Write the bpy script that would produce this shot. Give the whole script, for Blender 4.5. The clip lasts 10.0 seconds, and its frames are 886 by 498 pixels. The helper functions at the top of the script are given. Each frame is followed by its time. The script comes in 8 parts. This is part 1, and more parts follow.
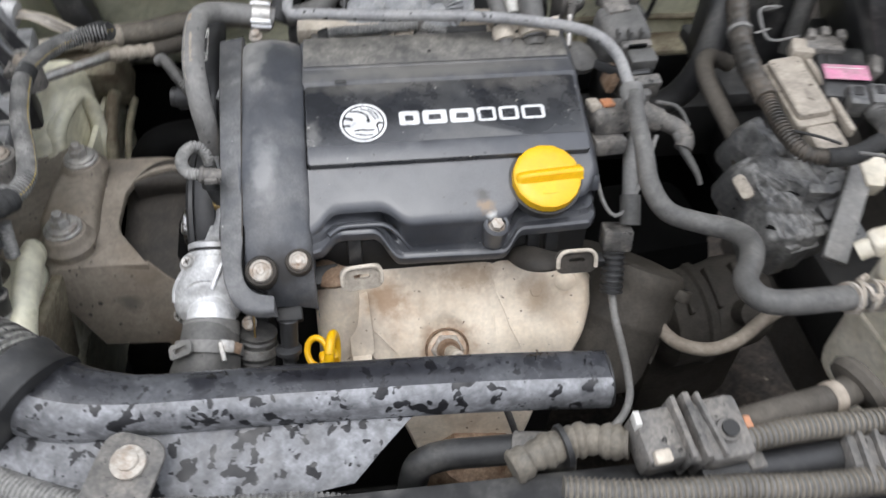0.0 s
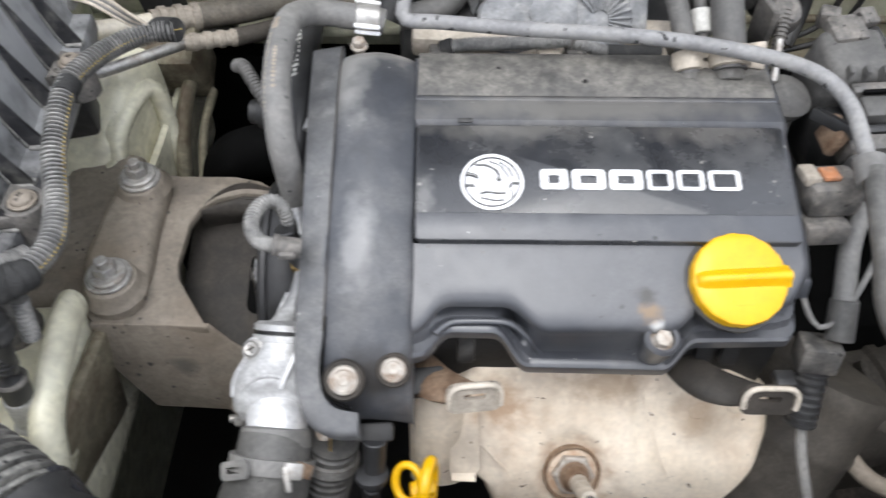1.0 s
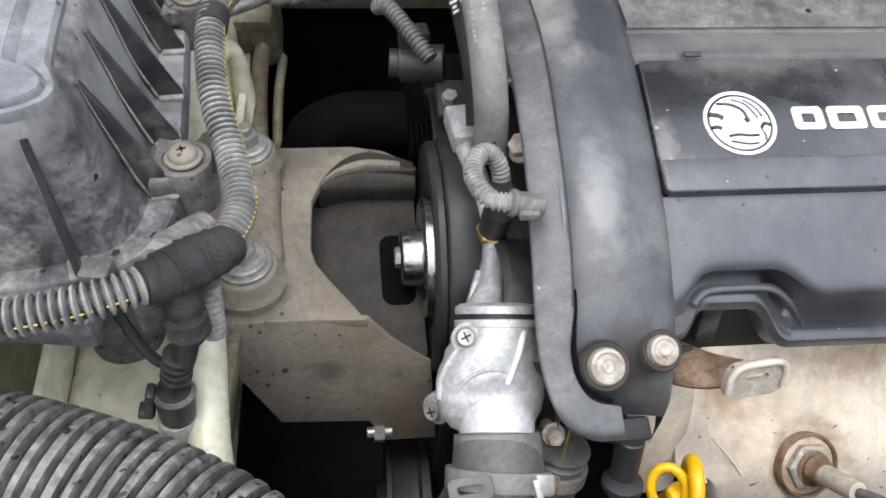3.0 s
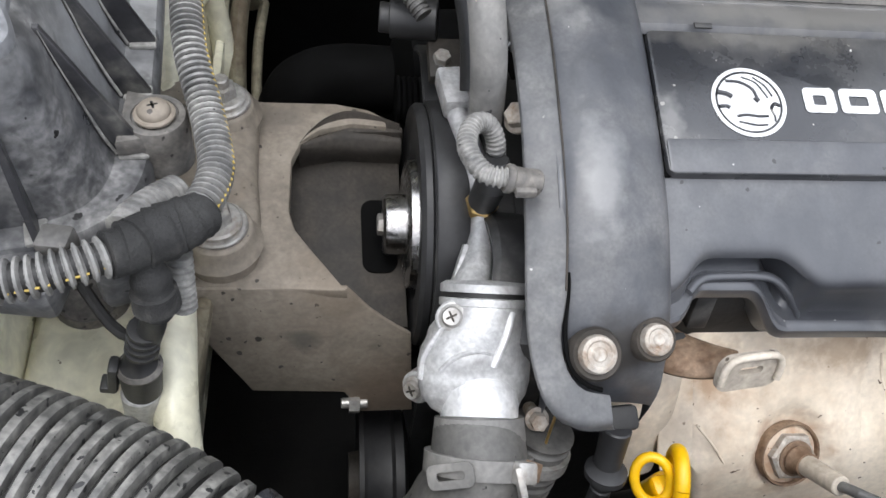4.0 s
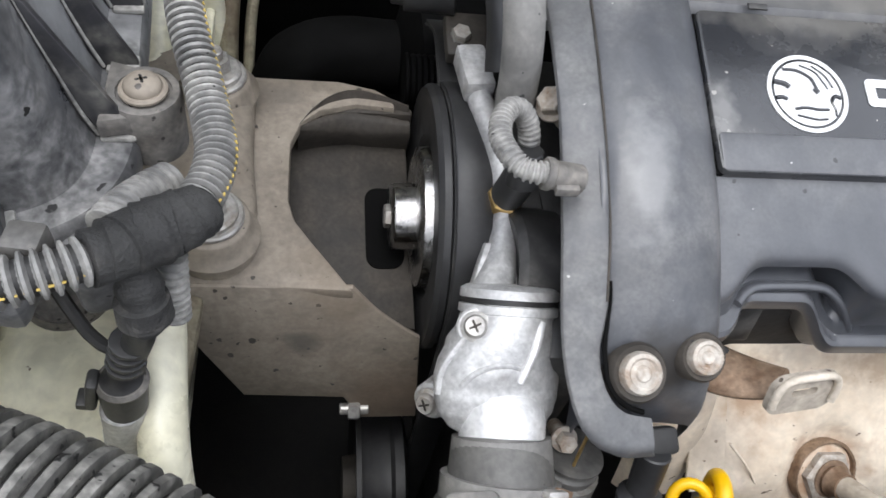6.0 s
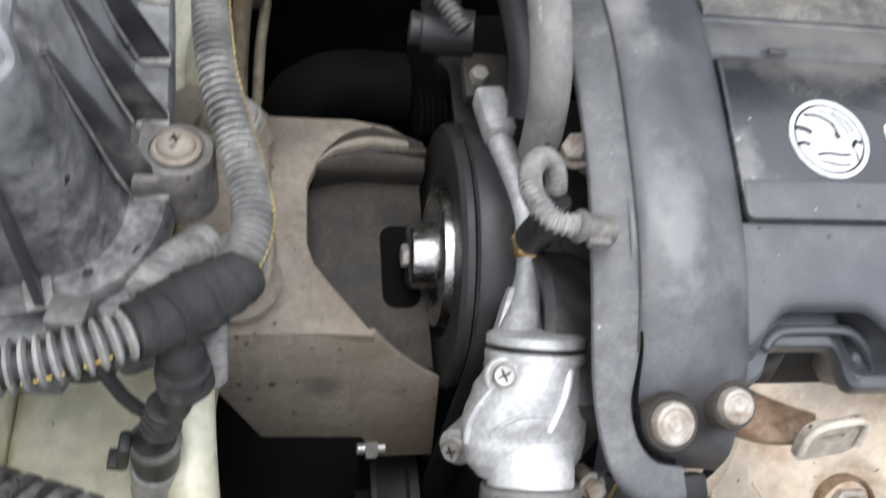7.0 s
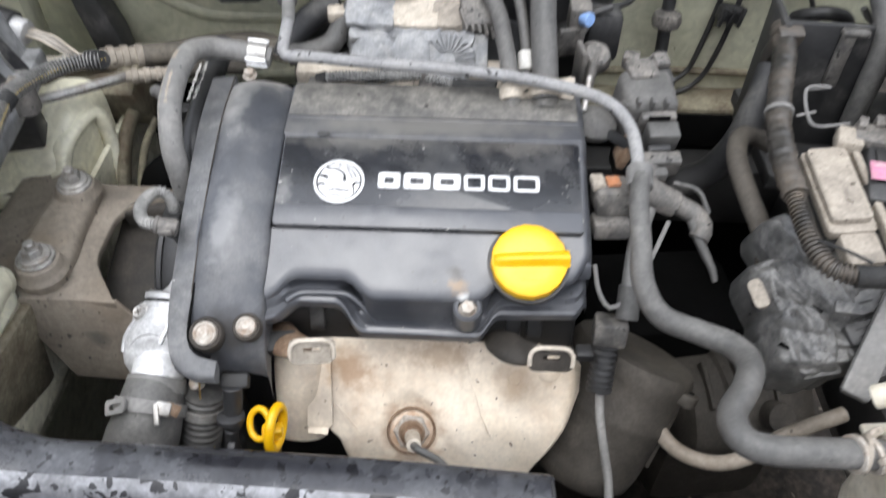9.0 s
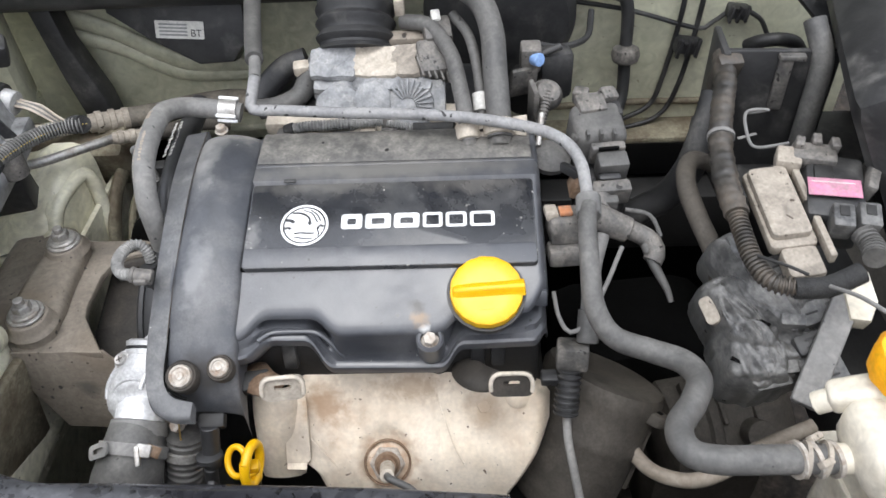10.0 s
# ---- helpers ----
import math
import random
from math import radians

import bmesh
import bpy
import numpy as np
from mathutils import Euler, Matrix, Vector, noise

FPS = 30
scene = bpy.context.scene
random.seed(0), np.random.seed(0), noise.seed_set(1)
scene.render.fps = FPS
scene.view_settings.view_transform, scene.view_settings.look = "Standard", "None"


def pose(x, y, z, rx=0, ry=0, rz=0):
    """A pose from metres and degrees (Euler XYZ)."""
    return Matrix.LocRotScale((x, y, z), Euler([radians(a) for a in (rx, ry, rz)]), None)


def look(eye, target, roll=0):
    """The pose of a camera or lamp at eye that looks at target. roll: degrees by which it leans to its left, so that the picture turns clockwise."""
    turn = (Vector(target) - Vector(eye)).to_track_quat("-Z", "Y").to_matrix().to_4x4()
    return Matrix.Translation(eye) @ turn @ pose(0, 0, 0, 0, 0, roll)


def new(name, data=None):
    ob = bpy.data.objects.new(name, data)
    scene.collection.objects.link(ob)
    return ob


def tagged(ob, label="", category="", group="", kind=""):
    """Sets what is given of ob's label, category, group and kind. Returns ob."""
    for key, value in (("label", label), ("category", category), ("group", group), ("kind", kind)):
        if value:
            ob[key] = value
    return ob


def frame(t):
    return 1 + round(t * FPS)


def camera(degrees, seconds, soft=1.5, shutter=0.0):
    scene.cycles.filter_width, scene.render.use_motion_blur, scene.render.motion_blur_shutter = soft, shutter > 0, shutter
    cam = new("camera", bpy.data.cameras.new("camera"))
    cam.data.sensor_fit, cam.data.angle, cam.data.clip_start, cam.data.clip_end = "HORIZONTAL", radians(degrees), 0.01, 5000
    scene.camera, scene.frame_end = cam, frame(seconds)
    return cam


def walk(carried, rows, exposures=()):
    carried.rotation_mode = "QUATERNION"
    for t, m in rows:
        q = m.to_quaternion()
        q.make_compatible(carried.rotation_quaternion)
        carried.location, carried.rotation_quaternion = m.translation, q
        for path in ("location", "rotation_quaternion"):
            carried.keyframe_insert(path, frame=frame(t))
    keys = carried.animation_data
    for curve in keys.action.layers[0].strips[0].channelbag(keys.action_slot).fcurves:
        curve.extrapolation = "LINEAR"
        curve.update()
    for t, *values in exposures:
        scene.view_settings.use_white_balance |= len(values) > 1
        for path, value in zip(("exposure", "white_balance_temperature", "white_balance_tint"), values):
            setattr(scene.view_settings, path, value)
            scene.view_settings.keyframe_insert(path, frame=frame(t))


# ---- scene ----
cam = camera(60.0, 10.0, shutter=0.5)
PATH = [
    (0, (-0.077, 0.041, 1.382), (0.135, 1.408, -0.062), 2.2),
    (0.1, (-0.054, 0.066, 1.38), (0.094, 1.402, -0.101), 2.1),
    (0.5, (-0.012, 0.17, 1.347), (0.015, 1.482, -0.162), 2.4),
    (1, (-0.099, 0.255, 1.327), (-0.105, 1.521, -0.221), 0.3),
    (1.5, (-0.135, 0.25, 1.327), (-0.022, 1.636, -0.109), -0.2),
    (2, (-0.138, 0.246, 1.311), (0.032, 1.63, -0.122), 0.4),
    (2.5, (-0.242, 0.279, 1.249), (-0.033, 1.605, -0.233), 2.8),
    (3, (-0.295, 0.302, 1.224), (-0.084, 1.587, -0.294), 5.1),
    (3.2, (-0.303, 0.31, 1.221), (-0.056, 1.56, -0.32), 7.3),
    (4.3, (-0.299, 0.329, 1.211), (-0.01, 1.493, -0.389), 11.5),
    (4.5, (-0.299, 0.329, 1.211), (0.004, 1.482, -0.395), 12.3),
    (5, (-0.297, 0.333, 1.214), (0.004, 1.502, -0.381), 12.4),
    (5.5, (-0.309, 0.339, 1.21), (0.0, 1.491, -0.396), 13.3),
    (5.7, (-0.31, 0.352, 1.187), (0.013, 1.494, -0.423), 13.7),
    (6.8, (-0.337, 0.377, 1.173), (0.019, 1.504, -0.44), 15.6),
    (7, (-0.336, 0.384, 1.186), (0.033, 1.533, -0.408), 15.0),
    (7.5, (-0.301, 0.39, 1.218), (0.077, 1.598, -0.331), 12.8),
    (8, (-0.215, 0.286, 1.23), (0.185, 1.453, -0.344), 14.9),
    (8.5, (-0.062, 0.176, 1.3), (0.091, 1.432, -0.25), 7.5),
    (9, (0.038, 0.127, 1.383), (0.009, 1.514, -0.058), 0.9),
    (9.5, (0.074, 0.109, 1.405), (0.005, 1.583, 0.055), -1.7),
    (10, (0.091, 0.101, 1.4), (0.013, 1.563, 0.038), -3.5),
]
GAIN = [(0, -0.15), (0.5, 0.02), (1, 0.07), (2, 0.13), (2.5, 0.19), (3, 0.15), (4.5, 0.09), (5.5, 0.09), (7, 0.18), (7.5, 0.15), (8, 0.13), (9, 0.17), (10, 0.11)]
walk(cam, [(t, look(eye, target, roll)) for t, eye, target, roll in PATH], GAIN)

# ---- levels of the light ----
SKY_GREY, SKY_LEVEL, SKY_STRENGTH = 0.85, 22.5, 0.10
SKY_LOW, SKY_HIGH = 0.42, 1.26
SUN_STRENGTH, SUN_TO = 1.5, (0.3, 0.9)

# ---- daylight: bright overcast sky ----
world = bpy.data.worlds.new("overcast")
world.use_nodes = True
scene.world = world
wn, wl = world.node_tree.nodes, world.node_tree.links
sky = wn.new("ShaderNodeTexSky")
sky.sky_type, sky.sun_disc = "NISHITA", False
sky.sun_elevation, sky.sun_rotation = radians(52), radians(200)
sky.air_density, sky.dust_density, sky.ozone_density = 1.0, 6.0, 1.0
haze = wn.new("ShaderNodeMixRGB")
haze.inputs[0].default_value = SKY_GREY
haze.inputs[2].default_value = (SKY_LEVEL * 0.955, SKY_LEVEL, SKY_LEVEL * 1.11, 1)
wl.new(sky.outputs[0], haze.inputs[1])
where = wn.new("ShaderNodeTexCoord")
axes = wn.new("ShaderNodeSeparateXYZ")
wl.new(where.outputs["Generated"], axes.inputs[0])
rise = wn.new("ShaderNodeMapRange")
rise.inputs["From Min"].default_value, rise.inputs["From Max"].default_value = 0.0, 1.0
rise.inputs["To Min"].default_value, rise.inputs["To Max"].default_value = SKY_LOW, SKY_HIGH
wl.new(axes.outputs[2], rise.inputs["Value"])
deep = wn.new("ShaderNodeMixRGB")
deep.blend_type, deep.inputs[0].default_value = "MULTIPLY", 1.0
wl.new(haze.outputs[0], deep.inputs[1])
wl.new(rise.outputs[0], deep.inputs[2])
wl.new(deep.outputs[0], wn["Background"].inputs[0])
wn["Background"].inputs[1].default_value = SKY_STRENGTH
sun = new("sun", bpy.data.lights.new("sun", "SUN"))
sun.data.energy, sun.data.angle, sun.data.color = SUN_STRENGTH, radians(28), (1.0, 0.985, 0.96)
sun.matrix_world = look((0, 0, 5), (SUN_TO[0], SUN_TO[1], 0))


# ---- materials ----
def mat(name, dark, light, rough=(0.4, 0.6), metal=0.0, scale=25.0, grain=0.25, fine=350.0, dust=None, dust_amount=0.0,
        dust_scale=18.0, dust_edge=0.12, specks=None, speck_scale=120.0, speck_amount=0.0, bump=0.15, bump_scale=None, coat=0.0, spec=0.5, grime=0.16, drops=None):
    """A worn surface: two tones in patches, fine grain, settled dust in patches, specks of dirt, dried drops (colour, scale, amount), fine relief."""
    m = bpy.data.materials.new(name)
    m.use_nodes = True
    n, l = m.node_tree.nodes, m.node_tree.links
    b = n["Principled BSDF"]
    pos = n.new("ShaderNodeNewGeometry").outputs["Position"]

    def noise_of(s, detail=5.0, distort=0.0, seed=0.0):
        t = n.new("ShaderNodeTexNoise")
        t.noise_dimensions = "4D"
        t.inputs["W"].default_value = seed
        t.inputs["Scale"].default_value, t.inputs["Detail"].default_value, t.inputs["Distortion"].default_value = s, detail, distort
        l.new(pos, t.inputs["Vector"])
        return t.outputs["Fac"]

    def span(v, a, z, lo=0.0, hi=1.0):
        r = n.new("ShaderNodeMapRange")
        r.inputs["From Min"].default_value, r.inputs["From Max"].default_value = a, z
        r.inputs["To Min"].default_value, r.inputs["To Max"].default_value = lo, hi
        l.new(v, r.inputs["Value"])
        return r.outputs[0]

    def mix(f, a, z, mode="MIX"):
        x = n.new("ShaderNodeMixRGB")
        x.blend_type = mode
        for k, v in ((0, f), (1, a), (2, z)):
            if isinstance(v, (int, float)):
                x.inputs[k].default_value = v
            elif isinstance(v, tuple):
                x.inputs[k].default_value = (*v, 1)
            else:
                l.new(v, x.inputs[k])
        return x.outputs[0]

    big, small = noise_of(scale, 6.0, 0.6, len(name) * 0.37), noise_of(fine, 3.0, 0.0, 1.7)
    c = mix(span(big, 0.35, 0.65), dark, light)
    c = mix(grain, c, span(small, 0.25, 0.75, 0.35, 1.65), "MULTIPLY") if grain else c
    r = span(big, 0.3, 0.7, *rough)
    if dust:
        e = 0.5 + 0.32 * (1 - 2 * dust_amount) / 1.0
        f = span(noise_of(dust_scale, 8.0, 0.9, 3.1 + len(name)), e - dust_edge, e + dust_edge)
        f = mix(0.65, f, span(noise_of(dust_scale * 5.5, 7.0, 0.4, 6.2), 0.36, 0.60), "MULTIPLY")
        f2 = mix(0.5, f, span(small, 0.3, 0.7), "MULTIPLY")
        c = mix(f2, c, dust)
        r = mix(f2, r, (0.85, 0.85, 0.85))
    if grime:
        c = mix(1.0, c, span(noise_of(scale * 2.7 + 25, 9.0, 1.3, 12.1), 0.33, 0.67, 1 - grime, 1 + 0.7 * grime), "MULTIPLY")
    for tone, size, share in drops or ():
        wob = n.new("ShaderNodeTexNoise")
        wob.inputs["Scale"].default_value, wob.inputs["Detail"].default_value = size * 1.6, 4.0
        l.new(pos, wob.inputs["Vector"])
        off = n.new("ShaderNodeVectorMath")
        off.operation = "MULTIPLY_ADD"
        off.inputs[1].default_value = [0.55 / size] * 3
        l.new(wob.outputs["Color"], off.inputs[0])
        l.new(pos, off.inputs[2])
        cell = n.new("ShaderNodeTexVoronoi")
        cell.inputs["Scale"].default_value = size
        l.new(off.outputs[0], cell.inputs["Vector"])
        pick = n.new("ShaderNodeSeparateColor")
        l.new(cell.outputs["Color"], pick.inputs[0])
        edge = n.new("ShaderNodeMath")
        edge.operation = "SUBTRACT"
        l.new(span(pick.outputs[0], 1 - share, 1.0, -0.04, 0.42), edge.inputs[0])
        l.new(cell.outputs["Distance"], edge.inputs[1])
        f = span(edge.outputs[0], 0.0, 0.05)
        c = mix(f, c, tone)
        r = mix(f, r, (0.3, 0.3, 0.3))
    if specks:
        f = span(noise_of(speck_scale, 2.0, 0.3, 9.3), 0.78 - 0.2 * speck_amount, 0.80 - 0.2 * speck_amount)
        c = mix(f, c, specks)
    l.new(c, b.inputs["Base Color"])
    l.new(r, b.inputs["Roughness"])
    b.inputs["Metallic"].default_value = metal
    b.inputs["Specular IOR Level"].default_value = spec
    b.inputs["Coat Weight"].default_value = coat
    b.inputs["Coat Roughness"].default_value = 0.15
    if bump:
        bp = n.new("ShaderNodeBump")
        bp.inputs["Strength"].default_value, bp.inputs["Distance"].default_value = bump, 0.0012
        l.new(noise_of(bump_scale or fine * 0.6, 4.0, 0.2, 5.5), bp.inputs["Height"])
        l.new(bp.outputs[0], b.inputs["Normal"])
    return m


def stain(m, at, radius, colour, amount=0.8, ragged=60.0, flat=(1, 1, 1), ring=0.0):
    """A ragged stain about a point; with ring it fades towards its middle as well."""
    n, l = m.node_tree.nodes, m.node_tree.links
    b = n["Principled BSDF"]
    old = b.inputs["Base Color"].links[0].from_socket
    pos = n.new("ShaderNodeNewGeometry").outputs["Position"]
    mp = n.new("ShaderNodeMapping")
    mp.vector_type = "TEXTURE"
    mp.inputs["Location"].default_value = at
    mp.inputs["Scale"].default_value = [radius * k for k in flat]
    l.new(pos, mp.inputs["Vector"])
    far = n.new("ShaderNodeVectorMath")
    far.operation = "LENGTH"
    l.new(mp.outputs[0], far.inputs[0])
    t = n.new("ShaderNodeTexNoise")
    t.inputs["Scale"].default_value, t.inputs["Detail"].default_value = ragged, 8.0
    l.new(pos, t.inputs["Vector"])
    add = n.new("ShaderNodeMath")
    add.operation = "MULTIPLY_ADD"
    l.new(t.outputs["Fac"], add.inputs[0])
    add.inputs[1].default_value = 1.5
    l.new(far.outputs["Value"], add.inputs[2])
    r = n.new("ShaderNodeMapRange")
    r.inputs["From Min"].default_value, r.inputs["From Max"].default_value = 1.75, 1.05
    r.inputs["To Min"].default_value, r.inputs["To Max"].default_value = 0.0, amount
    l.new(add.outputs[0], r.inputs["Value"])
    x = n.new("ShaderNodeMixRGB")
    l.new(r.outputs[0], x.inputs[0])
    l.new(old, x.inputs[1])
    x.inputs[2].default_value = (*colour, 1)
    l.new(x.outputs[0], b.inputs["Base Color"])


COVER = mat("black_cover_plastic", (0.044, 0.0465, 0.053), (0.058, 0.061, 0.069), (0.26, 0.36), scale=9, grain=0.10, fine=500,
            dust=(0.19, 0.188, 0.188), dust_amount=0.22, dust_scale=13, dust_edge=0.26, specks=(0.42, 0.41, 0.40), speck_scale=260, speck_amount=0.16, bump=0.06, spec=0.8, grime=0.12,
            drops=(((0.02, 0.02, 0.02), 210, 0.03),))
CHAINCASE = mat("rubbed_case_plastic", (0.034, 0.037, 0.044), (0.052, 0.055, 0.063), (0.30, 0.42), scale=10, grain=0.12, fine=480,
                dust=(0.21, 0.205, 0.20), dust_amount=0.30, dust_scale=15, dust_edge=0.22, specks=(0.40, 0.39, 0.37), speck_scale=240, speck_amount=0.16, bump=0.08, spec=0.7, grime=0.18)
FLANGE = mat("dusty_flange_plastic", (0.050, 0.052, 0.057), (0.078, 0.080, 0.085), (0.36, 0.5), scale=14, grain=0.14, fine=450,
             dust=(0.24, 0.235, 0.225), dust_amount=0.36, dust_scale=18, dust_edge=0.22, specks=(0.45, 0.44, 0.42), speck_scale=240, speck_amount=0.2, bump=0.08, spec=0.6, grime=0.16)
COVER_DUSTY = mat("dusty_cover_plastic", (0.042, 0.042, 0.041), (0.074, 0.071, 0.067), (0.45, 0.65), scale=26, grain=0.2,
                  dust=(0.27, 0.252, 0.220), dust_amount=0.56, dust_scale=13, dust_edge=0.24, specks=(0.38, 0.35, 0.31), speck_scale=210, speck_amount=0.1, bump=0.15, grime=0.25,
                  drops=(((0.014, 0.013, 0.012), 90, 0.07),))
PANEL = mat("black_panel_plastic", (0.018, 0.019, 0.022), (0.030, 0.032, 0.036), (0.16, 0.28), scale=12, grain=0.1, fine=500,
            dust=(0.17, 0.165, 0.157), dust_amount=0.30, dust_scale=12, dust_edge=0.2, bump=0.05, spec=0.75, grime=0.15,
            specks=(0.5, 0.48, 0.45), speck_scale=230, speck_amount=0.2, drops=(((0.25, 0.24, 0.22), 240, 0.04),))
CHROME = mat("silver_print", (0.62, 0.62, 0.62), (0.78, 0.78, 0.77), (0.25, 0.4), metal=0.25, scale=60, grain=0.08, bump=0.03)
YELLOW = mat("yellow_plastic", (0.72, 0.39, 0.002), (0.78, 0.45, 0.004), (0.30, 0.42), scale=40, grime=0.06, grain=0.06, dust=(0.40, 0.22, 0.02),
             dust_amount=0.15, dust_scale=45, bump=0.06)
ORANGE = mat("orange_plastic", (0.85, 0.36, 0.004), (0.9, 0.42, 0.006), (0.35, 0.45), scale=40, grain=0.06, bump=0.05)
MOUNT = mat("cast_mount_brown", (0.212, 0.181, 0.146), (0.284, 0.246, 0.201), (0.55, 0.75), metal=0.08, scale=16, grain=0.22, fine=300,
            dust=(0.15, 0.133, 0.115), dust_amount=0.2, dust_scale=26, dust_edge=0.16, specks=(0.05, 0.043, 0.036), speck_scale=260, speck_amount=0.3, bump=0.3, drops=(((0.035, 0.030, 0.026), 75, 0.07), ((0.05, 0.042, 0.035), 190, 0.10)))
# Darker copy of the mount casting; carries recess shade besides grime.
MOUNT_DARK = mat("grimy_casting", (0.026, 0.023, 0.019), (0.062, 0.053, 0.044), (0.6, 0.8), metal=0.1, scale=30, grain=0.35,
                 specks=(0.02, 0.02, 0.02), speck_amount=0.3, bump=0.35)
ALU = mat("cast_aluminium", (0.40, 0.40, 0.40), (0.58, 0.58, 0.575), (0.45, 0.62), metal=0.45, scale=35, grain=0.3, fine=420,
          dust=(0.24, 0.22, 0.20), dust_amount=0.32, dust_scale=35, bump=0.35)
ALU_BRIGHT = mat("machined_aluminium", (0.74, 0.74, 0.74), (0.86, 0.86, 0.86), (0.26, 0.38), metal=0.35, scale=50, grain=0.12, bump=0.1)
STEEL = mat("zinc_steel", (0.36, 0.35, 0.33), (0.52, 0.505, 0.48), (0.35, 0.5), metal=0.6, scale=60, grain=0.25, dust=(0.25, 0.20, 0.15),
            dust_amount=0.34, dust_scale=55, bump=0.2)
BOLT = mat("dull_bolt_steel", (0.36, 0.325, 0.28), (0.50, 0.465, 0.415), (0.5, 0.65), metal=0.25, scale=90, grain=0.3, dust=(0.22, 0.14, 0.085),
           dust_amount=0.42, dust_scale=70, bump=0.3)
POLISHED = mat("polished_steel", (0.34, 0.33, 0.32), (0.52, 0.51, 0.50), (0.16, 0.34), metal=1.0, scale=70, grain=0.25, bump=0.08, dust=(0.10, 0.085, 0.07), dust_amount=0.2, dust_scale=60)
RUST = mat("rusty_steel", (0.17, 0.105, 0.065), (0.32, 0.23, 0.16), (0.55, 0.75), metal=0.4, scale=80, grain=0.4, bump=0.4)
BRASS = mat("brass", (0.62, 0.42, 0.16), (0.72, 0.52, 0.24), (0.3, 0.45), metal=0.9, scale=60, bump=0.1)
SHIELD = mat("cream_heat_shield", (0.66, 0.565, 0.44), (0.80, 0.71, 0.585), (0.5, 0.7), metal=0.12, scale=14, grain=0.16, fine=260,
             dust=(0.34, 0.22, 0.13), dust_amount=0.25, dust_scale=24, dust_edge=0.18, specks=(0.12, 0.08, 0.055), speck_scale=150, speck_amount=0.42,
             bump=0.25, grime=0.07)
RUBBER = mat("black_rubber", (0.016, 0.016, 0.017), (0.03, 0.03, 0.03), (0.45, 0.6), scale=40, grain=0.2, dust=(0.12, 0.115, 0.105),
             dust_amount=0.28, dust_scale=25, bump=0.15)
BELT = mat("belt_rubber", (0.014, 0.014, 0.015), (0.027, 0.027, 0.028), (0.38, 0.55), scale=30, grain=0.2, dust=(0.06, 0.055, 0.05), dust_amount=0.2, dust_scale=30, bump=0.1)
HOSE = mat("dusty_rubber_hose", (0.058, 0.057, 0.055), (0.100, 0.097, 0.092), (0.42, 0.6), scale=30, grain=0.18, dust=(0.20, 0.192, 0.178),
           dust_amount=0.40, dust_scale=22, dust_edge=0.24, specks=(0.02, 0.02, 0.02), speck_scale=150, speck_amount=0.3, bump=0.14)
HOSE_PALE = mat("pale_dusty_hose", (0.13, 0.128, 0.124), (0.18, 0.176, 0.168), (0.45, 0.65), scale=24, grain=0.15, dust=(0.30, 0.287, 0.265),
                dust_amount=0.42, dust_scale=26, dust_edge=0.24, specks=(0.04, 0.04, 0.04), speck_scale=170, speck_amount=0.35, bump=0.14)
LOOM = mat("dusty_corrugated_plastic", (0.10, 0.10, 0.098), (0.20, 0.197, 0.19), (0.38, 0.58), scale=60, grain=0.2, dust=(0.38, 0.37, 0.345),
           dust_amount=0.52, dust_scale=45, specks=(0.02, 0.02, 0.02), speck_scale=150, speck_amount=0.35, bump=0.12)
MUDLOOM = mat("muddy_corrugated_plastic", (0.070, 0.064, 0.054), (0.150, 0.136, 0.112), (0.5, 0.7), scale=40, grain=0.3, dust=(0.26, 0.225, 0.175),
              dust_amount=0.45, dust_scale=20, dust_edge=0.24, bump=0.2)
TAPE = mat("cloth_tape", (0.014, 0.014, 0.014), (0.032, 0.032, 0.031), (0.7, 0.9), scale=60, grain=0.4, fine=900, dust=(0.13, 0.12, 0.11),
           dust_amount=0.22, dust_scale=40, bump=0.9, bump_scale=600)
PLASTIC = mat("black_plastic", (0.018, 0.018, 0.019), (0.034, 0.034, 0.034), (0.38, 0.55), scale=25, grain=0.15, dust=(0.15, 0.145, 0.135),
              dust_amount=0.3, dust_scale=20, bump=0.12)
AIRBOX = mat("dusty_airbox_plastic", (0.028, 0.029, 0.033), (0.058, 0.060, 0.066), (0.20, 0.36), scale=24, grain=0.25, grime=0.4, dust=(0.36, 0.355, 0.345),
             dust_amount=0.52, dust_scale=22, dust_edge=0.18, specks=(0.012, 0.012, 0.012), speck_scale=120, speck_amount=0.5, bump=0.10)
AIRRIB = mat("black_rib_plastic", (0.026, 0.026, 0.029), (0.048, 0.048, 0.052), (0.25, 0.4), scale=30, grain=0.2, dust=(0.16, 0.155, 0.14),
             dust_amount=0.35, dust_scale=45, bump=0.12)
AIRDUST = mat("dust_caked_plastic", (0.14, 0.138, 0.13), (0.24, 0.237, 0.225), (0.6, 0.8), scale=40, grain=0.25, dust=(0.44, 0.43, 0.40),
              dust_amount=0.55, dust_scale=60, specks=(0.02, 0.02, 0.02), speck_scale=160, speck_amount=0.5, bump=0.2)
AIRLID = mat("dusty_lid_plastic_glossy", (0.085, 0.088, 0.095), (0.15, 0.154, 0.165), (0.20, 0.35), scale=18, grain=0.15, dust=(0.32, 0.325, 0.33),
             dust_amount=0.55, dust_scale=30, dust_edge=0.2, specks=(0.02, 0.02, 0.022), speck_scale=200, speck_amount=0.4, bump=0.12, drops=(((0.02, 0.02, 0.022), 75, 0.3),))
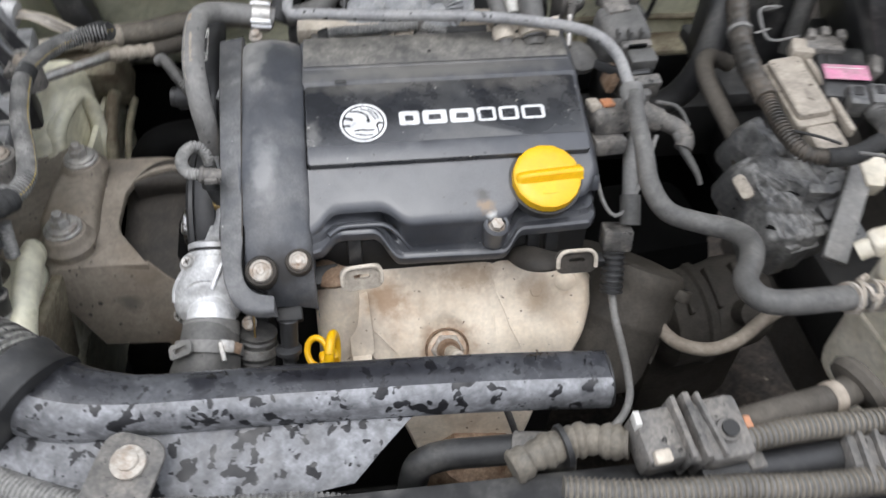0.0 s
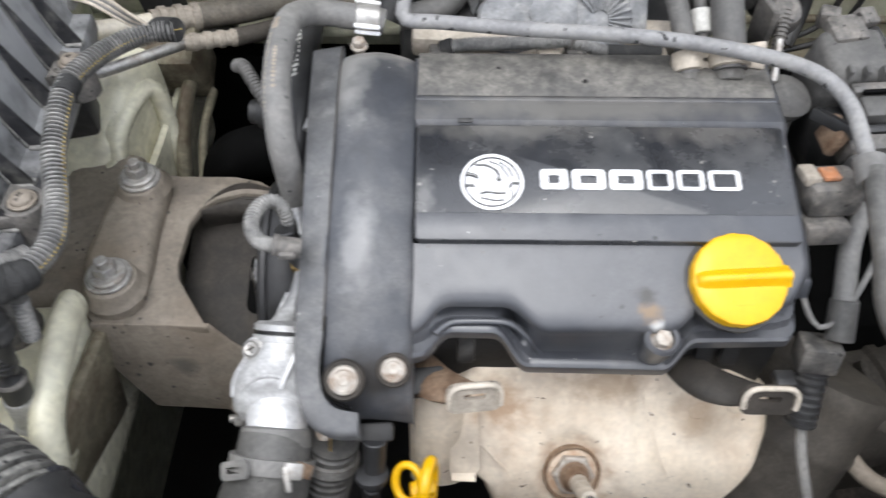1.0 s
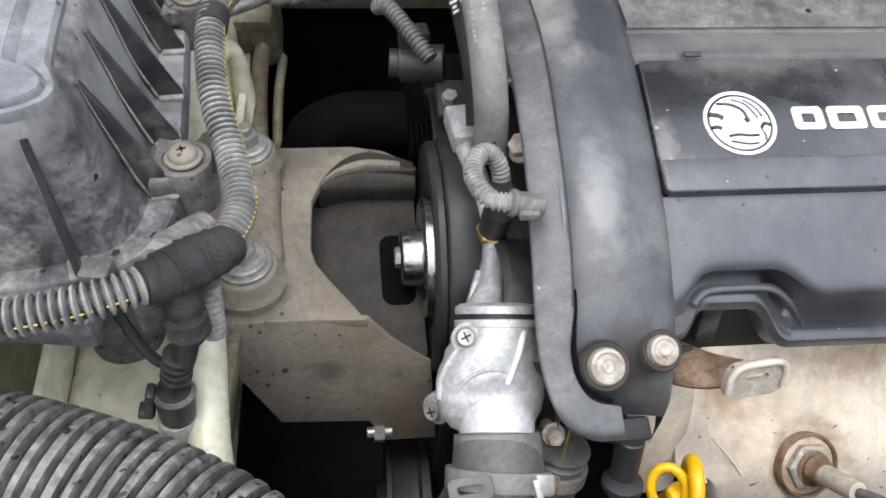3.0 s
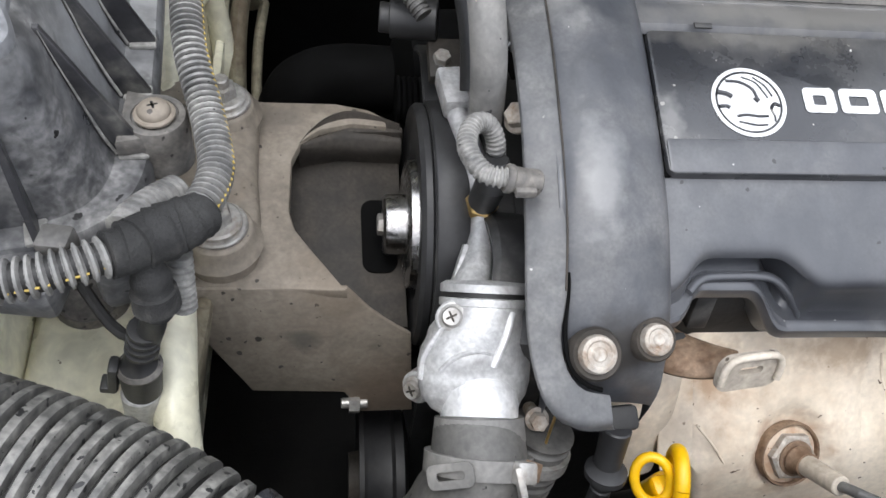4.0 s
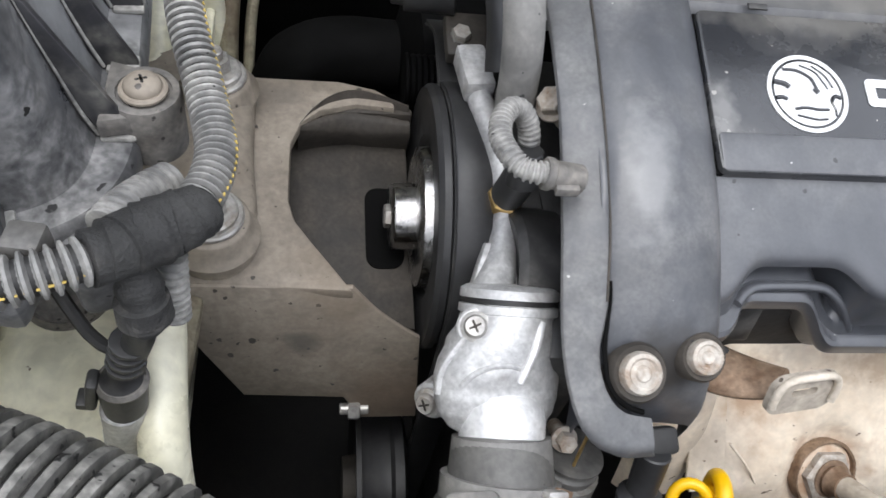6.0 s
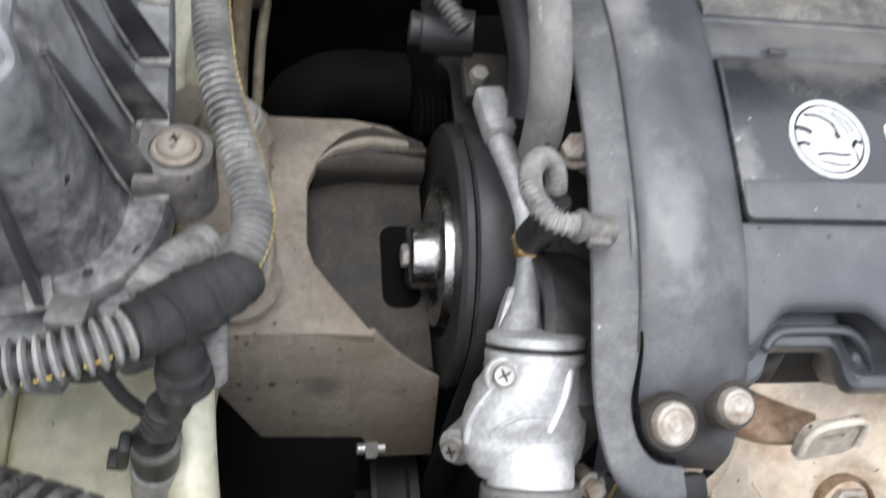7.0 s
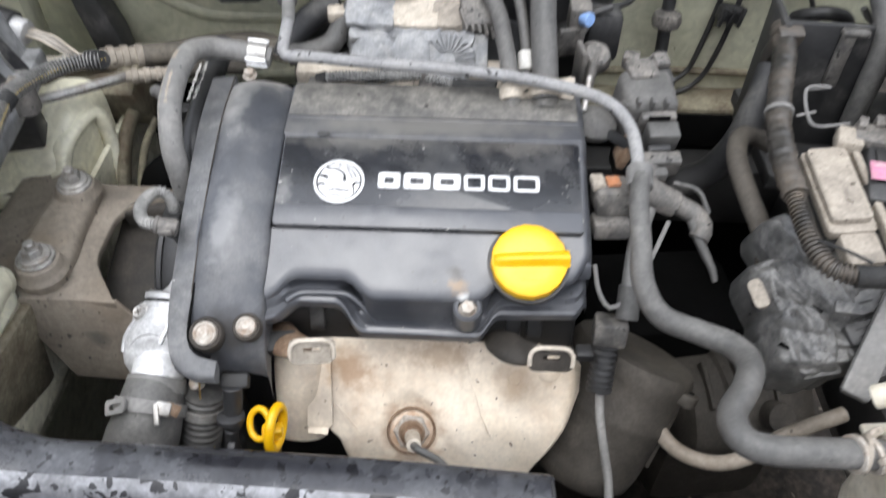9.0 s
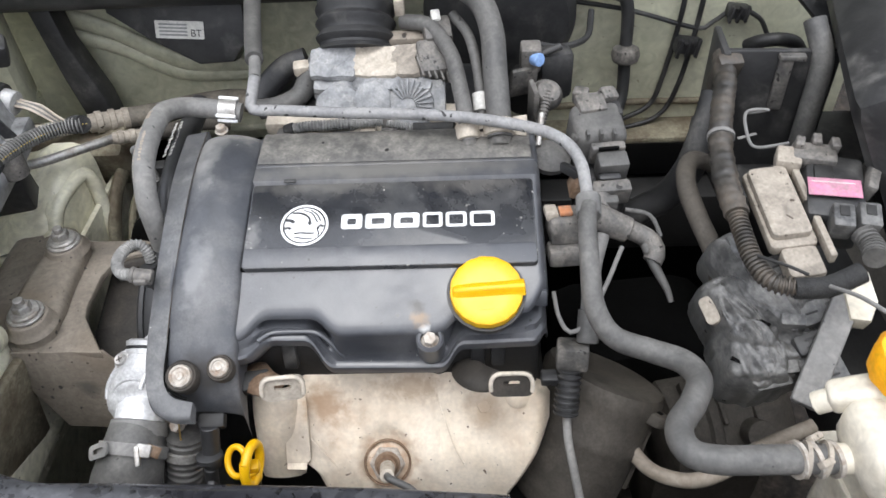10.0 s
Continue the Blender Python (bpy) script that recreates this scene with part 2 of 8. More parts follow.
BELLOWS = mat("dusty_bellows_rubber", (0.024, 0.024, 0.024), (0.045, 0.045, 0.044), (0.2, 0.38), scale=40, grain=0.2, dust=(0.36, 0.35, 0.32),
              dust_amount=0.58, dust_scale=30, dust_edge=0.22, specks=(0.014, 0.014, 0.014), speck_scale=210, speck_amount=0.75, bump=0.12)
# Cleaner body paint, with the pad's bright light put into its colour.
PAINT_LIT = mat("cream_green_paint", (0.68, 0.65, 0.49), (0.80, 0.775, 0.62), (0.18, 0.34), scale=12, grain=0.1, fine=220, dust=(0.34, 0.29, 0.19),
               dust_amount=0.22, dust_scale=16, dust_edge=0.2, specks=(0.14, 0.11, 0.07), speck_scale=120, speck_amount=0.25, bump=0.08)
GREYPLASTIC = mat("dusty_grey_plastic", (0.048, 0.046, 0.043), (0.125, 0.120, 0.113), (0.4, 0.65), scale=55, grain=0.3, dust=(0.27, 0.245, 0.215),
                  dust_amount=0.46, dust_scale=48, dust_edge=0.16, specks=(0.02, 0.018, 0.016), speck_scale=150, speck_amount=0.6, bump=0.5, bump_scale=120)
CREAMPLASTIC = mat("dusty_beige_plastic", (0.42, 0.37, 0.30), (0.55, 0.49, 0.41), (0.5, 0.7), scale=40, grain=0.2, dust=(0.26, 0.22, 0.17),
                   dust_amount=0.3, dust_scale=50, bump=0.2)
SLAB = mat("dusty_lid_plastic", (0.20, 0.175, 0.145), (0.34, 0.30, 0.25), (0.6, 0.8), scale=40, grain=0.3, dust=(0.44, 0.39, 0.32),
           dust_amount=0.5, dust_scale=30, dust_edge=0.18, specks=(0.07, 0.055, 0.04), speck_scale=120, speck_amount=0.5, bump=0.4)
BODY = mat("pale_green_paint", (0.49, 0.49, 0.36), (0.58, 0.58, 0.445), (0.28, 0.46), scale=10, grain=0.1, fine=200, dust=(0.24, 0.21, 0.15),
           dust_amount=0.34, dust_scale=11, dust_edge=0.24, specks=(0.12, 0.10, 0.07), speck_scale=110, speck_amount=0.3, bump=0.06)
TANK = mat("yellowed_tank_plastic", (0.60, 0.55, 0.44), (0.68, 0.63, 0.53), (0.4, 0.55), scale=20, grain=0.1, dust=(0.40, 0.34, 0.25),
           dust_amount=0.35, dust_scale=18, bump=0.08)
FOIL = mat("crinkled_dusty_film", (0.022, 0.022, 0.023), (0.050, 0.050, 0.051), (0.16, 0.34), scale=34, grain=0.2, dust=(0.27, 0.265, 0.25),
           dust_amount=0.58, dust_scale=26, dust_edge=0.22, bump=0.35, bump_scale=130)
PALEPIPE = mat("weathered_pale_pipe", (0.17, 0.17, 0.175), (0.26, 0.26, 0.262), (0.45, 0.65), scale=30, grain=0.2, dust=(0.36, 0.35, 0.33),
               dust_amount=0.5, dust_scale=34, dust_edge=0.2, specks=(0.03, 0.03, 0.03), speck_scale=120, speck_amount=0.7, bump=0.16)
GRIME = mat("grimy_taped_cable", (0.026, 0.025, 0.023), (0.055, 0.050, 0.044), (0.32, 0.55), scale=40, grain=0.3, dust=(0.17, 0.135, 0.10),
            dust_amount=0.42, dust_scale=28, dust_edge=0.2, specks=(0.3, 0.28, 0.25), speck_scale=200, speck_amount=0.2, bump=0.5, bump_scale=140)
FOILGREY = mat("dusty_grey_film", (0.17, 0.175, 0.18), (0.28, 0.285, 0.29), (0.45, 0.65), scale=60, grain=0.25, dust=(0.42, 0.41, 0.39),
               dust_amount=0.42, dust_scale=60, bump=0.8, bump_scale=110)
DUCT = mat("glossy_black_duct", (0.014, 0.014, 0.017), (0.030, 0.031, 0.036), (0.12, 0.26), scale=20, grain=0.15, fine=300,
           dust=(0.15, 0.155, 0.165), dust_amount=0.33, dust_scale=16, dust_edge=0.2, specks=(0.010, 0.010, 0.012), speck_scale=105, speck_amount=0.85, bump=0.05, grime=0.25,
           drops=(((0.010, 0.010, 0.012), 150, 0.2),))
DUCT_DUSTY = mat("spotted_dusty_duct", (0.05, 0.05, 0.054), (0.11, 0.112, 0.118), (0.18, 0.33), scale=20, grain=0.15, fine=300,
                 dust=(0.33, 0.335, 0.35), dust_amount=0.72, dust_scale=14, dust_edge=0.22, specks=(0.012, 0.012, 0.014), speck_scale=92, speck_amount=1.05, bump=0.06, grime=0.3,
                 drops=(((0.014, 0.014, 0.016), 130, 0.25),))
GEARBOX = mat("grimy_gearbox", (0.060, 0.053, 0.045), (0.105, 0.094, 0.080), (0.6, 0.85), metal=0.1, scale=20, grain=0.3, dust=(0.10, 0.088, 0.072),
              dust_amount=0.4, dust_scale=14, bump=0.35, spec=0.3)
# Oily metal black that also carries shade in grooves and gaps.
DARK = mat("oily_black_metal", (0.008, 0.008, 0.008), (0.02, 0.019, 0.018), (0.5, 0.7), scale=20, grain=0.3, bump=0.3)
# Near-black put on gaps, holes and deep parts in place of shade.
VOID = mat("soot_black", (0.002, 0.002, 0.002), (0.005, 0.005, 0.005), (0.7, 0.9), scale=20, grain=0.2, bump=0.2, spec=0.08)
PINK = mat("pink_label", (0.50, 0.17, 0.28), (0.62, 0.24, 0.36), (0.5, 0.7), scale=60, grain=0.15, dust=(0.32, 0.24, 0.24),
           dust_amount=0.5, dust_scale=70, bump=0.05)
WHITE = mat("off_white_label", (0.52, 0.51, 0.47), (0.62, 0.61, 0.57), (0.5, 0.6), scale=60, grain=0.1, bump=0.0)
INK = mat("grey_ink", (0.20, 0.20, 0.20), (0.25, 0.25, 0.25), (0.5, 0.6), bump=0.0)
YELLOWTHREAD = mat("yellow_thread", (0.40, 0.29, 0.07), (0.52, 0.38, 0.10), (0.6, 0.7), bump=0.0)
BLUE = mat("blue_plastic", (0.20, 0.33, 0.60), (0.30, 0.45, 0.70), (0.4, 0.5), bump=0.0)
COPPERY = mat("orange_seal", (0.45, 0.19, 0.09), (0.55, 0.26, 0.14), (0.5, 0.6), dust=(0.3, 0.27, 0.24), dust_amount=0.4, dust_scale=80, bump=0.1)
TANHOSE = mat("tan_dusty_hose", (0.24, 0.20, 0.155), (0.33, 0.28, 0.225), (0.5, 0.7), scale=24, grain=0.15, dust=(0.40, 0.35, 0.29),
              dust_amount=0.4, dust_scale=26, dust_edge=0.24, specks=(0.06, 0.05, 0.04), speck_scale=170, speck_amount=0.3, bump=0.14)
LEDGE = mat("mud_streaked_paint", (0.13, 0.10, 0.065), (0.33, 0.31, 0.22), (0.5, 0.75), scale=26, grain=0.35, dust=(0.10, 0.075, 0.05),
            dust_amount=0.6, dust_scale=40, dust_edge=0.2, bump=0.3)
ASPHALT = mat("wet_asphalt", (0.014, 0.012, 0.010), (0.038, 0.031, 0.025), (0.6, 0.9), scale=30, grain=0.8, fine=90,
              specks=(0.13, 0.11, 0.085), speck_scale=55, speck_amount=0.4, bump=1.0, bump_scale=60, spec=0.1)

# rust and scorch on the shield, oil on the mount, rubbed and dusty places on the cover
stain(SHIELD, (0.003, 0.500, 0.745), 0.034, (0.33, 0.17, 0.08), 0.75, 90)
stain(SHIELD, (0.030, 0.552, 0.800), 0.045, (0.30, 0.20, 0.12), 0.6, 120, (1.0, 0.5, 0.4))
stain(SHIELD, (-0.055, 0.540, 0.785), 0.028, (0.36, 0.21, 0.11), 0.7, 100)
stain(SHIELD, (-0.075, 0.515, 0.76), 0.030, (0.30, 0.25, 0.20), 0.55, 70)
stain(SHIELD, (0.098, 0.538, 0.785), 0.022, (0.42, 0.29, 0.18), 0.6, 90)
stain(AIRBOX, (-0.425, 0.750, 0.96), 0.125, (0.36, 0.365, 0.37), 0.76, 60, (0.6, 1.2, 0.9))
stain(AIRBOX, (-0.410, 0.640, 0.975), 0.060, (0.30, 0.305, 0.31), 0.6, 70, (0.7, 1.0, 0.7))
stain(AIRBOX, (-0.470, 0.540, 1.000), 0.060, (0.34, 0.345, 0.35), 0.6, 60, (1.4, 0.8, 0.5))
stain(MOUNT, (-0.321, 0.592, 0.752), 0.014, (0.10, 0.092, 0.082), 0.7, 90)
stain(MOUNT, (-0.340, 0.755, 0.802), 0.020, (0.12, 0.105, 0.09), 0.5, 60)
stain(MOUNT, (-0.395, 0.66, 0.80), 0.045, (0.20, 0.15, 0.10), 0.45, 45)
stain(MOUNT, (-0.300, 0.61, 0.79), 0.040, (0.19, 0.145, 0.10), 0.4, 55)
stain(MOUNT, (-0.262, 0.58, 0.69), 0.050, (0.17, 0.115, 0.075), 0.55, 40)
stain(COVER, (0.0465, 0.546, 0.888), 0.0065, (0.55, 0.55, 0.53), 0.9, 150)
stain(COVER, (0.042, 0.556, 0.893), 0.010, (0.20, 0.12, 0.05), 0.8, 150)
stain(COVER, (0.0395, 0.566, 0.897), 0.0085, (0.012, 0.009, 0.006), 0.95, 170)
stain(COVER, (0.0, 0.705, 0.948), 0.030, (0.21, 0.200, 0.180), 0.55, 60, (5.5, 0.75, 1.0))
stain(CHAINCASE, (-0.176, 0.735, 0.955), 0.050, (0.30, 0.295, 0.28), 0.6, 60, (0.45, 1.4, 1.0))
stain(CHAINCASE, (-0.150, 0.768, 0.955), 0.040, (0.32, 0.30, 0.27), 0.65, 70, (1.2, 0.7, 1.0))
stain(CHAINCASE, (-0.160, 0.590, 0.925), 0.030, (0.26, 0.26, 0.258), 0.5, 80, (0.5, 1.6, 1.0))
stain(PANEL, (-0.05, 0.684, 0.946), 0.030, (0.20, 0.19, 0.17), 0.38, 70, (2.6, 0.45, 1.0))
stain(PANEL, (0.09, 0.682, 0.946), 0.030, (0.16, 0.15, 0.135), 0.38, 90, (2.0, 0.5, 1.0))
stain(PANEL, (-0.115, 0.625, 0.93), 0.018, (0.22, 0.215, 0.205), 0.5, 120, (0.5, 1.6, 1.0))
stain(CHAINCASE, (-0.145, 0.515, 0.868), 0.030, (0.03, 0.026, 0.022), 0.8, 70)


# ---- geometry helpers ----
class G:
    """Collects vertices and faces of one part."""

    def __init__(self):
        self.v, self.f = [], []

    def add(self, verts, faces, m=None):
        o = len(self.v)
        self.v += [tuple(m @ Vector(p)) if m is not None else tuple(p) for p in verts]
        self.f += [tuple(o + i for i in f) for f in faces]
        return self

    def grid(self, rows, close_u=False, close_v=False, caps=False):
        """rows: lists of points, all of one length."""
        h, w, o = len(rows), len(rows[0]), len(self.v)
        self.v += [tuple(p) for r in rows for p in r]
        for i in range(h if close_v else h - 1):
            for j in range(w if close_u else w - 1):
                a, b = i * w + j, i * w + (j + 1) % w
                c, d = ((i + 1) % h) * w + (j + 1) % w, ((i + 1) % h) * w + j
                self.f.append((o + a, o + b, o + c, o + d))
        if caps:
            self.f.append(tuple(o + j for j in reversed(range(w))))
            self.f.append(tuple(o + (h - 1) * w + j for j in range(w)))
        return self

    def bm(self, b, m=None):
        b.verts.index_update()
        self.add([v.co.copy() for v in b.verts], [[v.index for v in f.verts] for f in b.faces], m)
        b.free()
        return self

    def box(self, c, s, rot=(0, 0, 0), bev=0.002, seg=2, taper=1.0):
        b = bmesh.new()
        bmesh.ops.create_cube(b, size=1.0)
        for v in b.verts:
            k = taper if v.co.z > 0 else 1.0
            v.co = Vector((v.co.x * s[0] * k, v.co.y * s[1] * k, v.co.z * s[2]))
        if bev:
            bmesh.ops.bevel(b, geom=list(b.edges), offset=min(bev, min(s) * 0.45), segments=seg, profile=0.5, affect="EDGES")
        return self.bm(b, pose(*c, *rot))

    def lathe(self, prof, origin=(0, 0, 0), axis=(0, 0, 1), seg=28, start=None):
        """prof: (radius, height) pairs along the axis."""
        z = Vector(axis).normalized()
        x = z.orthogonal().normalized()
        y = z.cross(x)
        rows = [[Vector(origin) + z * h + (x * math.cos(a) + y * math.sin(a)) * max(r, 1e-5)
                 for a in (2 * math.pi * k / seg for k in range(seg))] for r, h in prof]
        return self.grid(rows, close_u=True, caps=True)

    def rod(self, a, b, r, r2=None, seg=20, ch=0.0008):
        a, b = Vector(a), Vector(b)
        n, r2 = (b - a).length, r if r2 is None else r2
        return self.lathe([(r - ch, 0), (r, ch), (r2, n - ch), (r2 - ch, n)], a, b - a, seg)

    def hexa(self, origin, axis, r, h):
        return self.lathe([(r, 0), (r, h * 0.85), (r * 0.88, h)], origin, axis, 6)

    def prism(self, poly, z0, z1, m=None, bev=0.0015):
        b = bmesh.new()
        lo = [b.verts.new((x, y, z0)) for x, y in poly]
        hi = [b.verts.new((x, y, z1)) for x, y in poly]
        k = len(poly)
        b.faces.new(list(reversed(lo)))
        b.faces.new(hi)
        for i in range(k):
            b.faces.new((lo[i], lo[(i + 1) % k], hi[(i + 1) % k], hi[i]))
        bmesh.ops.recalc_face_normals(b, faces=list(b.faces))
        if bev:
            bmesh.ops.bevel(b, geom=[e for e in b.edges if abs((e.verts[0].co - e.verts[1].co).z) < 1e-6], offset=bev, segments=2, profile=0.5, affect="EDGES")
        return self.bm(b, m)

    def sweep(self, path, r, seg=16, step=0.006, caps=True, flat=None):
        """A tube along a smooth path; r: radius or a function of the way along in metres and of the whole length. flat: (wide, high) scales."""
        pts = smooth(path, step)
        acc = [0.0]
        for a, b in zip(pts, pts[1:]):
            acc.append(acc[-1] + (b - a).length)
        t0 = (pts[1] - pts[0]).normalized()
        x = t0.orthogonal().normalized() if flat is None else t0.cross(Vector((0, 0, 1))).normalized()
        rows = []
        for i, p in enumerate(pts):
            t = (pts[min(i + 1, len(pts) - 1)] - pts[max(i - 1, 0)]).normalized()
            x = (x - t * x.dot(t)).normalized()
            y = t.cross(x)
            q = r(acc[i], acc[-1]) if callable(r) else r
            fx, fy = flat or (1, 1)
            rows.append([p + (x * math.cos(a) * fx + y * math.sin(a) * fy) * q for a in (2 * math.pi * k / seg for k in range(seg))])
        return self.grid(rows, close_u=True, caps=caps)

    def rings(self, path, r, pitch=0.0042, depth=0.0014, seg=18):
        """Corrugated conduit."""
        def wave(s, n):
            return r - depth * max(0.0, min(1.0, 0.5 - 1.8 * (math.cos(2 * math.pi * s / pitch) - 0.12)))
        return self.sweep(path, wave, seg, step=pitch / 8)


def smooth(path, step=0.006):
    """Catmull-Rom through the points, resampled in even steps."""
    p = [Vector(q) for q in path]
    if len(p) == 2:
        dense = [p[0].lerp(p[1], k / 40) for k in range(41)]
    else:
        e = [2 * p[0] - p[1], *p, 2 * p[-1] - p[-2]]
        dense = []
        for i in range(1, len(e) - 2):
            a, b, c, d = e[i - 1:i + 3]
            for k in range(30):
                t = k / 30
                dense.append(0.5 * (2 * b + (c - a) * t + (2 * a - 5 * b + 4 * c - d) * t * t + (3 * b - a - 3 * c + d) * t ** 3))
        dense.append(p[-1])
    acc = [0.0]
    for a, b in zip(dense, dense[1:]):
        acc.append(acc[-1] + (b - a).length)
    n, out, j = max(2, int(acc[-1] / step)), [], 0
    for k in range(n + 1):
        s = acc[-1] * k / n
        while j < len(acc) - 2 and acc[j + 1] < s:
            j += 1
        u = 0 if acc[j + 1] == acc[j] else (s - acc[j]) / (acc[j + 1] - acc[j])
        out.append(dense[j].lerp(dense[j + 1], min(1, max(0, u))))
    return out


def lin(x, table):
    """Piecewise smooth value from (x, value) pairs."""
    if x <= table[0][0]:
        return table[0][1]
    for (a, p), (b, q) in zip(table, table[1:]):
        if x <= b:
            u = (x - a) / (b - a)
            u = u * u * (3 - 2 * u)
            return p + (q - p) * u
    return table[-1][1]


def straight(x, table):
    return float(np.interp(x, [a for a, _ in table], [b for _, b in table]))


BASE = {}


def letters(text, size, m, material, parent):
    """Words in the built-in font as one thin mesh."""
    cu = bpy.data.curves.new("letters", "FONT")
    cu.body, cu.size, cu.extrude, cu.align_x, cu.align_y = text, size, 0.0001, "CENTER", "CENTER"
    ob = bpy.data.objects.new("letters", cu)
    me = bpy.data.meshes.new_from_object(ob)
    bpy.data.objects.remove(ob)
    g = G().add([v.co.copy() for v in me.vertices], [tuple(p.vertices) for p in me.polygons], m)
    return part("lettering", g, material, parent)



def as_mesh(name, g, off=(0, 0, 0), angle=38):
    me = bpy.data.meshes.new(name)
    me.from_pydata([(p[0] - off[0], p[1] - off[1], p[2] - off[2]) for p in g.v], [], g.f)
    b = bmesh.new()
    b.from_mesh(me)
    bmesh.ops.recalc_face_normals(b, faces=list(b.faces))
    b.to_mesh(me)
    b.free()
    me.shade_smooth()
    me.set_sharp_from_angle(angle=radians(angle))
    return me


def thing(name, at, label, category, group="", kind=""):
    ob = new(name)
    ob.empty_display_size = 0.02
    ob.location = at
    BASE[ob] = Vector(at)
    return tagged(ob, label, category, group, kind)


def part(name, g, material, parent, label="", angle=38):
    me = as_mesh(name, g, BASE[parent], angle)
    me.materials.append(material)
    ob = new(name, me)
    ob.parent = parent
    BASE[ob] = BASE[parent]
    return tagged(ob, label)


def solo(name, g, material, label, category, group="", kind="", angle=38):
    """A thing of one mesh; its origin lies under its middle."""
    a = np.array(g.v)
    lo, hi = a.min(0), a.max(0)
    off = ((lo[0] + hi[0]) / 2, (lo[1] + hi[1]) / 2, lo[2])
    me = as_mesh(name, g, off, angle)
    me.materials.append(material)
    ob = new(name, me)
    ob.location = off
    BASE[ob] = Vector(off)
    return tagged(ob, label, category, group, kind)


def arc(cx, cy, r, a0, a1, n):
    return [(cx + r * math.cos(radians(a0 + (a1 - a0) * k / n)), cy + r * math.sin(radians(a0 + (a1 - a0) * k / n))) for k in range(n + 1)]


def rounded(w, h, r, n=4):
    """A rounded rectangle about the origin."""
    return (arc(w / 2 - r, h / 2 - r, r, 0, 90, n) + arc(-w / 2 + r, h / 2 - r, r, 90, 180, n)
            + arc(-w / 2 + r, -h / 2 + r, r, 180, 270, n) + arc(w / 2 - r, -h / 2 + r, r, 270, 360, n))


def frame_of(origin, x_to, normal):
    """A pose with its x axis along x_to and its z axis along the normal."""
    z = Vector(normal).normalized()
    x = Vector(x_to)
    x = (x - z * x.dot(z)).normalized()
    y = z.cross(x)
    m = Matrix((x, y, z)).transposed().to_4x4()
    m.translation = origin
    return m


# ---- rocker cover ----
def panel_z(y):
    return 0.920 + 0.29 * (y - 0.597)


def rocker_cover():
    t = thing("rocker_cover", (-0.02, 0.64, 0.82), "black plastic engine rocker cover with dusty rear edge", "engine cover")
    edge = [(-0.125, 0.543), (-0.116, 0.546), (-0.099, 0.562), (-0.056, 0.562), (-0.030, 0.546), (0.058, 0.547), (0.082, 0.563), (0.140, 0.563), (0.157, 0.585)]
    lip_y = [(-0.125, 0.530), (-0.113, 0.533), (-0.097, 0.553), (-0.061, 0.553), (-0.041, 0.539), (0.062, 0.539), (0.078, 0.551), (0.147, 0.551), (0.159, 0.575)]
    lip_z = [(-0.125, 0.862), (-0.063, 0.861), (-0.041, 0.838), (0.062, 0.836), (0.077, 0.854), (0.159, 0.857)]
    rows = []
    for k in range(141):
        x = -0.124 + 0.281 * k / 140
        ye, yl, zl = (sum(lin(x + wide * q / 4, table) for q in range(-4, 5)) / 9 for table, wide in ((edge, 0.006), (lip_y, 0.005), (lip_z, 0.005)))
        ze = 0.914 - 0.50 * (0.598 - ye)
        zb = zl + 0.013
        und = 0.015 * max(0.0, min(1.0, (ye - 0.549) / 0.012))
        yw = max(yl + 0.007, min(ye - 0.003, yl + 0.011))
        end = max(0.0, (x - 0.150) / 0.007)
        drop = 0.006 * end * end
        prof = [(0.768, 0.84), (0.768, 0.935), (0.766, 0.944), (0.760, 0.9495), (0.752, 0.951), (0.712, 0.9485), (0.7115, 0.9478), (0.7085, 0.9478),
                (0.708, 0.948), (0.692, 0.9455), (0.688, 0.940), (0.602, 0.9165), (0.598, 0.9135)]
        n = 8
        prof += [(0.598 - (0.598 - ye - 0.010) * i / n, 0.9135 - (0.9135 - ze - 0.005) * i / n) for i in range(1, n + 1)]
        prof += [(ye + 0.0055, ze + 0.0026), (ye + 0.0022, ze + 0.0003), (ye, ze - 0.0028), (ye - 0.0008, ze - 0.0065), (ye + und * 0.6, ze - 0.009), (ye + und, ze - 0.013), (ye + und, zb + 0.007), (yw + 0.0012, zb + 0.004), (yw, zb), (yw - 0.001, zb - 0.002),
                 (yl + 0.002, zb - 0.0025), (yl, zb - 0.0045), (yl, zl + 0.001), (yl + 0.0015, zl - 0.001), (yl + 0.006, zl - 0.002), (yl + 0.012, zl - 0.012), (yl + 0.03, zl - 0.014)]
        rows.append([Vector((x, y, z - (drop if 0.55 < y < 0.76 else 0))) for y, z in prof])
    last = [Vector((0.1585, 0.66 + (p.y - 0.66) * 0.97, p.z - 0.010)) for p in rows[-1]]
    low = [Vector((0.1590, p.y, 0.85)) for p in last]
    part("cover_body", G().grid(rows + [last, low]), COVER, t)
    # the grooved rear strip gathers dust
    g = G()
    rows = []
    for k in range(81):
        x = -0.121 + 0.271 * k / 80
        dip = 0.004 * max(0, math.sin((x + 0.12) * 95)) ** 6
        rows.append([Vector((x, y, z)) for y, z in ((0.7695, 0.92), (0.7695 - dip, 0.940), (0.764, 0.9515), (0.754, 0.9535), (0.717, 0.9515), (0.7145, 0.9495))])
    part("rear_strip", g.grid(rows), COVER_DUSTY, t, "dust-covered black plastic strip")
    # raised panel with a bevelled front
    m = frame_of((0.0145, 0.642, panel_z(0.642) - 0.0045), (1, 0, 0), (0, -0.29, 1))
    g = G().prism(rounded(0.270, 0.093, 0.004), -0.004, 0.0045, m, 0.0012)
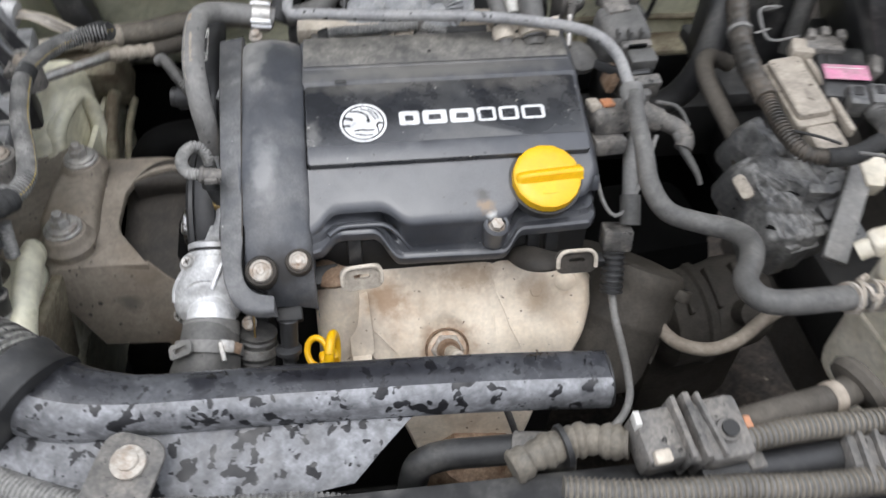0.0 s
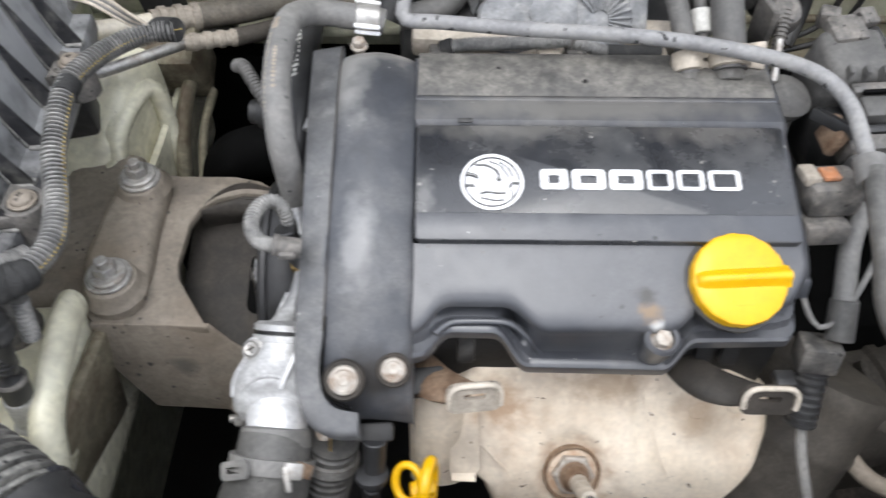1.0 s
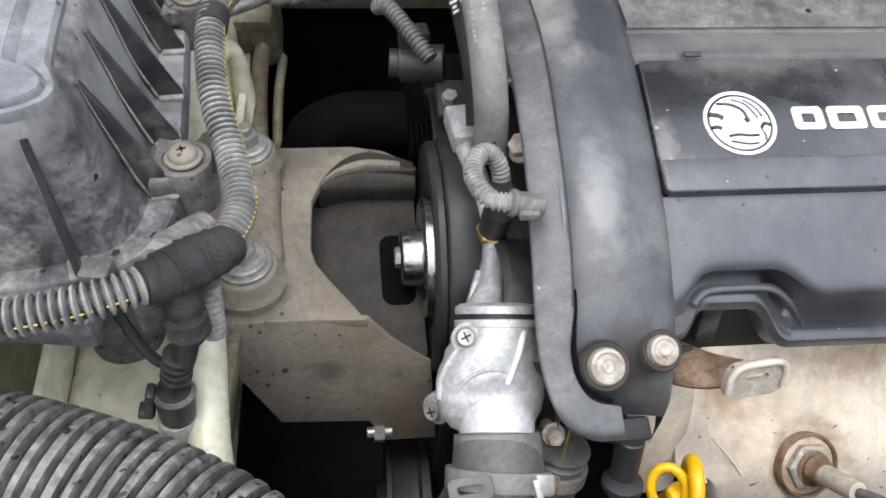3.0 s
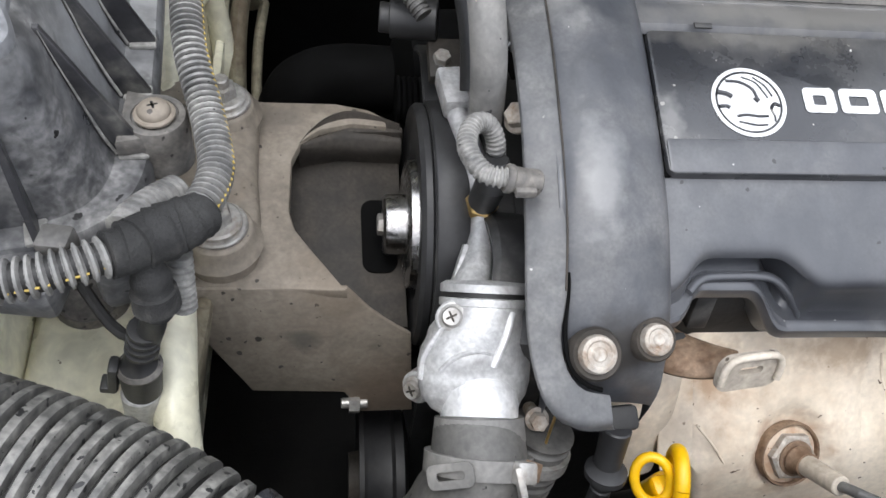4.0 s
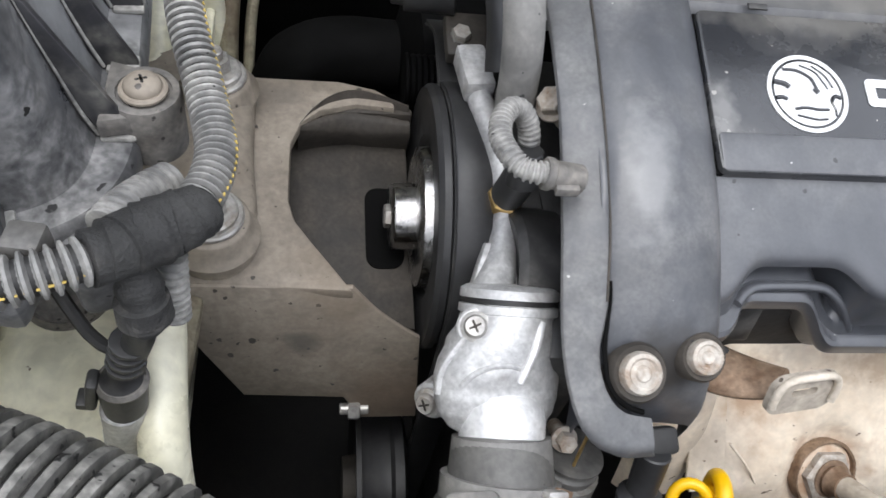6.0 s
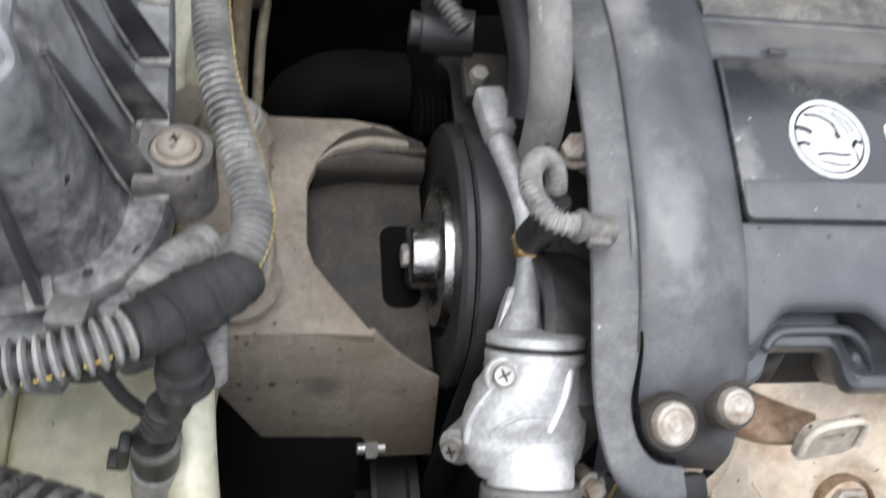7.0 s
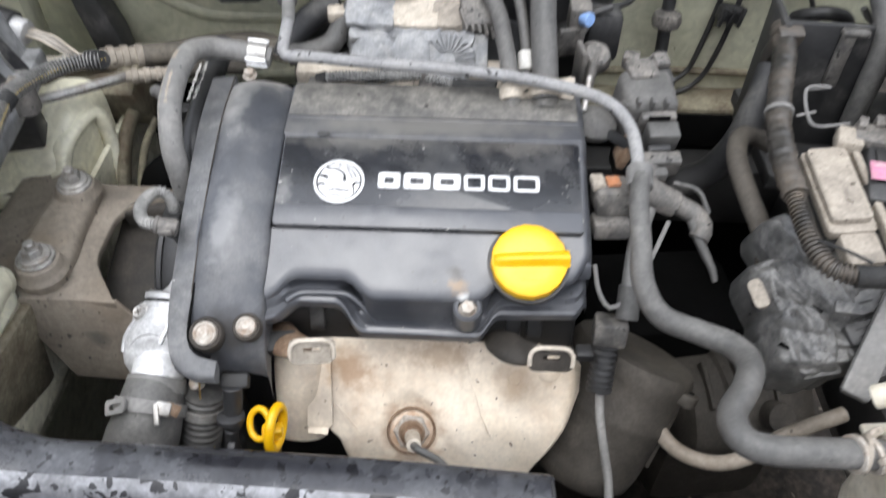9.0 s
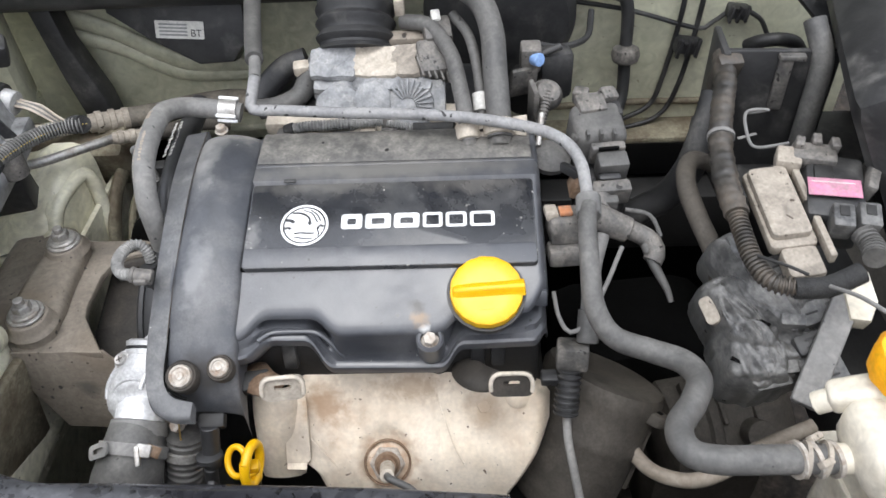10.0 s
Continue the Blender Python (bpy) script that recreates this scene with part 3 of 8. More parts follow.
    part("panel", g, PANEL, t, "raised satin black panel")
    part("panel_gap", G().prism(rounded(0.2745, 0.0925, 0.004), -0.004, 0.0004, m @ pose(-0.0024, 0.0, 0), 0), VOID, t)
    g = G().prism(rounded(0.268, 0.020, 0.002), 0.0046, 0.0052, m @ pose(0, -0.0355, 0, 3), 0.0004)
    part("panel_band", g, COVER, t)
    g = G().prism([(-0.105, -0.0018), (-0.094, -0.0018), (-0.094, 0.0018), (-0.105, 0.0018)], 0.0045, 0.0062, m @ pose(0, 0.050, 0), 0.0004)
    part("catch", g, PLASTIC, t)
    # round emblem: a ring with plain patches, and a row of plain bars
    e = m @ pose(-0.0805, -0.001, 0.0047)
    g = G().grid([[e @ Vector((r * math.cos(a), r * math.sin(a), z)) for a in (2 * math.pi * k / 48 for k in range(48))]
                  for r, z in ((0.0226, 0), (0.0226, 0.0006), (0.0203, 0.0006), (0.0203, 0))], close_u=True, close_v=True)
    part("emblem_ring", g, CHROME, t, "silver ring")
    disc = [(0.0188 * math.cos(2 * math.pi * k / 48), 0.0188 * math.sin(2 * math.pi * k / 48)) for k in range(48)]
    part("emblem_disc", G().prism(disc, 0, 0.0005, e, 0), CHROME, t, "silver disc")
    for pts, r in (([(-0.012, 0.0135), (-0.004, 0.0130), (0.003, 0.0090), (0.0055, 0.0030)], 0.0010), ([(-0.002, 0.0165), (0.006, 0.0130), (0.0105, 0.0060), (0.0120, 0.0030)], 0.0006), ([(0.005, 0.0165), (0.0115, 0.0110), (0.0150, 0.0040)], 0.0006),
                   ([(-0.009, -0.0095), (-0.003, -0.0085), (0.004, -0.0092), (0.010, -0.0090)], 0.0009), ([(-0.0185, 0.0060), (-0.0130, 0.0050), (-0.0100, 0.0030)], 0.0016), ([(-0.0185, -0.0035), (-0.0150, -0.0030), (-0.0125, -0.0040)], 0.0012),
                   ([(0.0125, -0.0045), (0.0150, -0.0010), (0.0185, -0.0020)], 0.0012), ([(0.0125, -0.0045), (0.0140, -0.0090), (0.0135, -0.0125)], 0.0007), ([(0.0040, 0.0030), (0.0060, 0.0005)], 0.0016), ([(-0.0085, -0.0130), (0.002, -0.0150), (0.0085, -0.0145)], 0.0007)):
        part("emblem_line", G().sweep([e @ Vector((px, py, 0.0004)) for px, py in pts], r, 8, 0.001), PANEL, t)
    x = -0.0475
    for w, band in ((0.0228, 0.0058), (0.0268, 0.0058), (0.0268, 0.0058), (0.0215, 0.0033), (0.0225, 0.0033), (0.0260, 0.0033)):
        q = m @ pose(x + w / 2, 0.0015, 0.0047)
        outer, inner = rounded(w - 0.003, 0.0164, 0.003, 4), rounded(w - 0.003 - 2 * band, 0.0164 - 1.7 * band, 0.0010, 4)
        rows = [[q @ Vector((px, py, h)) for px, py in loop] for loop, h in ((outer, 0), (outer, 0.0005), (inner, 0.0005), (inner, 0.0))]
        part("emblem_bar", G().grid(rows, close_u=True, close_v=True), CHROME, t)
        x += w
    # chain case hump at the end
    spine = [(0.770, 0.900), (0.769, 0.930), (0.764, 0.946), (0.754, 0.9545), (0.735, 0.9575), (0.70, 0.9545), (0.66, 0.9445), (0.62, 0.9325),
             (0.585, 0.919), (0.56, 0.905), (0.54, 0.891), (0.525, 0.878), (0.516, 0.866), (0.508, 0.852), (0.506, 0.835)]
    cs = smooth([(0, y, z) for y, z in spine], 0.006)
    rows = []
    for p in cs:
        row = []
        for k in range(25):
            a = math.pi * k / 24
            u, v = -math.cos(a), math.sin(a) ** 0.55
            if u < 0:
                v = max(v, 0.58 * max(0.0, min(1.0, (p.y - 0.545) / 0.035)))
            hgt = 0.017 if p.y > 0.53 else 0.017 - 0.010 * (0.53 - p.y) / 0.024
            row.append(Vector((-0.152 + 0.0315 * u, p.y, p.z - 0.013 + hgt * v - 0.004 * max(0, u))))
        row = [Vector((row[0].x, p.y, p.z - 0.05))] + row + [Vector((row[-1].x, p.y, p.z - 0.05))]
        rows.append(row)
    part("chain_case", G().grid(rows), CHAINCASE, t, "dusty rubbed black hump")
    part("inner_ledge", G().sweep([(-0.106, 0.549, 0.874), (-0.101, 0.554, 0.8745), (-0.093, 0.5585, 0.875), (-0.075, 0.5595, 0.875), (-0.056, 0.559, 0.8745), (-0.047, 0.5565, 0.8710), (-0.039, 0.5525, 0.864), (-0.032, 0.5490, 0.855), (-0.027, 0.5480, 0.846)], 0.0030, 12, 0.003, True, (1.0, 0.8)), COVER, t)
    # flat flange strip along the outer edge, hooking round the first bolt
    left = [(-0.207, 0.768, 0.950), (-0.203, 0.70, 0.949), (-0.2005, 0.63, 0.931), (-0.2010, 0.575, 0.905), (-0.2015, 0.53, 0.879), (-0.198, 0.505, 0.866),
            (-0.190, 0.489, 0.857), (-0.176, 0.482, 0.854), (-0.157, 0.483, 0.851)]
    right = [(-0.181, 0.768, 0.955), (-0.179, 0.70, 0.9535), (-0.1785, 0.63, 0.9345), (-0.1785, 0.575, 0.9118), (-0.180, 0.54, 0.8900), (-0.183, 0.523, 0.875),
             (-0.181, 0.508, 0.868), (-0.173, 0.499, 0.862), (-0.157, 0.498, 0.856)]
    a, b = smooth(left, 0.005), smooth(right, 0.005)
    n = 60
    rows = []
    for k in range(n + 1):
        p, q = a[round(k * (len(a) - 1) / n)], b[round(k * (len(b) - 1) / n)]
        w = (q - p).normalized() * 0.003
        dn = Vector((0, 0, -0.003))
        rows.append([p + Vector((0.003, 0, -0.008)), p + dn, p + dn * 0.3 + w * 0.25, p + w, q - w, q + dn * 0.3 - w * 0.25, q + dn, q - Vector((0, 0, 0.011))])
    part("flange", G().grid(rows, close_u=True, caps=True), FLANGE, t)
    part("seam", G().sweep([(x - 0.0014, y, z + 0.0001) for x, y, z in right[:5]], 0.0006, 8, 0.005), MOUNT_DARK, t, "brown dusty joint beside the flange")
    part("seam", G().sweep([(-0.1798, 0.548, 0.8955), (-0.1800, 0.540, 0.8905), (-0.1818, 0.523, 0.8762), (-0.1800, 0.508, 0.8690), (-0.1720, 0.5005, 0.8630), (-0.1620, 0.4990, 0.8580)], lambda s, n: 0.0006 + 0.0008 * min(1, s / 0.04), 8, 0.004), VOID, t, "black gap beside the flange")
    # spigots on the rear edge that the breather hoses push over
    for (x, r) in ((0.090, 0.0095), (0.121, 0.0125)):
        part("spigot", G().rod((x, 0.738, 0.945), (x, 0.762, 0.962), r), COVER_DUSTY, t)
    # clips moulded under the lip
    for x in (-0.083, 0.093, 0.112):
        part("clip_tab", G().box((x, 0.561, 0.842), (0.013, 0.012, 0.030), (-14, 0, 0), 0.002), PLASTIC, t)
    # bolt boss by the filler, with a rubbed bare patch
    part("bolt_boss", G().lathe([(0.0125, -0.03), (0.0125, 0), (0.0105, 0.002), (0.0085, 0.001), (0.0085, -0.004)], (0.051, 0.5425, 0.8805), (0, -0.35, 1), 24), COVER, t)
    # little fins near the filler
    part("filler_neck", G().lathe([(0.034, -0.012), (0.036, 0.0), (0.0355, 0.004)], (0.102, 0.5775, 0.8995), (0, -0.5, 1), 36), PLASTIC, t)
    part("side_fin", G().box((0.147, 0.600, 0.905), (0.014, 0.010, 0.016), (-20, 0, 0), 0.002), COVER, t)
    part("side_fin", G().box((0.150, 0.580, 0.892), (0.014, 0.010, 0.016), (-20, 0, 0), 0.002), COVER, t)
    return t


def flange_bolt(at, axis, r=0.0095, h=0.008, washer=0.0115, material=BOLT, label="dull hexagonal flange bolt on the engine", depth=0.02):
    m = frame_of(at, (1, 0.2, 0), axis)
    t = thing("bolt", at, label, "bolt", "engine bolts")
    z = Vector(axis).normalized()
    o = Vector(at)
    part("shank", G().rod(o - z * (h + depth), o - z * h, r * 0.7), material, t)
    part("washer", G().lathe([(washer, -h - 0.0025), (washer, -h - 0.0008), (washer - 0.0012, -h)], o, z, 28), material, t)
    part("head", G().hexa(o - z * h, z, r * 0.92, h), material, t)
    return t


rocker_cover()


def cover_bolt(at, axis, r, label):
    """A round dished head with a small raised crown."""
    o, z = Vector(at), Vector(axis).normalized()
    t = thing("bolt", at, label, "bolt", "engine bolts")
    part("shank", G().rod(o - z * 0.03, o - z * 0.004, r * 0.6), BOLT, t)
    part("seat", G().lathe([(r * 1.38, -0.022), (r * 1.38, -0.0045), (r * 1.25, -0.0025), (r * 1.04, -0.0035)], o, z, 32), MOUNT_DARK, t, "oily dark seat")
    part("head", G().lathe([(r * 0.98, -0.008), (r, -0.004), (r * 0.99, -0.001), (r * 0.90, 0.001), (r * 0.72, 0.0016), (r * 0.62, 0.0008), (r * 0.56, 0.001)], o, z, 36), BOLT, t)
    part("crown", G().lathe([(r * 0.42, 0.0), (r * 0.40, 0.0012), (r * 0.32, 0.0018), (r * 0.1, 0.0016)], o, z, 12), BOLT, t)


cover_bolt((-0.166, 0.510, 0.876), (0.05, -0.62, 1), 0.0104, "large round pale bolt head at the end of the cover")
cover_bolt((-0.133, 0.517, 0.878), (0.05, -0.62, 1), 0.0088, "round pale bolt head at the foot of the chain case")
flange_bolt((0.051, 0.5405, 0.8845), (0, -0.35, 1), 0.007, 0.006, 0.008, BOLT, "small cover bolt in a round recess")


# ---- oil filler cap ----
def filler_cap():
    c, axis = Vector((0.102, 0.573, 0.908)), Vector((0.0, -0.46, 1)).normalized()
    t = thing("oil_filler_cap", c - axis * 0.012, "bright yellow plastic oil filler cap with a grip bar", "oil cap")
    n = 64
    rows = []
    for rr, h in ((0.0325, -0.012), (0.0345, -0.010), (0.0345, 0.0015), (0.0338, 0.0035), (0.031, 0.0048), (0.02, 0.005), (0.008, 0.005)):
        row = []
        for k in range(n):
            a = 2 * math.pi * k / n
            w = rr * (1 + (0.012 if k % 4 < 2 and rr > 0.033 else 0))
            row.append((w * math.cos(a), w * math.sin(a), h))
        rows.append(row)
    m = frame_of(c, (1, 0.06, 0), axis) @ Matrix.Diagonal((0.935, 0.935, 1, 1))
    g = G().grid([[m @ Vector(p) for p in r] for r in rows], close_u=True, caps=True)
    part("cap_body", g, YELLOW, t)
    prof = [(-0.0085, 0.004), (-0.0050, 0.0065), (-0.0032, 0.0100), (-0.0012, 0.0112), (0.0012, 0.0112), (0.0032, 0.0100), (0.0050, 0.0065), (0.0085, 0.004)]
    rows = []
    for x, k in ((-0.0325, 0.25), (-0.031, 0.6), (-0.027, 0.85), (-0.015, 1), (0.015, 1), (0.028, 1.0), (0.0355, 0.92), (0.0365, 0.6)):
        rows.append([m @ Vector((x, y * (0.75 + 0.25 * k), 0.003 + (z - 0.003) * k)) for y, z in prof])
    part("grip", G().grid(rows, caps=True), YELLOW, t)
    part("mark", G().prism(rounded(0.016, 0.006, 0.002, 3), 0.005, 0.0055, m @ pose(0, -0.017, 0), 0), YELLOW, t)


filler_cap()


# ---- exhaust manifold heat shield ----
def heat_shield():
    t = thing("heat_shield", (0.02, 0.52, 0.62), "cream pressed-steel exhaust heat shield with rust stains", "heat shield")
    top = [(0.575, 0.812), (0.560, 0.811), (0.549, 0.798), (0.538, 0.780), (0.522, 0.763), (0.505, 0.747), (0.494, 0.722), (0.487, 0.69), (0.480, 0.65), (0.472, 0.60)]
    cs = smooth([(0, y, z) for y, z in top], 0.006)
    edge_l = [(0.60, -0.035), (0.65, -0.050), (0.70, -0.060), (0.735, -0.072), (0.755, -0.100), (0.775, -0.114), (0.79, -0.108), (0.81, -0.085)]
    edge_r = [(0.60, 0.092), (0.66, 0.108), (0.71, 0.130), (0.745, 0.152), (0.765, 0.163), (0.785, 0.164), (0.798, 0.150), (0.81, 0.130)]
    rows = []
    for p in cs:
        a, b = straight(p.z, edge_l), straight(p.z, edge_r)
        row = []
        for k in range(61):
            u = k / 60
            x = a + (b - a) * u
            rim = min(u, 1 - u)
            back = 0.022 * max(0, 1 - rim / 0.05) ** 2
            bulge = 0.006 * math.exp(-((x - 0.003) / 0.05) ** 2) * math.exp(-((p.z - 0.73) / 0.05) ** 2)
            pad = 0.005 * math.exp(-((x - 0.098) / 0.016) ** 4) * math.exp(-((p.z - 0.782) / 0.016) ** 4)
            dent = 0.0018 * noise.noise(Vector((x * 22, p.z * 22, 1.3)))
            groove = -0.003 * math.exp(-((x - 0.055) / 0.004) ** 2) * (1 if p.z > 0.74 else 0.2)
            hole = math.hypot(x - 0.003, (p.z - 0.745) * 1.15)
            well = 0.013 * math.exp(-(hole / 0.0255) ** 6)
            row.append(Vector((x, p.y + back - (bulge - well + groove + pad) * 0.7 + dent, p.z - back * 0.5 + (bulge - well + groove + pad) * 0.7)))
        rows.append(row)
    part("pressing", G().grid(rows), SHIELD, t)
    # strap on one end with its bolt, over a rounded lobe
    rows = []
    for k in range(13):
        u = k / 12
        row = []
        for q in range(13):
            w = -1 + 2 * q / 12
            row.append(Vector((-0.104 + 0.022 * w, 0.552 - 0.040 * u - 0.012 * math.sqrt(max(0, 1 - w * w)), 0.806 - 0.072 * u * u + 0.010 * math.sqrt(max(0, 1 - w * w)) - 0.02 * u)))
        rows.append(row)
    part("lobe", G().grid(rows), SHIELD, t)
    m = frame_of((-0.083, 0.524, 0.774), (1, 0.05, 0), (0, -0.72, 0.70))
    strap = [(-0.011, 0.026), (0.010, 0.030), (0.012, -0.030), (0.008, -0.035), (-0.012, -0.033)]
    part("strap", G().prism(strap, -0.001, 0.0015, m, 0.0006), SHIELD, t, "cream steel strap")
    part("strap_tail", G().prism([(-0.011, 0.0), (0.008, 0.0), (0.008, -0.008), (-0.011, -0.007)], -0.001, 0.001, m @ pose(0, -0.033, 0, -35), 0.0005), SHIELD, t)
    part("crease", G().sweep([(0.052, 0.5445, 0.806), (0.0555, 0.5345, 0.793), (0.0625, 0.520, 0.780), (0.068, 0.508, 0.766), (0.078, 0.497, 0.748)], 0.0008, 8), SHIELD, t, "pressed crease")
    part("crease", G().sweep([(-0.070, 0.515, 0.770), (-0.055, 0.505, 0.756), (-0.040, 0.497, 0.735), (-0.030, 0.4915, 0.715)], 0.0008, 8), SHIELD, t)
    part("rivet", G().lathe([(0.011, -0.002), (0.0115, 0.0), (0.008, 0.0018), (0.002, 0.0022)], (0.130, 0.545, 0.790), (0, -0.75, 0.66), 24), SHIELD, t)
    return t


heat_shield()
flange_bolt((-0.083, 0.538, 0.789), (0, -0.8, 0.75), 0.0075, 0.006, 0.009, BOLT, "cream-coated bolt in the heat shield")
flange_bolt((0.098, 0.536, 0.787), (0, -0.8, 0.75), 0.0075, 0.005, 0.009, SHIELD, "cream-coated bolt in the heat shield")


def lifting_eye(x, lean, material, label):
    """A spoon-like plate that slopes to the front, with a lightened rim round its back and sides and a slot, on a bent
    stem.
    """
    t = thing("lifting_eye", (x, 0.53, 0.82), label, "bracket", "engine lifting eyes")
    m = frame_of((x, 0.5055, 0.8610), (1, 0, 0), (lean * 0.3, -0.90, 0.36))
    outer, inner = rounded(0.0390, 0.0235, 0.0075, 5), rounded(0.0150, 0.0048, 0.0020, 5)
    rows = [[m @ Vector((px, py + dy, h)) for px, py in loop] for loop, h, dy in ((outer, -0.0035, 0), (outer, 0.0, 0), (inner, 0.0, 0.0015), (inner, -0.0035, 0.0015))]
    part("eye_plate", G().grid(rows, close_u=True, close_v=True), material, t)
    run = [(-0.0178, -0.0050), (-0.0180, -0.0010), (-0.0172, 0.0060), (-0.0120, 0.0112), (0.0, 0.0118), (0.0120, 0.0112), (0.0172, 0.0060), (0.0180, -0.0010), (0.0176, -0.0060)]
    # Pale rim colour holds the lit edge of the plate.
    part("rim", G().sweep([m @ Vector((px, py, 0.0012)) for px, py in run], 0.0020, 12, 0.003), CREAMPLASTIC, t, "pale rim, lightened where it catches light")
    part("stem", G().sweep([(x - 0.006, 0.513, 0.857), (x - 0.016, 0.521, 0.846), (x - 0.030, 0.532, 0.838), (x - 0.040, 0.550, 0.828), (x - 0.044, 0.570, 0.816)], lambda s, n: 0.0095 + 0.0060 * math.sin(math.pi * min(1, s / n)), 14, 0.004, True, (1.0, 0.5)), RUST if x < 0 else MOUNT_DARK, t, "scorched brown stem")


lifting_eye(-0.0780, 0.48, SLAB, "pale steel lifting eye bracket with a slot")
# Dark plate colour stands in for the shaded opening inside the rim.
lifting_eye(0.1215, 0.0, MOUNT_DARK, "lifting eye bracket with a pale rim, plate darkened for shade")


# ---- oxygen sensor ----
def oxygen_sensor():
    o, ax = Vector((0.003, 0.5045, 0.7425)), Vector((0.10, -0.72, 0.70)).normalized()
    t = thing("oxygen_sensor", o, "rusty oxygen sensor screwed into the heat shield opening", "sensor")
    part("bung_ring", G().lathe([(0.0222, -0.004), (0.0230, 0.002), (0.0222, 0.0040), (0.0208, 0.0035), (0.0206, 0.001), (0.0206, -0.006)], o, ax, 36), RUST, t, "dark rusty ring")
    part("hexagon", G().hexa(o - ax * 0.003, ax, 0.0172, 0.011), BOLT, t)
    part("base_disc", G().lathe([(0.0206, -0.006), (0.0206, 0.0005), (0.0180, 0.0020), (0.012, 0.002)], o, ax, 32), SHIELD, t, "scorched cream base")
    part("collar", G().lathe([(0.0125, 0.006), (0.0125, 0.009), (0.0095, 0.0095), (0.0105, 0.012), (0.0085, 0.015), (0.0085, 0.020)], o, ax, 24), RUST, t)
    part("sleeve", G().rod(o + ax * 0.016, o + ax * 0.05, 0.0072, 0.0066), CREAMPLASTIC, t, "discoloured metal sleeve")
    tip = o + ax * 0.049
    part("lead", G().sweep([tip, tip + ax * 0.012 + Vector((0.004, 0, 0)), (0.035, 0.452, 0.775), (0.052, 0.436, 0.735), (0.068, 0.432, 0.68), (0.08, 0.436, 0.62)], 0.0035, 10), HOSE, t, "grey braided lead")


oxygen_sensor()


# ---- dipstick ----
def dipstick():
    t = thing("dipstick", (-0.118, 0.472, 0.72), "yellow loop-handled oil dipstick in its tube", "dipstick")
    part("tube", G().sweep([(-0.150, 0.515, 0.60), (-0.132, 0.495, 0.68), (-0.118, 0.475, 0.755), (-0.114, 0.469, 0.785)], 0.0055), DARK, t)
    for o, normal, wide, high, thick in (((-0.1095, 0.4670, 0.803), (0.97, -0.18, 0.10), 0.0135, 0.0180, 0.0044), ((-0.1235, 0.4690, 0.805), (-0.35, -0.62, 0.70), 0.0100, 0.0130, 0.0030)):
        m = frame_of(o, (0.1, -0.6, 0.75), normal)
        ring = [(wide * math.cos(a), high * math.sin(a)) for a in (2 * math.pi * k / 32 for k in range(33))]
        part("loop", G().sweep([m @ Vector((a, b, 0)) for a, b in ring], thick, 14, 0.003, False, None), YELLOW, t)
    part("bridge", G().box((-0.1135, 0.468, 0.797), (0.018, 0.012, 0.010), (0, 0, 10), 0.003), YELLOW, t)
    part("plug", G().rod((-0.115, 0.470, 0.776), (-0.1135, 0.468, 0.797), 0.0085), YELLOW, t)


dipstick()


# ---- engine block and head under the cover ----
def block():
    t = thing("engine_block", (-0.02, 0.66, 0.25), "grimy dark engine block and cylinder head", "engine")
    part("head", G().box((-0.02, 0.655, 0.815), (0.34, 0.19, 0.075), bev=0.006), DARK, t)
    part("block", G().box((-0.02, 0.66, 0.56), (0.36, 0.20, 0.44), bev=0.012), DARK, t)
    part("sump", G().box((-0.02, 0.66, 0.28), (0.30, 0.22, 0.14), bev=0.03), DARK, t)
    part("timing_case", G().box((-0.188, 0.650, 0.64), (0.034, 0.24, 0.42), bev=0.01), PLASTIC, t)
    # rounded bulge on the chain case wall
    part("case_boss", G().lathe([(0.040, -0.02), (0.040, 0.004), (0.036, 0.008), (0.030, 0.006), (0.02, 0.002)], (-0.206, 0.595, 0.825), (-1, 0, 0.12), 40), PLASTIC, t)
    part("head_ledge", G().box((-0.118, 0.530, 0.838), (0.040, 0.020, 0.014), (15, 0, 8), 0.003), DARK, t)
    part("exhaust_port", G().box((0.02, 0.585, 0.79), (0.27, 0.03, 0.05), (-20, 0, 0), 0.008), DARK, t)
    part("lower_manifold", G().lathe([(0.03, 0), (0.050, 0.02), (0.055, 0.10), (0.045, 0.16), (0.035, 0.22)], (0.04, 0.47, 0.62), (-0.12, 0.02, -1), 28), RUST, t, "rust-brown exhaust downpipe cover")


block()


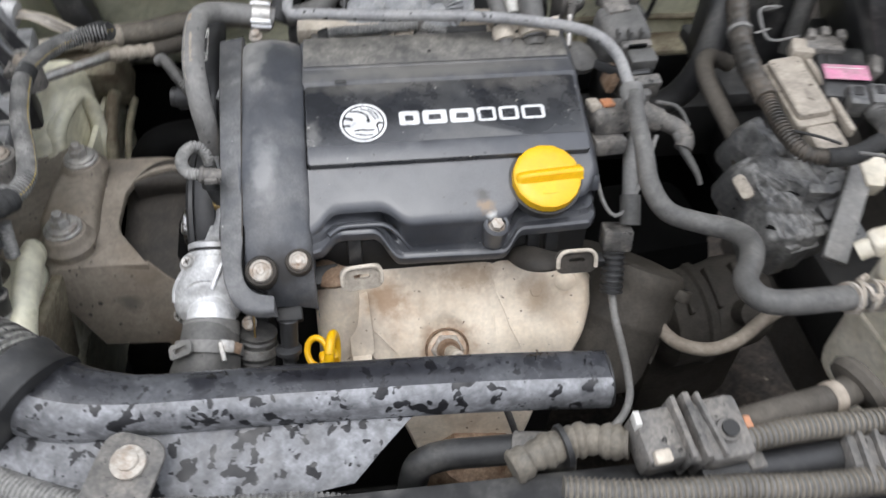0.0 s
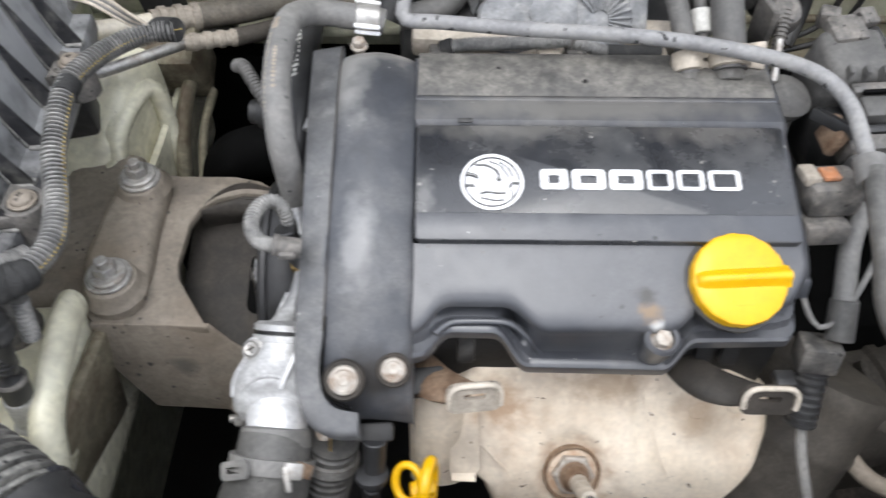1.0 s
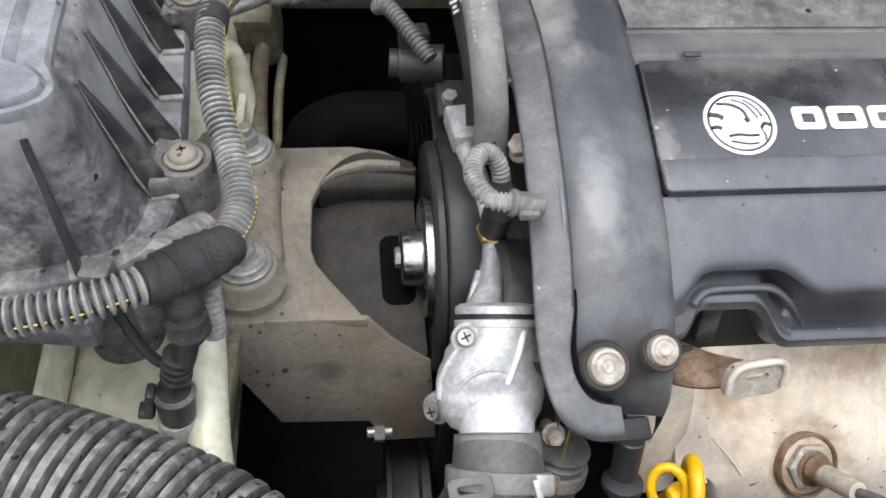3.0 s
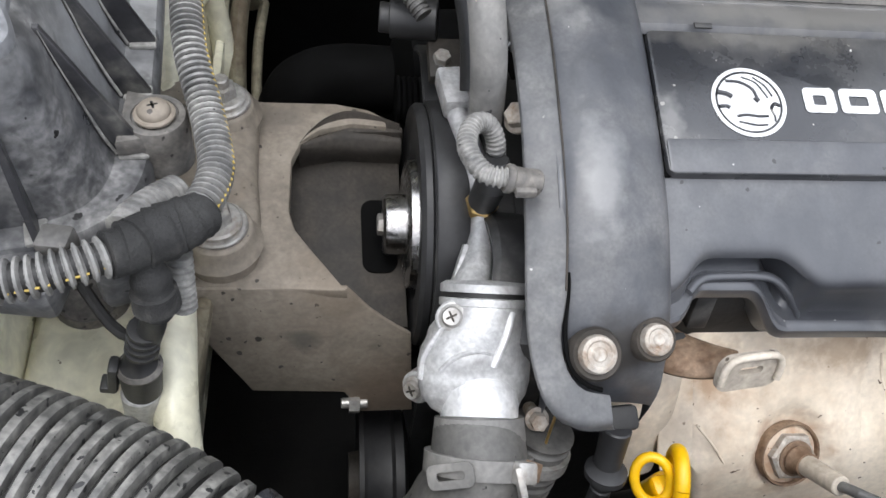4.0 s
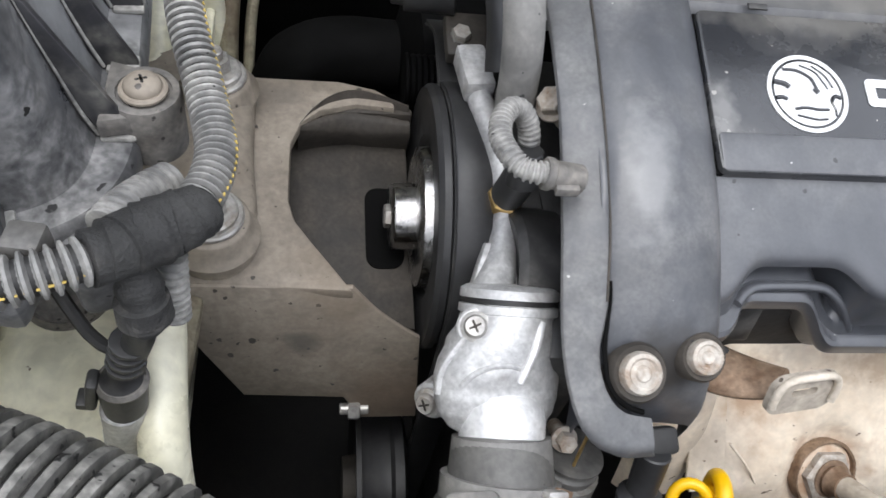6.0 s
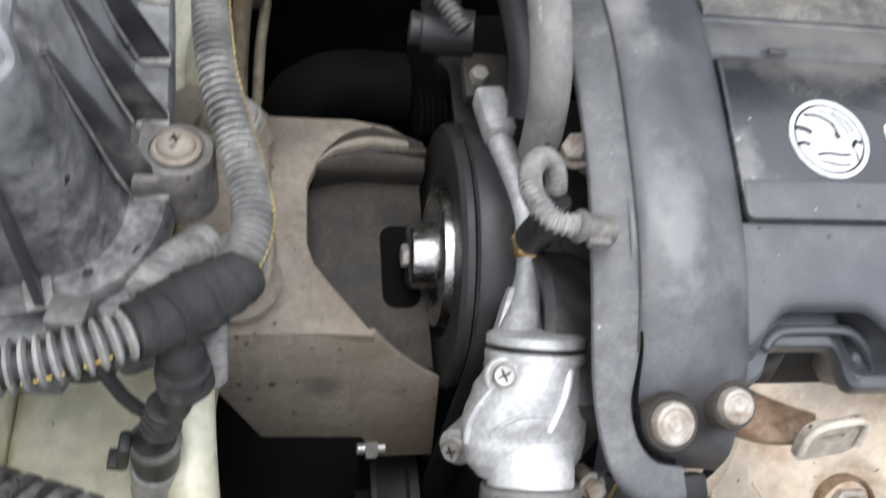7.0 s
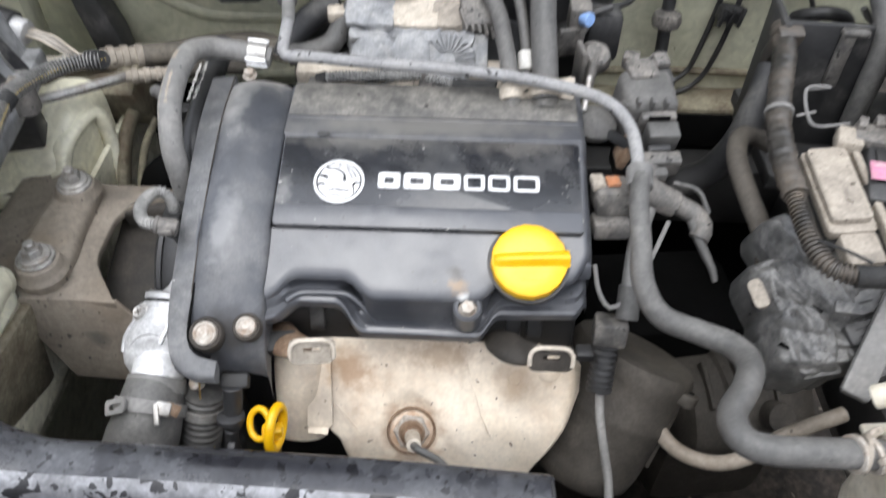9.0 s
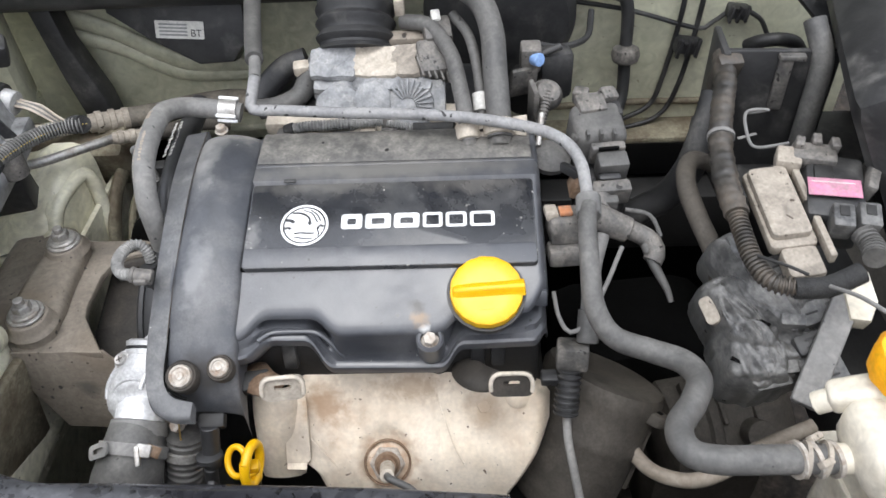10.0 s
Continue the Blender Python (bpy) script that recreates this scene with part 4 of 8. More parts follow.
# ---- catalytic converter side housing ----
def bell_housing():
    t = thing("bell_housing", (0.21, 0.58, 0.40), "grimy brown gearbox bell housing", "gearbox")
    a, b = Vector((0.172, 0.529, 0.630)), Vector((0.236, 0.615, 0.765))
    part("drum", G().lathe([(0.043, 0), (0.056, 0.012), (0.060, 0.03), (0.062, 0.082), (0.0635, 0.085), (0.0635, 0.092), (0.062, 0.095), (0.064, 0.130), (0.066, 0.142), (0.062, 0.150), (0.050, 0.152), (0.02, 0.145)], a, b - a, 48), GEARBOX, t)
    ax = (b - a).normalized()
    out = Vector((0.93, 0.04, -0.37)) - ax * Vector((0.93, 0.04, -0.37)).dot(ax)
    out.normalize()
    side = ax.cross(out)
    for turn, at, wide in ((6, 0.138, 0.030), (64, 0.140, 0.024), (-52, 0.136, 0.026)):
        # bolt ears of the flange, each with its hole
        d = out * math.cos(math.radians(turn)) + side * math.sin(math.radians(turn))
        m = frame_of(a + ax * at + d * 0.064, d, ax)
        ear = part("ear", G().prism(rounded(wide, wide * 0.9, wide * 0.40, 6), -0.008, 0.005, m, 0.002), GEARBOX, t)
        part("hole", G().prism(rounded(0.0090, 0.0080, 0.0039, 5), 0.003, 0.0058, m @ pose(0.003, 0, 0), 0), VOID, ear)
    for turn in (-30, 20, 42):
        d = out * math.cos(math.radians(turn)) + side * math.sin(math.radians(turn))
        part("rib", G().prism(rounded(0.008, 0.070, 0.003, 2), -0.004, 0.003, frame_of(a + ax * 0.078 + d * 0.062, ax.cross(d), d), 0.0015), GEARBOX, t)
    g = thing("gearbox_case", (0.39, 0.68, 0.40), "oily brown gearbox casing deep under the hoses", "gearbox")
    part("barrel", G().lathe([(0.05, 0), (0.068, 0.01), (0.070, 0.05), (0.075, 0.054), (0.075, 0.064), (0.070, 0.068), (0.066, 0.14), (0.058, 0.16), (0.02, 0.165)], (0.315, 0.665, 0.545), (1, 0.16, 0.05), 40), GEARBOX, g)
    part("foot", G().box((0.40, 0.70, 0.42), (0.17, 0.10, 0.20), (0, 0, 8), 0.03), GEARBOX, g)
    # Near-black case colour fills in the unlit depth behind the barrel.
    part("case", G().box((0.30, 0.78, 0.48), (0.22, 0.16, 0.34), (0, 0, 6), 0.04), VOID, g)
    for k in range(3):
        part("rib", G().box((0.345 + 0.04 * k, 0.655 + 0.006 * k, 0.612), (0.007, 0.060, 0.018), (18, 0, 8), 0.003), GEARBOX, g)
    part("boss", G().rod((0.420, 0.640, 0.585), (0.425, 0.615, 0.610), 0.017), GEARBOX, g)


bell_housing()


# ---- engine mount bracket ----
def mount_bracket():
    t = thing("engine_mount", (-0.34, 0.68, 0.66), "brown-grey cast engine mount bracket with bolted bosses", "engine mount")
    cut = [(-0.262, 0.748), (-0.288, 0.750), (-0.312, 0.743), (-0.325, 0.730), (-0.331, 0.712), (-0.331, 0.665), (-0.327, 0.650), (-0.318, 0.636), (-0.306, 0.619)]
    top = [(-0.2925, 0.5995), (-0.388, 0.604), (-0.404, 0.62), (-0.410, 0.65), (-0.405, 0.72), (-0.402, 0.765), (-0.385, 0.775), (-0.352, 0.772), (-0.300, 0.772), (-0.275, 0.766), (-0.262, 0.757)]
    g = G().prism(top + cut, -0.010, 0.0, pose(0, 0, 0.802), 0.002)
    part("top_plate", g, MOUNT, t)
    # front plate folded down, stepped at its lower end
    m = frame_of((-0.32, 0.6005, 0.797), (1, 0, 0), (0, -0.985, 0.17))
    face = [(-0.070, 0.0048), (0.0275, 0.0048), (0.034, -0.004), (0.043, -0.016), (0.056, -0.029), (0.0715, -0.042), (0.078, -0.131), (0.039, -0.131), (0.026, -0.106), (-0.039, -0.1015), (-0.070, -0.037)]
    part("front_plate", G().prism(face, -0.004, 0.0, m, 0.0016), MOUNT, t)
    # raised land that carries both bolts
    land = arc(-0.3715, 0.6290, 0.0235, -150, 20, 10) + [(-0.3490, 0.655), (-0.3530, 0.690), (-0.3540, 0.715)] + arc(-0.378, 0.745, 0.0235, -10, 160, 10) + [(-0.4060, 0.715), (-0.4080, 0.660)]
    part("raised_land", G().prism(land, -0.012, 0.0165, pose(0, 0, 0.801), 0.0080), MOUNT, t, "", 60)
    # recessed web behind the opening; its dark colour carries shade and oil
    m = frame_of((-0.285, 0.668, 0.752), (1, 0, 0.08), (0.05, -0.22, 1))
    part("web", G().prism([(-0.055, -0.060), (0.036, -0.060), (0.036, 0.086), (-0.055, 0.086)], -0.006, 0, m, 0.002), MOUNT_DARK, t, "grimy recessed web with shade in its dark colour")
    # black patch on the web stands in for the slot's unlit depth
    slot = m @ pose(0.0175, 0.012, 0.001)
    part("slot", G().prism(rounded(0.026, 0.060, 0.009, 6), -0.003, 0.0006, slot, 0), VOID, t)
    # rolled lip near the pulley; lip and back wall are darkened for shade
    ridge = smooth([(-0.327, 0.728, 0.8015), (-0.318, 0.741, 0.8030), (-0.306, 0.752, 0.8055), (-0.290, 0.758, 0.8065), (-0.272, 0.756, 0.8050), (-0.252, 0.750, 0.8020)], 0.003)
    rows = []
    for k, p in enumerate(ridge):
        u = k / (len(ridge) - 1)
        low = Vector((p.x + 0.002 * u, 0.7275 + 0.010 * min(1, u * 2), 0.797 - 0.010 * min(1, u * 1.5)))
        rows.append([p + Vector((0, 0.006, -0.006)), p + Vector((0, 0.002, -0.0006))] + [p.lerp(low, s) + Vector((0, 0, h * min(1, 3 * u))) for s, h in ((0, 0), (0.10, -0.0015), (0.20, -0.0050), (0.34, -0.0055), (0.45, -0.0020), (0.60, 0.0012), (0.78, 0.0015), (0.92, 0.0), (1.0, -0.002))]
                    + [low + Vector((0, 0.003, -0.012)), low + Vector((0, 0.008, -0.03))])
    part("lip", G().grid(rows), MOUNT_DARK, t, "rolled lip darkened for the shaded recess", 70)
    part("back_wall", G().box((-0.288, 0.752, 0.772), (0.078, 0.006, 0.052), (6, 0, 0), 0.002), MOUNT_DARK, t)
    for x, y, r, up in ((-0.3715, 0.6290, 0.0205, 0.0295), (-0.378, 0.745, 0.0200, 0.0250)):
        part("boss", G().lathe([(r + 0.006, 0.014), (r + 0.0035, 0.0175), (r + 0.0015, 0.021), (r + 0.0008, up - 0.002), (r, up - 0.001), (r - 0.002, up)], (x, y, 0.800), (0, 0, 1), 40), MOUNT, t)
    part("side_web", G().box((-0.398, 0.69, 0.790), (0.020, 0.15, 0.022), bev=0.006), MOUNT, t)
    return t


mount_bracket()
for bx, by, bz in ((-0.3715, 0.6290, 0.008), (-0.378, 0.745, 0.003)):
    bt = thing("mount_bolt", (bx, by, 0.822 + bz), "zinc-plated mount bolt with broad washers", "bolt", "mount bolts")
    part("lower_washer", G().lathe([(0.0185, 0), (0.0185, 0.002), (0.0175, 0.003)], (bx, by, 0.8225 + bz), (0, 0, 1), 36), STEEL, bt)
    part("upper_washer", G().lathe([(0.0155, 0), (0.0155, 0.003), (0.0140, 0.0042)], (bx, by, 0.8255 + bz), (0, 0, 1), 36), STEEL, bt)
    part("head", G().hexa((bx, by, 0.829 + bz), (0, 0, 1), 0.0098, 0.009), STEEL, bt)
    part("tip", G().rod((bx, by, 0.837 + bz), (bx, by, 0.8445 + bz), 0.0052), STEEL, bt)

bt = thing("nut", (-0.288, 0.583, 0.678), "small pale nut on a stud under the mount", "nut")
part("stud", G().rod((-0.296, 0.580, 0.680), (-0.276, 0.580, 0.680), 0.004), STEEL, bt)
part("hex", G().hexa((-0.290, 0.580, 0.680), (1, 0, 0), 0.008, 0.008), STEEL, bt)


# ---- pulley and belt ----
def pulley():
    c = Vector((-0.2475, 0.671, 0.780))
    t = thing("pulley", (c.x, c.y, c.z - 0.07), "black accessory drive pulley with a bright hub", "pulley")
    part("wheel", G().lathe([(0.020, 0.006), (0.050, 0.006), (0.054, 0.002), (0.074, 0.002), (0.078, 0.0), (0.084, 0.0), (0.0865, 0.003), (0.0865, 0.007), (0.0835, 0.009), (0.0835, 0.030), (0.0865, 0.032), (0.0865, 0.036), (0.07, 0.037)], c, (1, 0, 0), 72), BELT, t)
    part("hub_plate", G().lathe([(0.022, -0.004), (0.040, -0.004), (0.046, -0.002), (0.047, 0.004)], c, (1, 0, 0), 56), POLISHED, t, "scuffed grey steel hub plate")
    part("hub", G().lathe([(0.0190, -0.0190), (0.0212, -0.0175), (0.0218, -0.0155), (0.0218, -0.0030), (0.0240, -0.0030)], c, (1, 0, 0), 48), POLISHED, t, "bright machined hub")
    part("hub_face", G().lathe([(0.002, -0.0172), (0.0170, -0.0172), (0.0195, -0.0186)], c, (1, 0, 0), 48), DARK, t, "black hub face")
    part("hub_bolt", G().hexa(c + Vector((-0.017, 0, 0)), (-1, 0, 0), 0.008, 0.006), STEEL, t)
    # ribbed belt: over the top and straight down on both sides
    b = thing("drive_belt", (c.x + 0.02, c.y, 0.35), "black ribbed drive belt running over the pulley", "belt")
    x0, x1, r = c.x + 0.0095, c.x + 0.0295, 0.0855
    path = [(0.815, 0.822), (0.775, 0.846)] + [(c.y + r * math.cos(a), c.z + r * math.sin(a)) for a in (radians(48 + 132 * k / 30) for k in range(31))] + [(c.y - 0.0865, 0.62), (c.y - 0.088, 0.40)]
    n = len(path)
    rows = []
    for i, (y, z) in enumerate(path):
        ty, tz = path[min(i + 1, n - 1)][0] - path[max(i - 1, 0)][0], path[min(i + 1, n - 1)][1] - path[max(i - 1, 0)][1]
        k = math.hypot(ty, tz)
        ny, nz = tz / k, -ty / k
        if (y - c.y) * ny + (z - c.z) * nz < 0:
            ny, nz = -ny, -nz
        h = 0.0032
        rows.append([Vector((x0, y, z)), Vector((x0, y + ny * h * 0.8, z + nz * h * 0.8)), Vector((x0 + 0.001, y + ny * h, z + nz * h)),
                     Vector((x1 - 0.001, y + ny * h, z + nz * h)), Vector((x1, y + ny * h * 0.8, z + nz * h * 0.8)), Vector((x1, y, z))])
    part("band", G().grid(rows, close_u=True, caps=True), BELT, b)
    for side in (0, 5):
        part("edge_cord", G().sweep([q[side] + Vector((0, 0, 0)) for q in rows], 0.0011, 6, 0.004), RUBBER, b)


pulley()

cp = thing("crank_pulley", (-0.26, 0.57, 0.44), "dull black crankshaft pulley deep under the mount", "pulley")
part("wheel", G().lathe([(0.02, 0.004), (0.060, 0.004), (0.066, 0.0), (0.072, 0.0), (0.073, 0.004), (0.070, 0.008), (0.070, 0.026), (0.073, 0.029), (0.073, 0.036), (0.06, 0.040)], (-0.281, 0.570, 0.545), (1, 0, 0), 56), BELT, cp)
part("hub", G().lathe([(0.010, -0.008), (0.024, -0.008), (0.026, 0.004)], (-0.281, 0.570, 0.545), (1, 0, 0), 32), MOUNT_DARK, cp)
# Alternator and pipe behind the mount are near-black: their shadow is in the colour.
ap = thing("alternator_pulley", (-0.252, 0.80, 0.79), "small black ribbed pulley behind the belt", "pulley")
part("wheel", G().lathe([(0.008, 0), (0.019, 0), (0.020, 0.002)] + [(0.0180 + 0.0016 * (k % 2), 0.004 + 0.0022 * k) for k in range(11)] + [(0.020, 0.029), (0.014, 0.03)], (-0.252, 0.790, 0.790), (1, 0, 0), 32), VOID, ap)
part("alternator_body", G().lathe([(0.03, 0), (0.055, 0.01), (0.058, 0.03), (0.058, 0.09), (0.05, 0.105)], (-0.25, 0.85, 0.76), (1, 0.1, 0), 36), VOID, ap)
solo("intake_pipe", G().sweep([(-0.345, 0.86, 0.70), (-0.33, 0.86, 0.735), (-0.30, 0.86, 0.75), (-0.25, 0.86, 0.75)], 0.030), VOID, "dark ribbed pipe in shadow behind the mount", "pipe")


# ---- thermostat housing with its hoses ----
def thermostat():
    t = thing("thermostat_housing", (-0.225, 0.54, 0.77), "cast aluminium thermostat housing with a bright neck", "thermostat housing")
    # cast body lying forward and down, with the neck leaving its front
    o, ax = Vector((-0.2145, 0.5655, 0.8430)), Vector((-0.02, -0.87, -0.49)).normalized()
    nz, side = Vector((0, -0.49, 0.87)).normalized(), Vector((1, 0, 0))
    wide = [(0, 0.0243), (0.008, 0.0250), (0.018, 0.0292), (0.028, 0.0320), (0.036, 0.0328), (0.046, 0.0322), (0.053, 0.0305), (0.060, 0.0262), (0.065, 0.0200), (0.069, 0.0100), (0.070, 0.001)]
    deep = [(0, 0.0243), (0.010, 0.0255), (0.020, 0.0258), (0.032, 0.0240), (0.046, 0.0200), (0.055, 0.0165), (0.062, 0.0120), (0.069, 0.0050), (0.070, 0.001)]
    shift = [(0, 0), (0.018, -0.0038), (0.035, -0.0060), (0.053, -0.0062), (0.070, -0.0045)]

    def skin(s, a):
        """A point on the casting: s along it, a degrees round from its top."""
        return o + ax * s + side * (lin(s, shift) + lin(s, wide) * math.sin(radians(a))) + nz * lin(s, deep) * math.cos(radians(a))

    part("dome", G().grid([[skin(0.070 * k / 40, 7.5 * j) for j in range(48)] for k in range(41)], close_u=True, caps=True), ALU, t)
    fax = Vector((0.05, 0.82, 0.57)).normalized()
    part("flange", G().lathe([(0.0238, -0.005), (0.0262, -0.0035), (0.0262, 0.0005), (0.0240, 0.001)], o, fax, 44), ALU, t)
    part("gasket", G().lathe([(0.0240, 0.0), (0.0252, 0.0005), (0.0252, 0.0026), (0.0240, 0.003)], o + fax * 0.0010, fax, 44), DARK, t)
    part("cover_plate", G().lathe([(0.0258, 0.0), (0.0258, 0.0045), (0.0225, 0.0065), (0.002, 0.0075)], o + fax * 0.0040, fax, 44), ALU, t)
    neck = [o + ax * s + nz * 0.0045 + side * (-0.0030 - 0.0005 * k) for k, s in enumerate((0.039, 0.052, 0.066, 0.082))]
    part("neck", G().sweep(neck, lambda s, n: lin(s, [(0, 0.003), (0.0015, 0.0095), (0.004, 0.0145), (0.008, 0.0185), (0.013, 0.0210), (0.019, 0.0220), (0.05, 0.0222)]), 44, 0.0012), ALU_BRIGHT, t, "polished bright neck")
    for p, k in (((-0.2365, 0.5462, 0.8555), 1.0), ((-0.2545, 0.5310, 0.7990), 1.0)):
        p = Vector(p)
        ear_ax = Vector((-0.25, -0.40, 0.9)) if p.z > 0.82 else Vector((-0.62, -0.62, 0.50))
        ear_ax.normalize()
        part("ear", G().lathe([(0.0105, -0.024), (0.0100, -0.004), (0.0088, -0.003)], p, ear_ax, 24), ALU, t)
        s = part("screw", G().lathe([(0.0078, -0.003), (0.0078, -0.0012), (0.0060, -0.0004), (0.0057, 0.0020), (0.0048, 0.0030), (0.0030, 0.0024)], p, ear_ax, 6 if k > 1 else 24), STEEL, t, "dull cross-slotted screw")
        q = frame_of(p + ear_ax * 0.0027, (1, 0.4, 0), ear_ax)
        for turn in (0, 90):
            part("recess", G().prism(rounded(0.0066, 0.0011, 0.0005, 3), 0, 0.0004, q @ pose(0, 0, 0, 0, 0, turn), 0), MOUNT_DARK, s)
    # rib and arm up to the sender
    part("rib", G().sweep([skin(0.009, 33) - nz * 0.001, skin(0.020, 24) + nz * 0.0010, skin(0.030, 17) + nz * 0.0010, skin(0.038, 12) - nz * 0.0005], 0.0021, 10, 0.003), ALU_BRIGHT, t)
    part("seam", G().sweep([skin(0.010, -45), skin(0.020, -58), skin(0.032, -68), skin(0.044, -76)], 0.0022, 8, 0.004), ALU, t)
    part("seam", G().sweep([skin(0.040, -42), skin(0.034, -30), skin(0.0305, -16), skin(0.0295, -2), skin(0.031, 10)], 0.0014, 8, 0.004), ALU, t)
    part("arm", G().sweep([(-0.222, 0.573, 0.838), (-0.216, 0.590, 0.838), (-0.212, 0.607, 0.842), (-0.210, 0.628, 0.852), (-0.214, 0.655, 0.866), (-0.222, 0.69, 0.872), (-0.226, 0.715, 0.872)],
                          lambda s, n: 0.012 - 0.0045 * min(1, s / 0.04) , 14), ALU, t)
    part("arm_block", G().box((-0.224, 0.705, 0.876), (0.018, 0.035, 0.016), (0, 0, 6), 0.003), ALU, t)
    part("arm_foot", G().prism([(-0.020, -0.02), (0.020, -0.02), (0.009, 0.022), (-0.005, 0.022)], -0.007, 0.006, frame_of((-0.218, 0.586, 0.833), (1, 0, 0), (0, -0.35, 1)), 0.003), ALU, t)
    s = thing("temperature_sender", (-0.2115, 0.628, 0.852), "brass coolant temperature sender with black plug", "sensor")
    part("hexagon", G().hexa((-0.2115, 0.628, 0.852), (0.1, -0.25, 1), 0.0105, 0.008), BRASS, s)
    part("plug", G().rod((-0.2105, 0.6265, 0.860), (-0.2115, 0.614, 0.892), 0.0095), PLASTIC, s)
    # top hose with its clamp
    h = thing("radiator_hose", (-0.25, 0.50, 0.60), "dusty black radiator hose pushed over the neck", "hose")
    a = o + ax * 0.0670 + nz * 0.004 + side * -0.0040
    c = Vector((-0.2215, 0.4830, 0.8040))
    part("hose", G().sweep([a, a.lerp(c, 0.5), c, (-0.2265, 0.4680, 0.7890), (-0.2400, 0.4560, 0.7600), (-0.2660, 0.4550, 0.7150), (-0.3000, 0.4620, 0.6700), (-0.345, 0.472, 0.63)],
                           lambda s, n: 0.0246 + 0.0066 * min(1, s / 0.05), 36, 0.004), HOSE, h)
    part("hose_end", G().sweep([a - ax * 0.001, a + ax * 0.012], lambda s, n: 0.0252 + 0.1 * s, 36), HOSE_PALE, h, "pale dusty hose end")
    cax = Vector((-0.10, -0.86, -0.50)).normalized()
    part("clamp_band", G().lathe([(0.0284, -0.0055), (0.0306, -0.0055), (0.0306, 0.0055), (0.0284, 0.0055)], c, cax, 44), HOSE_PALE, h, "worm-drive clamp band")
    part("clamp_screw", G().box(c + Vector((0.017, -0.021, 0.0225)), (0.0045, 0.018, 0.006), (28, 0, 12), 0.0015), STEEL, h, "bright clamp screw")
    part("clamp_block", G().box(c + Vector((0.020, -0.015, 0.0215)), (0.013, 0.012, 0.008), (28, 24, 6), 0.002), STEEL, h)
    part("clamp_tail", G().box(c + Vector((0.026, -0.012, 0.0160)), (0.013, 0.010, 0.002), (28, 40, 0), 0.0006), RUST, h)
    slot_m = frame_of(c + Vector((-0.0190, -0.0150, 0.0225)), (0.80, -0.16, 0.58), (-0.56, -0.44, 0.72))
    loop, hole = rounded(0.027, 0.013, 0.004, 4), rounded(0.017, 0.0045, 0.002, 4)
    part("clamp_loop", G().grid([[slot_m @ Vector((px, py, hh)) for px, py in lp] for lp, hh in ((loop, 0), (loop, 0.0015), (hole, 0.0015), (hole, 0.0))], close_u=True, close_v=True), HOSE_PALE, h)
    q = thing("bypass_hose", (-0.185, 0.50, 0.62), "ribbed black lower coolant hose beside the thermostat", "hose")
    part("hose", G().rings([(-0.180, 0.503, 0.800), (-0.184, 0.495, 0.778), (-0.190, 0.487, 0.75), (-0.204, 0.480, 0.70), (-0.22, 0.475, 0.62)], 0.0190, 0.007, 0.0016, 28), HOSE, q)
    part("clamp_band", G().lathe([(0.0198, -0.004), (0.0212, -0.004), (0.0212, 0.004), (0.0198, 0.004)], (-0.183, 0.4970, 0.784), (-0.15, -0.4, -0.85), 32), STEEL, q, "narrow steel clamp band")
    flange_bolt((-0.1855, 0.500, 0.815), (0, -0.7, 0.7), 0.006, 0.006, 0.007, BOLT, "small rusty bolt head by the hoses")


thermostat()
solo("thin_wire", G().sweep([(-0.178, 0.503, 0.835), (-0.181, 0.492, 0.80), (-0.180, 0.482, 0.765), (-0.172, 0.472, 0.735)], 0.0009, 8), BRASS, "thin bare earth wire hanging by the hoses", "wire")

# crank sensor connector under the flange
cs = thing("sensor_connector", (-0.147, 0.487, 0.70), "black plastic sensor connector hanging under the cover", "connector")
part("shell", G().box((-0.146, 0.496, 0.828), (0.024, 0.014, 0.012), (25, 0, 4), 0.003), DARK, cs)
part("plug", G().rod((-0.147, 0.490, 0.830), (-0.149, 0.472, 0.792), 0.0085, 0.0075), BELT, cs)
part("tail", G().rod((-0.150, 0.470, 0.794), (-0.153, 0.455, 0.748), 0.0062), BELT, cs)
part("collar", G().lathe([(0.008, 0), (0.0120, 0.002), (0.0120, 0.006), (0.008, 0.008)], (-0.1495, 0.476, 0.808), (0, -0.4, -1), 24), BELT, cs)
part("latch", G().box((-0.149, 0.462, 0.775), (0.007, 0.007, 0.026), (22, 0, 0), 0.0015), BELT, cs)


# ---- curled conduit on the chain case ----
cc = thing("curled_conduit", (-0.22, 0.60, 0.88), "short curled grey corrugated conduit with a plug", "conduit")
part("plug", G().rod((-0.1965, 0.5835, 0.9245), (-0.2125, 0.5830, 0.9285), 0.0070, 0.0066), GREYPLASTIC, cc)
part("plug_clip", G().box((-0.205, 0.5755, 0.9265), (0.011, 0.004, 0.005), bev=0.001), GREYPLASTIC, cc)
part("plug_collar", G().rod((-0.2110, 0.5830, 0.9280), (-0.2150, 0.5832, 0.9288), 0.0076), GREYPLASTIC, cc)
part("conduit", G().rings([(-0.2120, 0.5830, 0.9285), (-0.2190, 0.5834, 0.929), (-0.2250, 0.5860, 0.929), (-0.2300, 0.5930, 0.930), (-0.2325, 0.6030, 0.930), (-0.2305, 0.6140, 0.930), (-0.2255, 0.6215, 0.9295), (-0.2195, 0.6240, 0.927), (-0.2148, 0.6225, 0.921), (-0.2122, 0.6195, 0.912), (-0.2115, 0.6180, 0.900)], 0.0056, 0.0027, 0.0012), LOOM, cc)
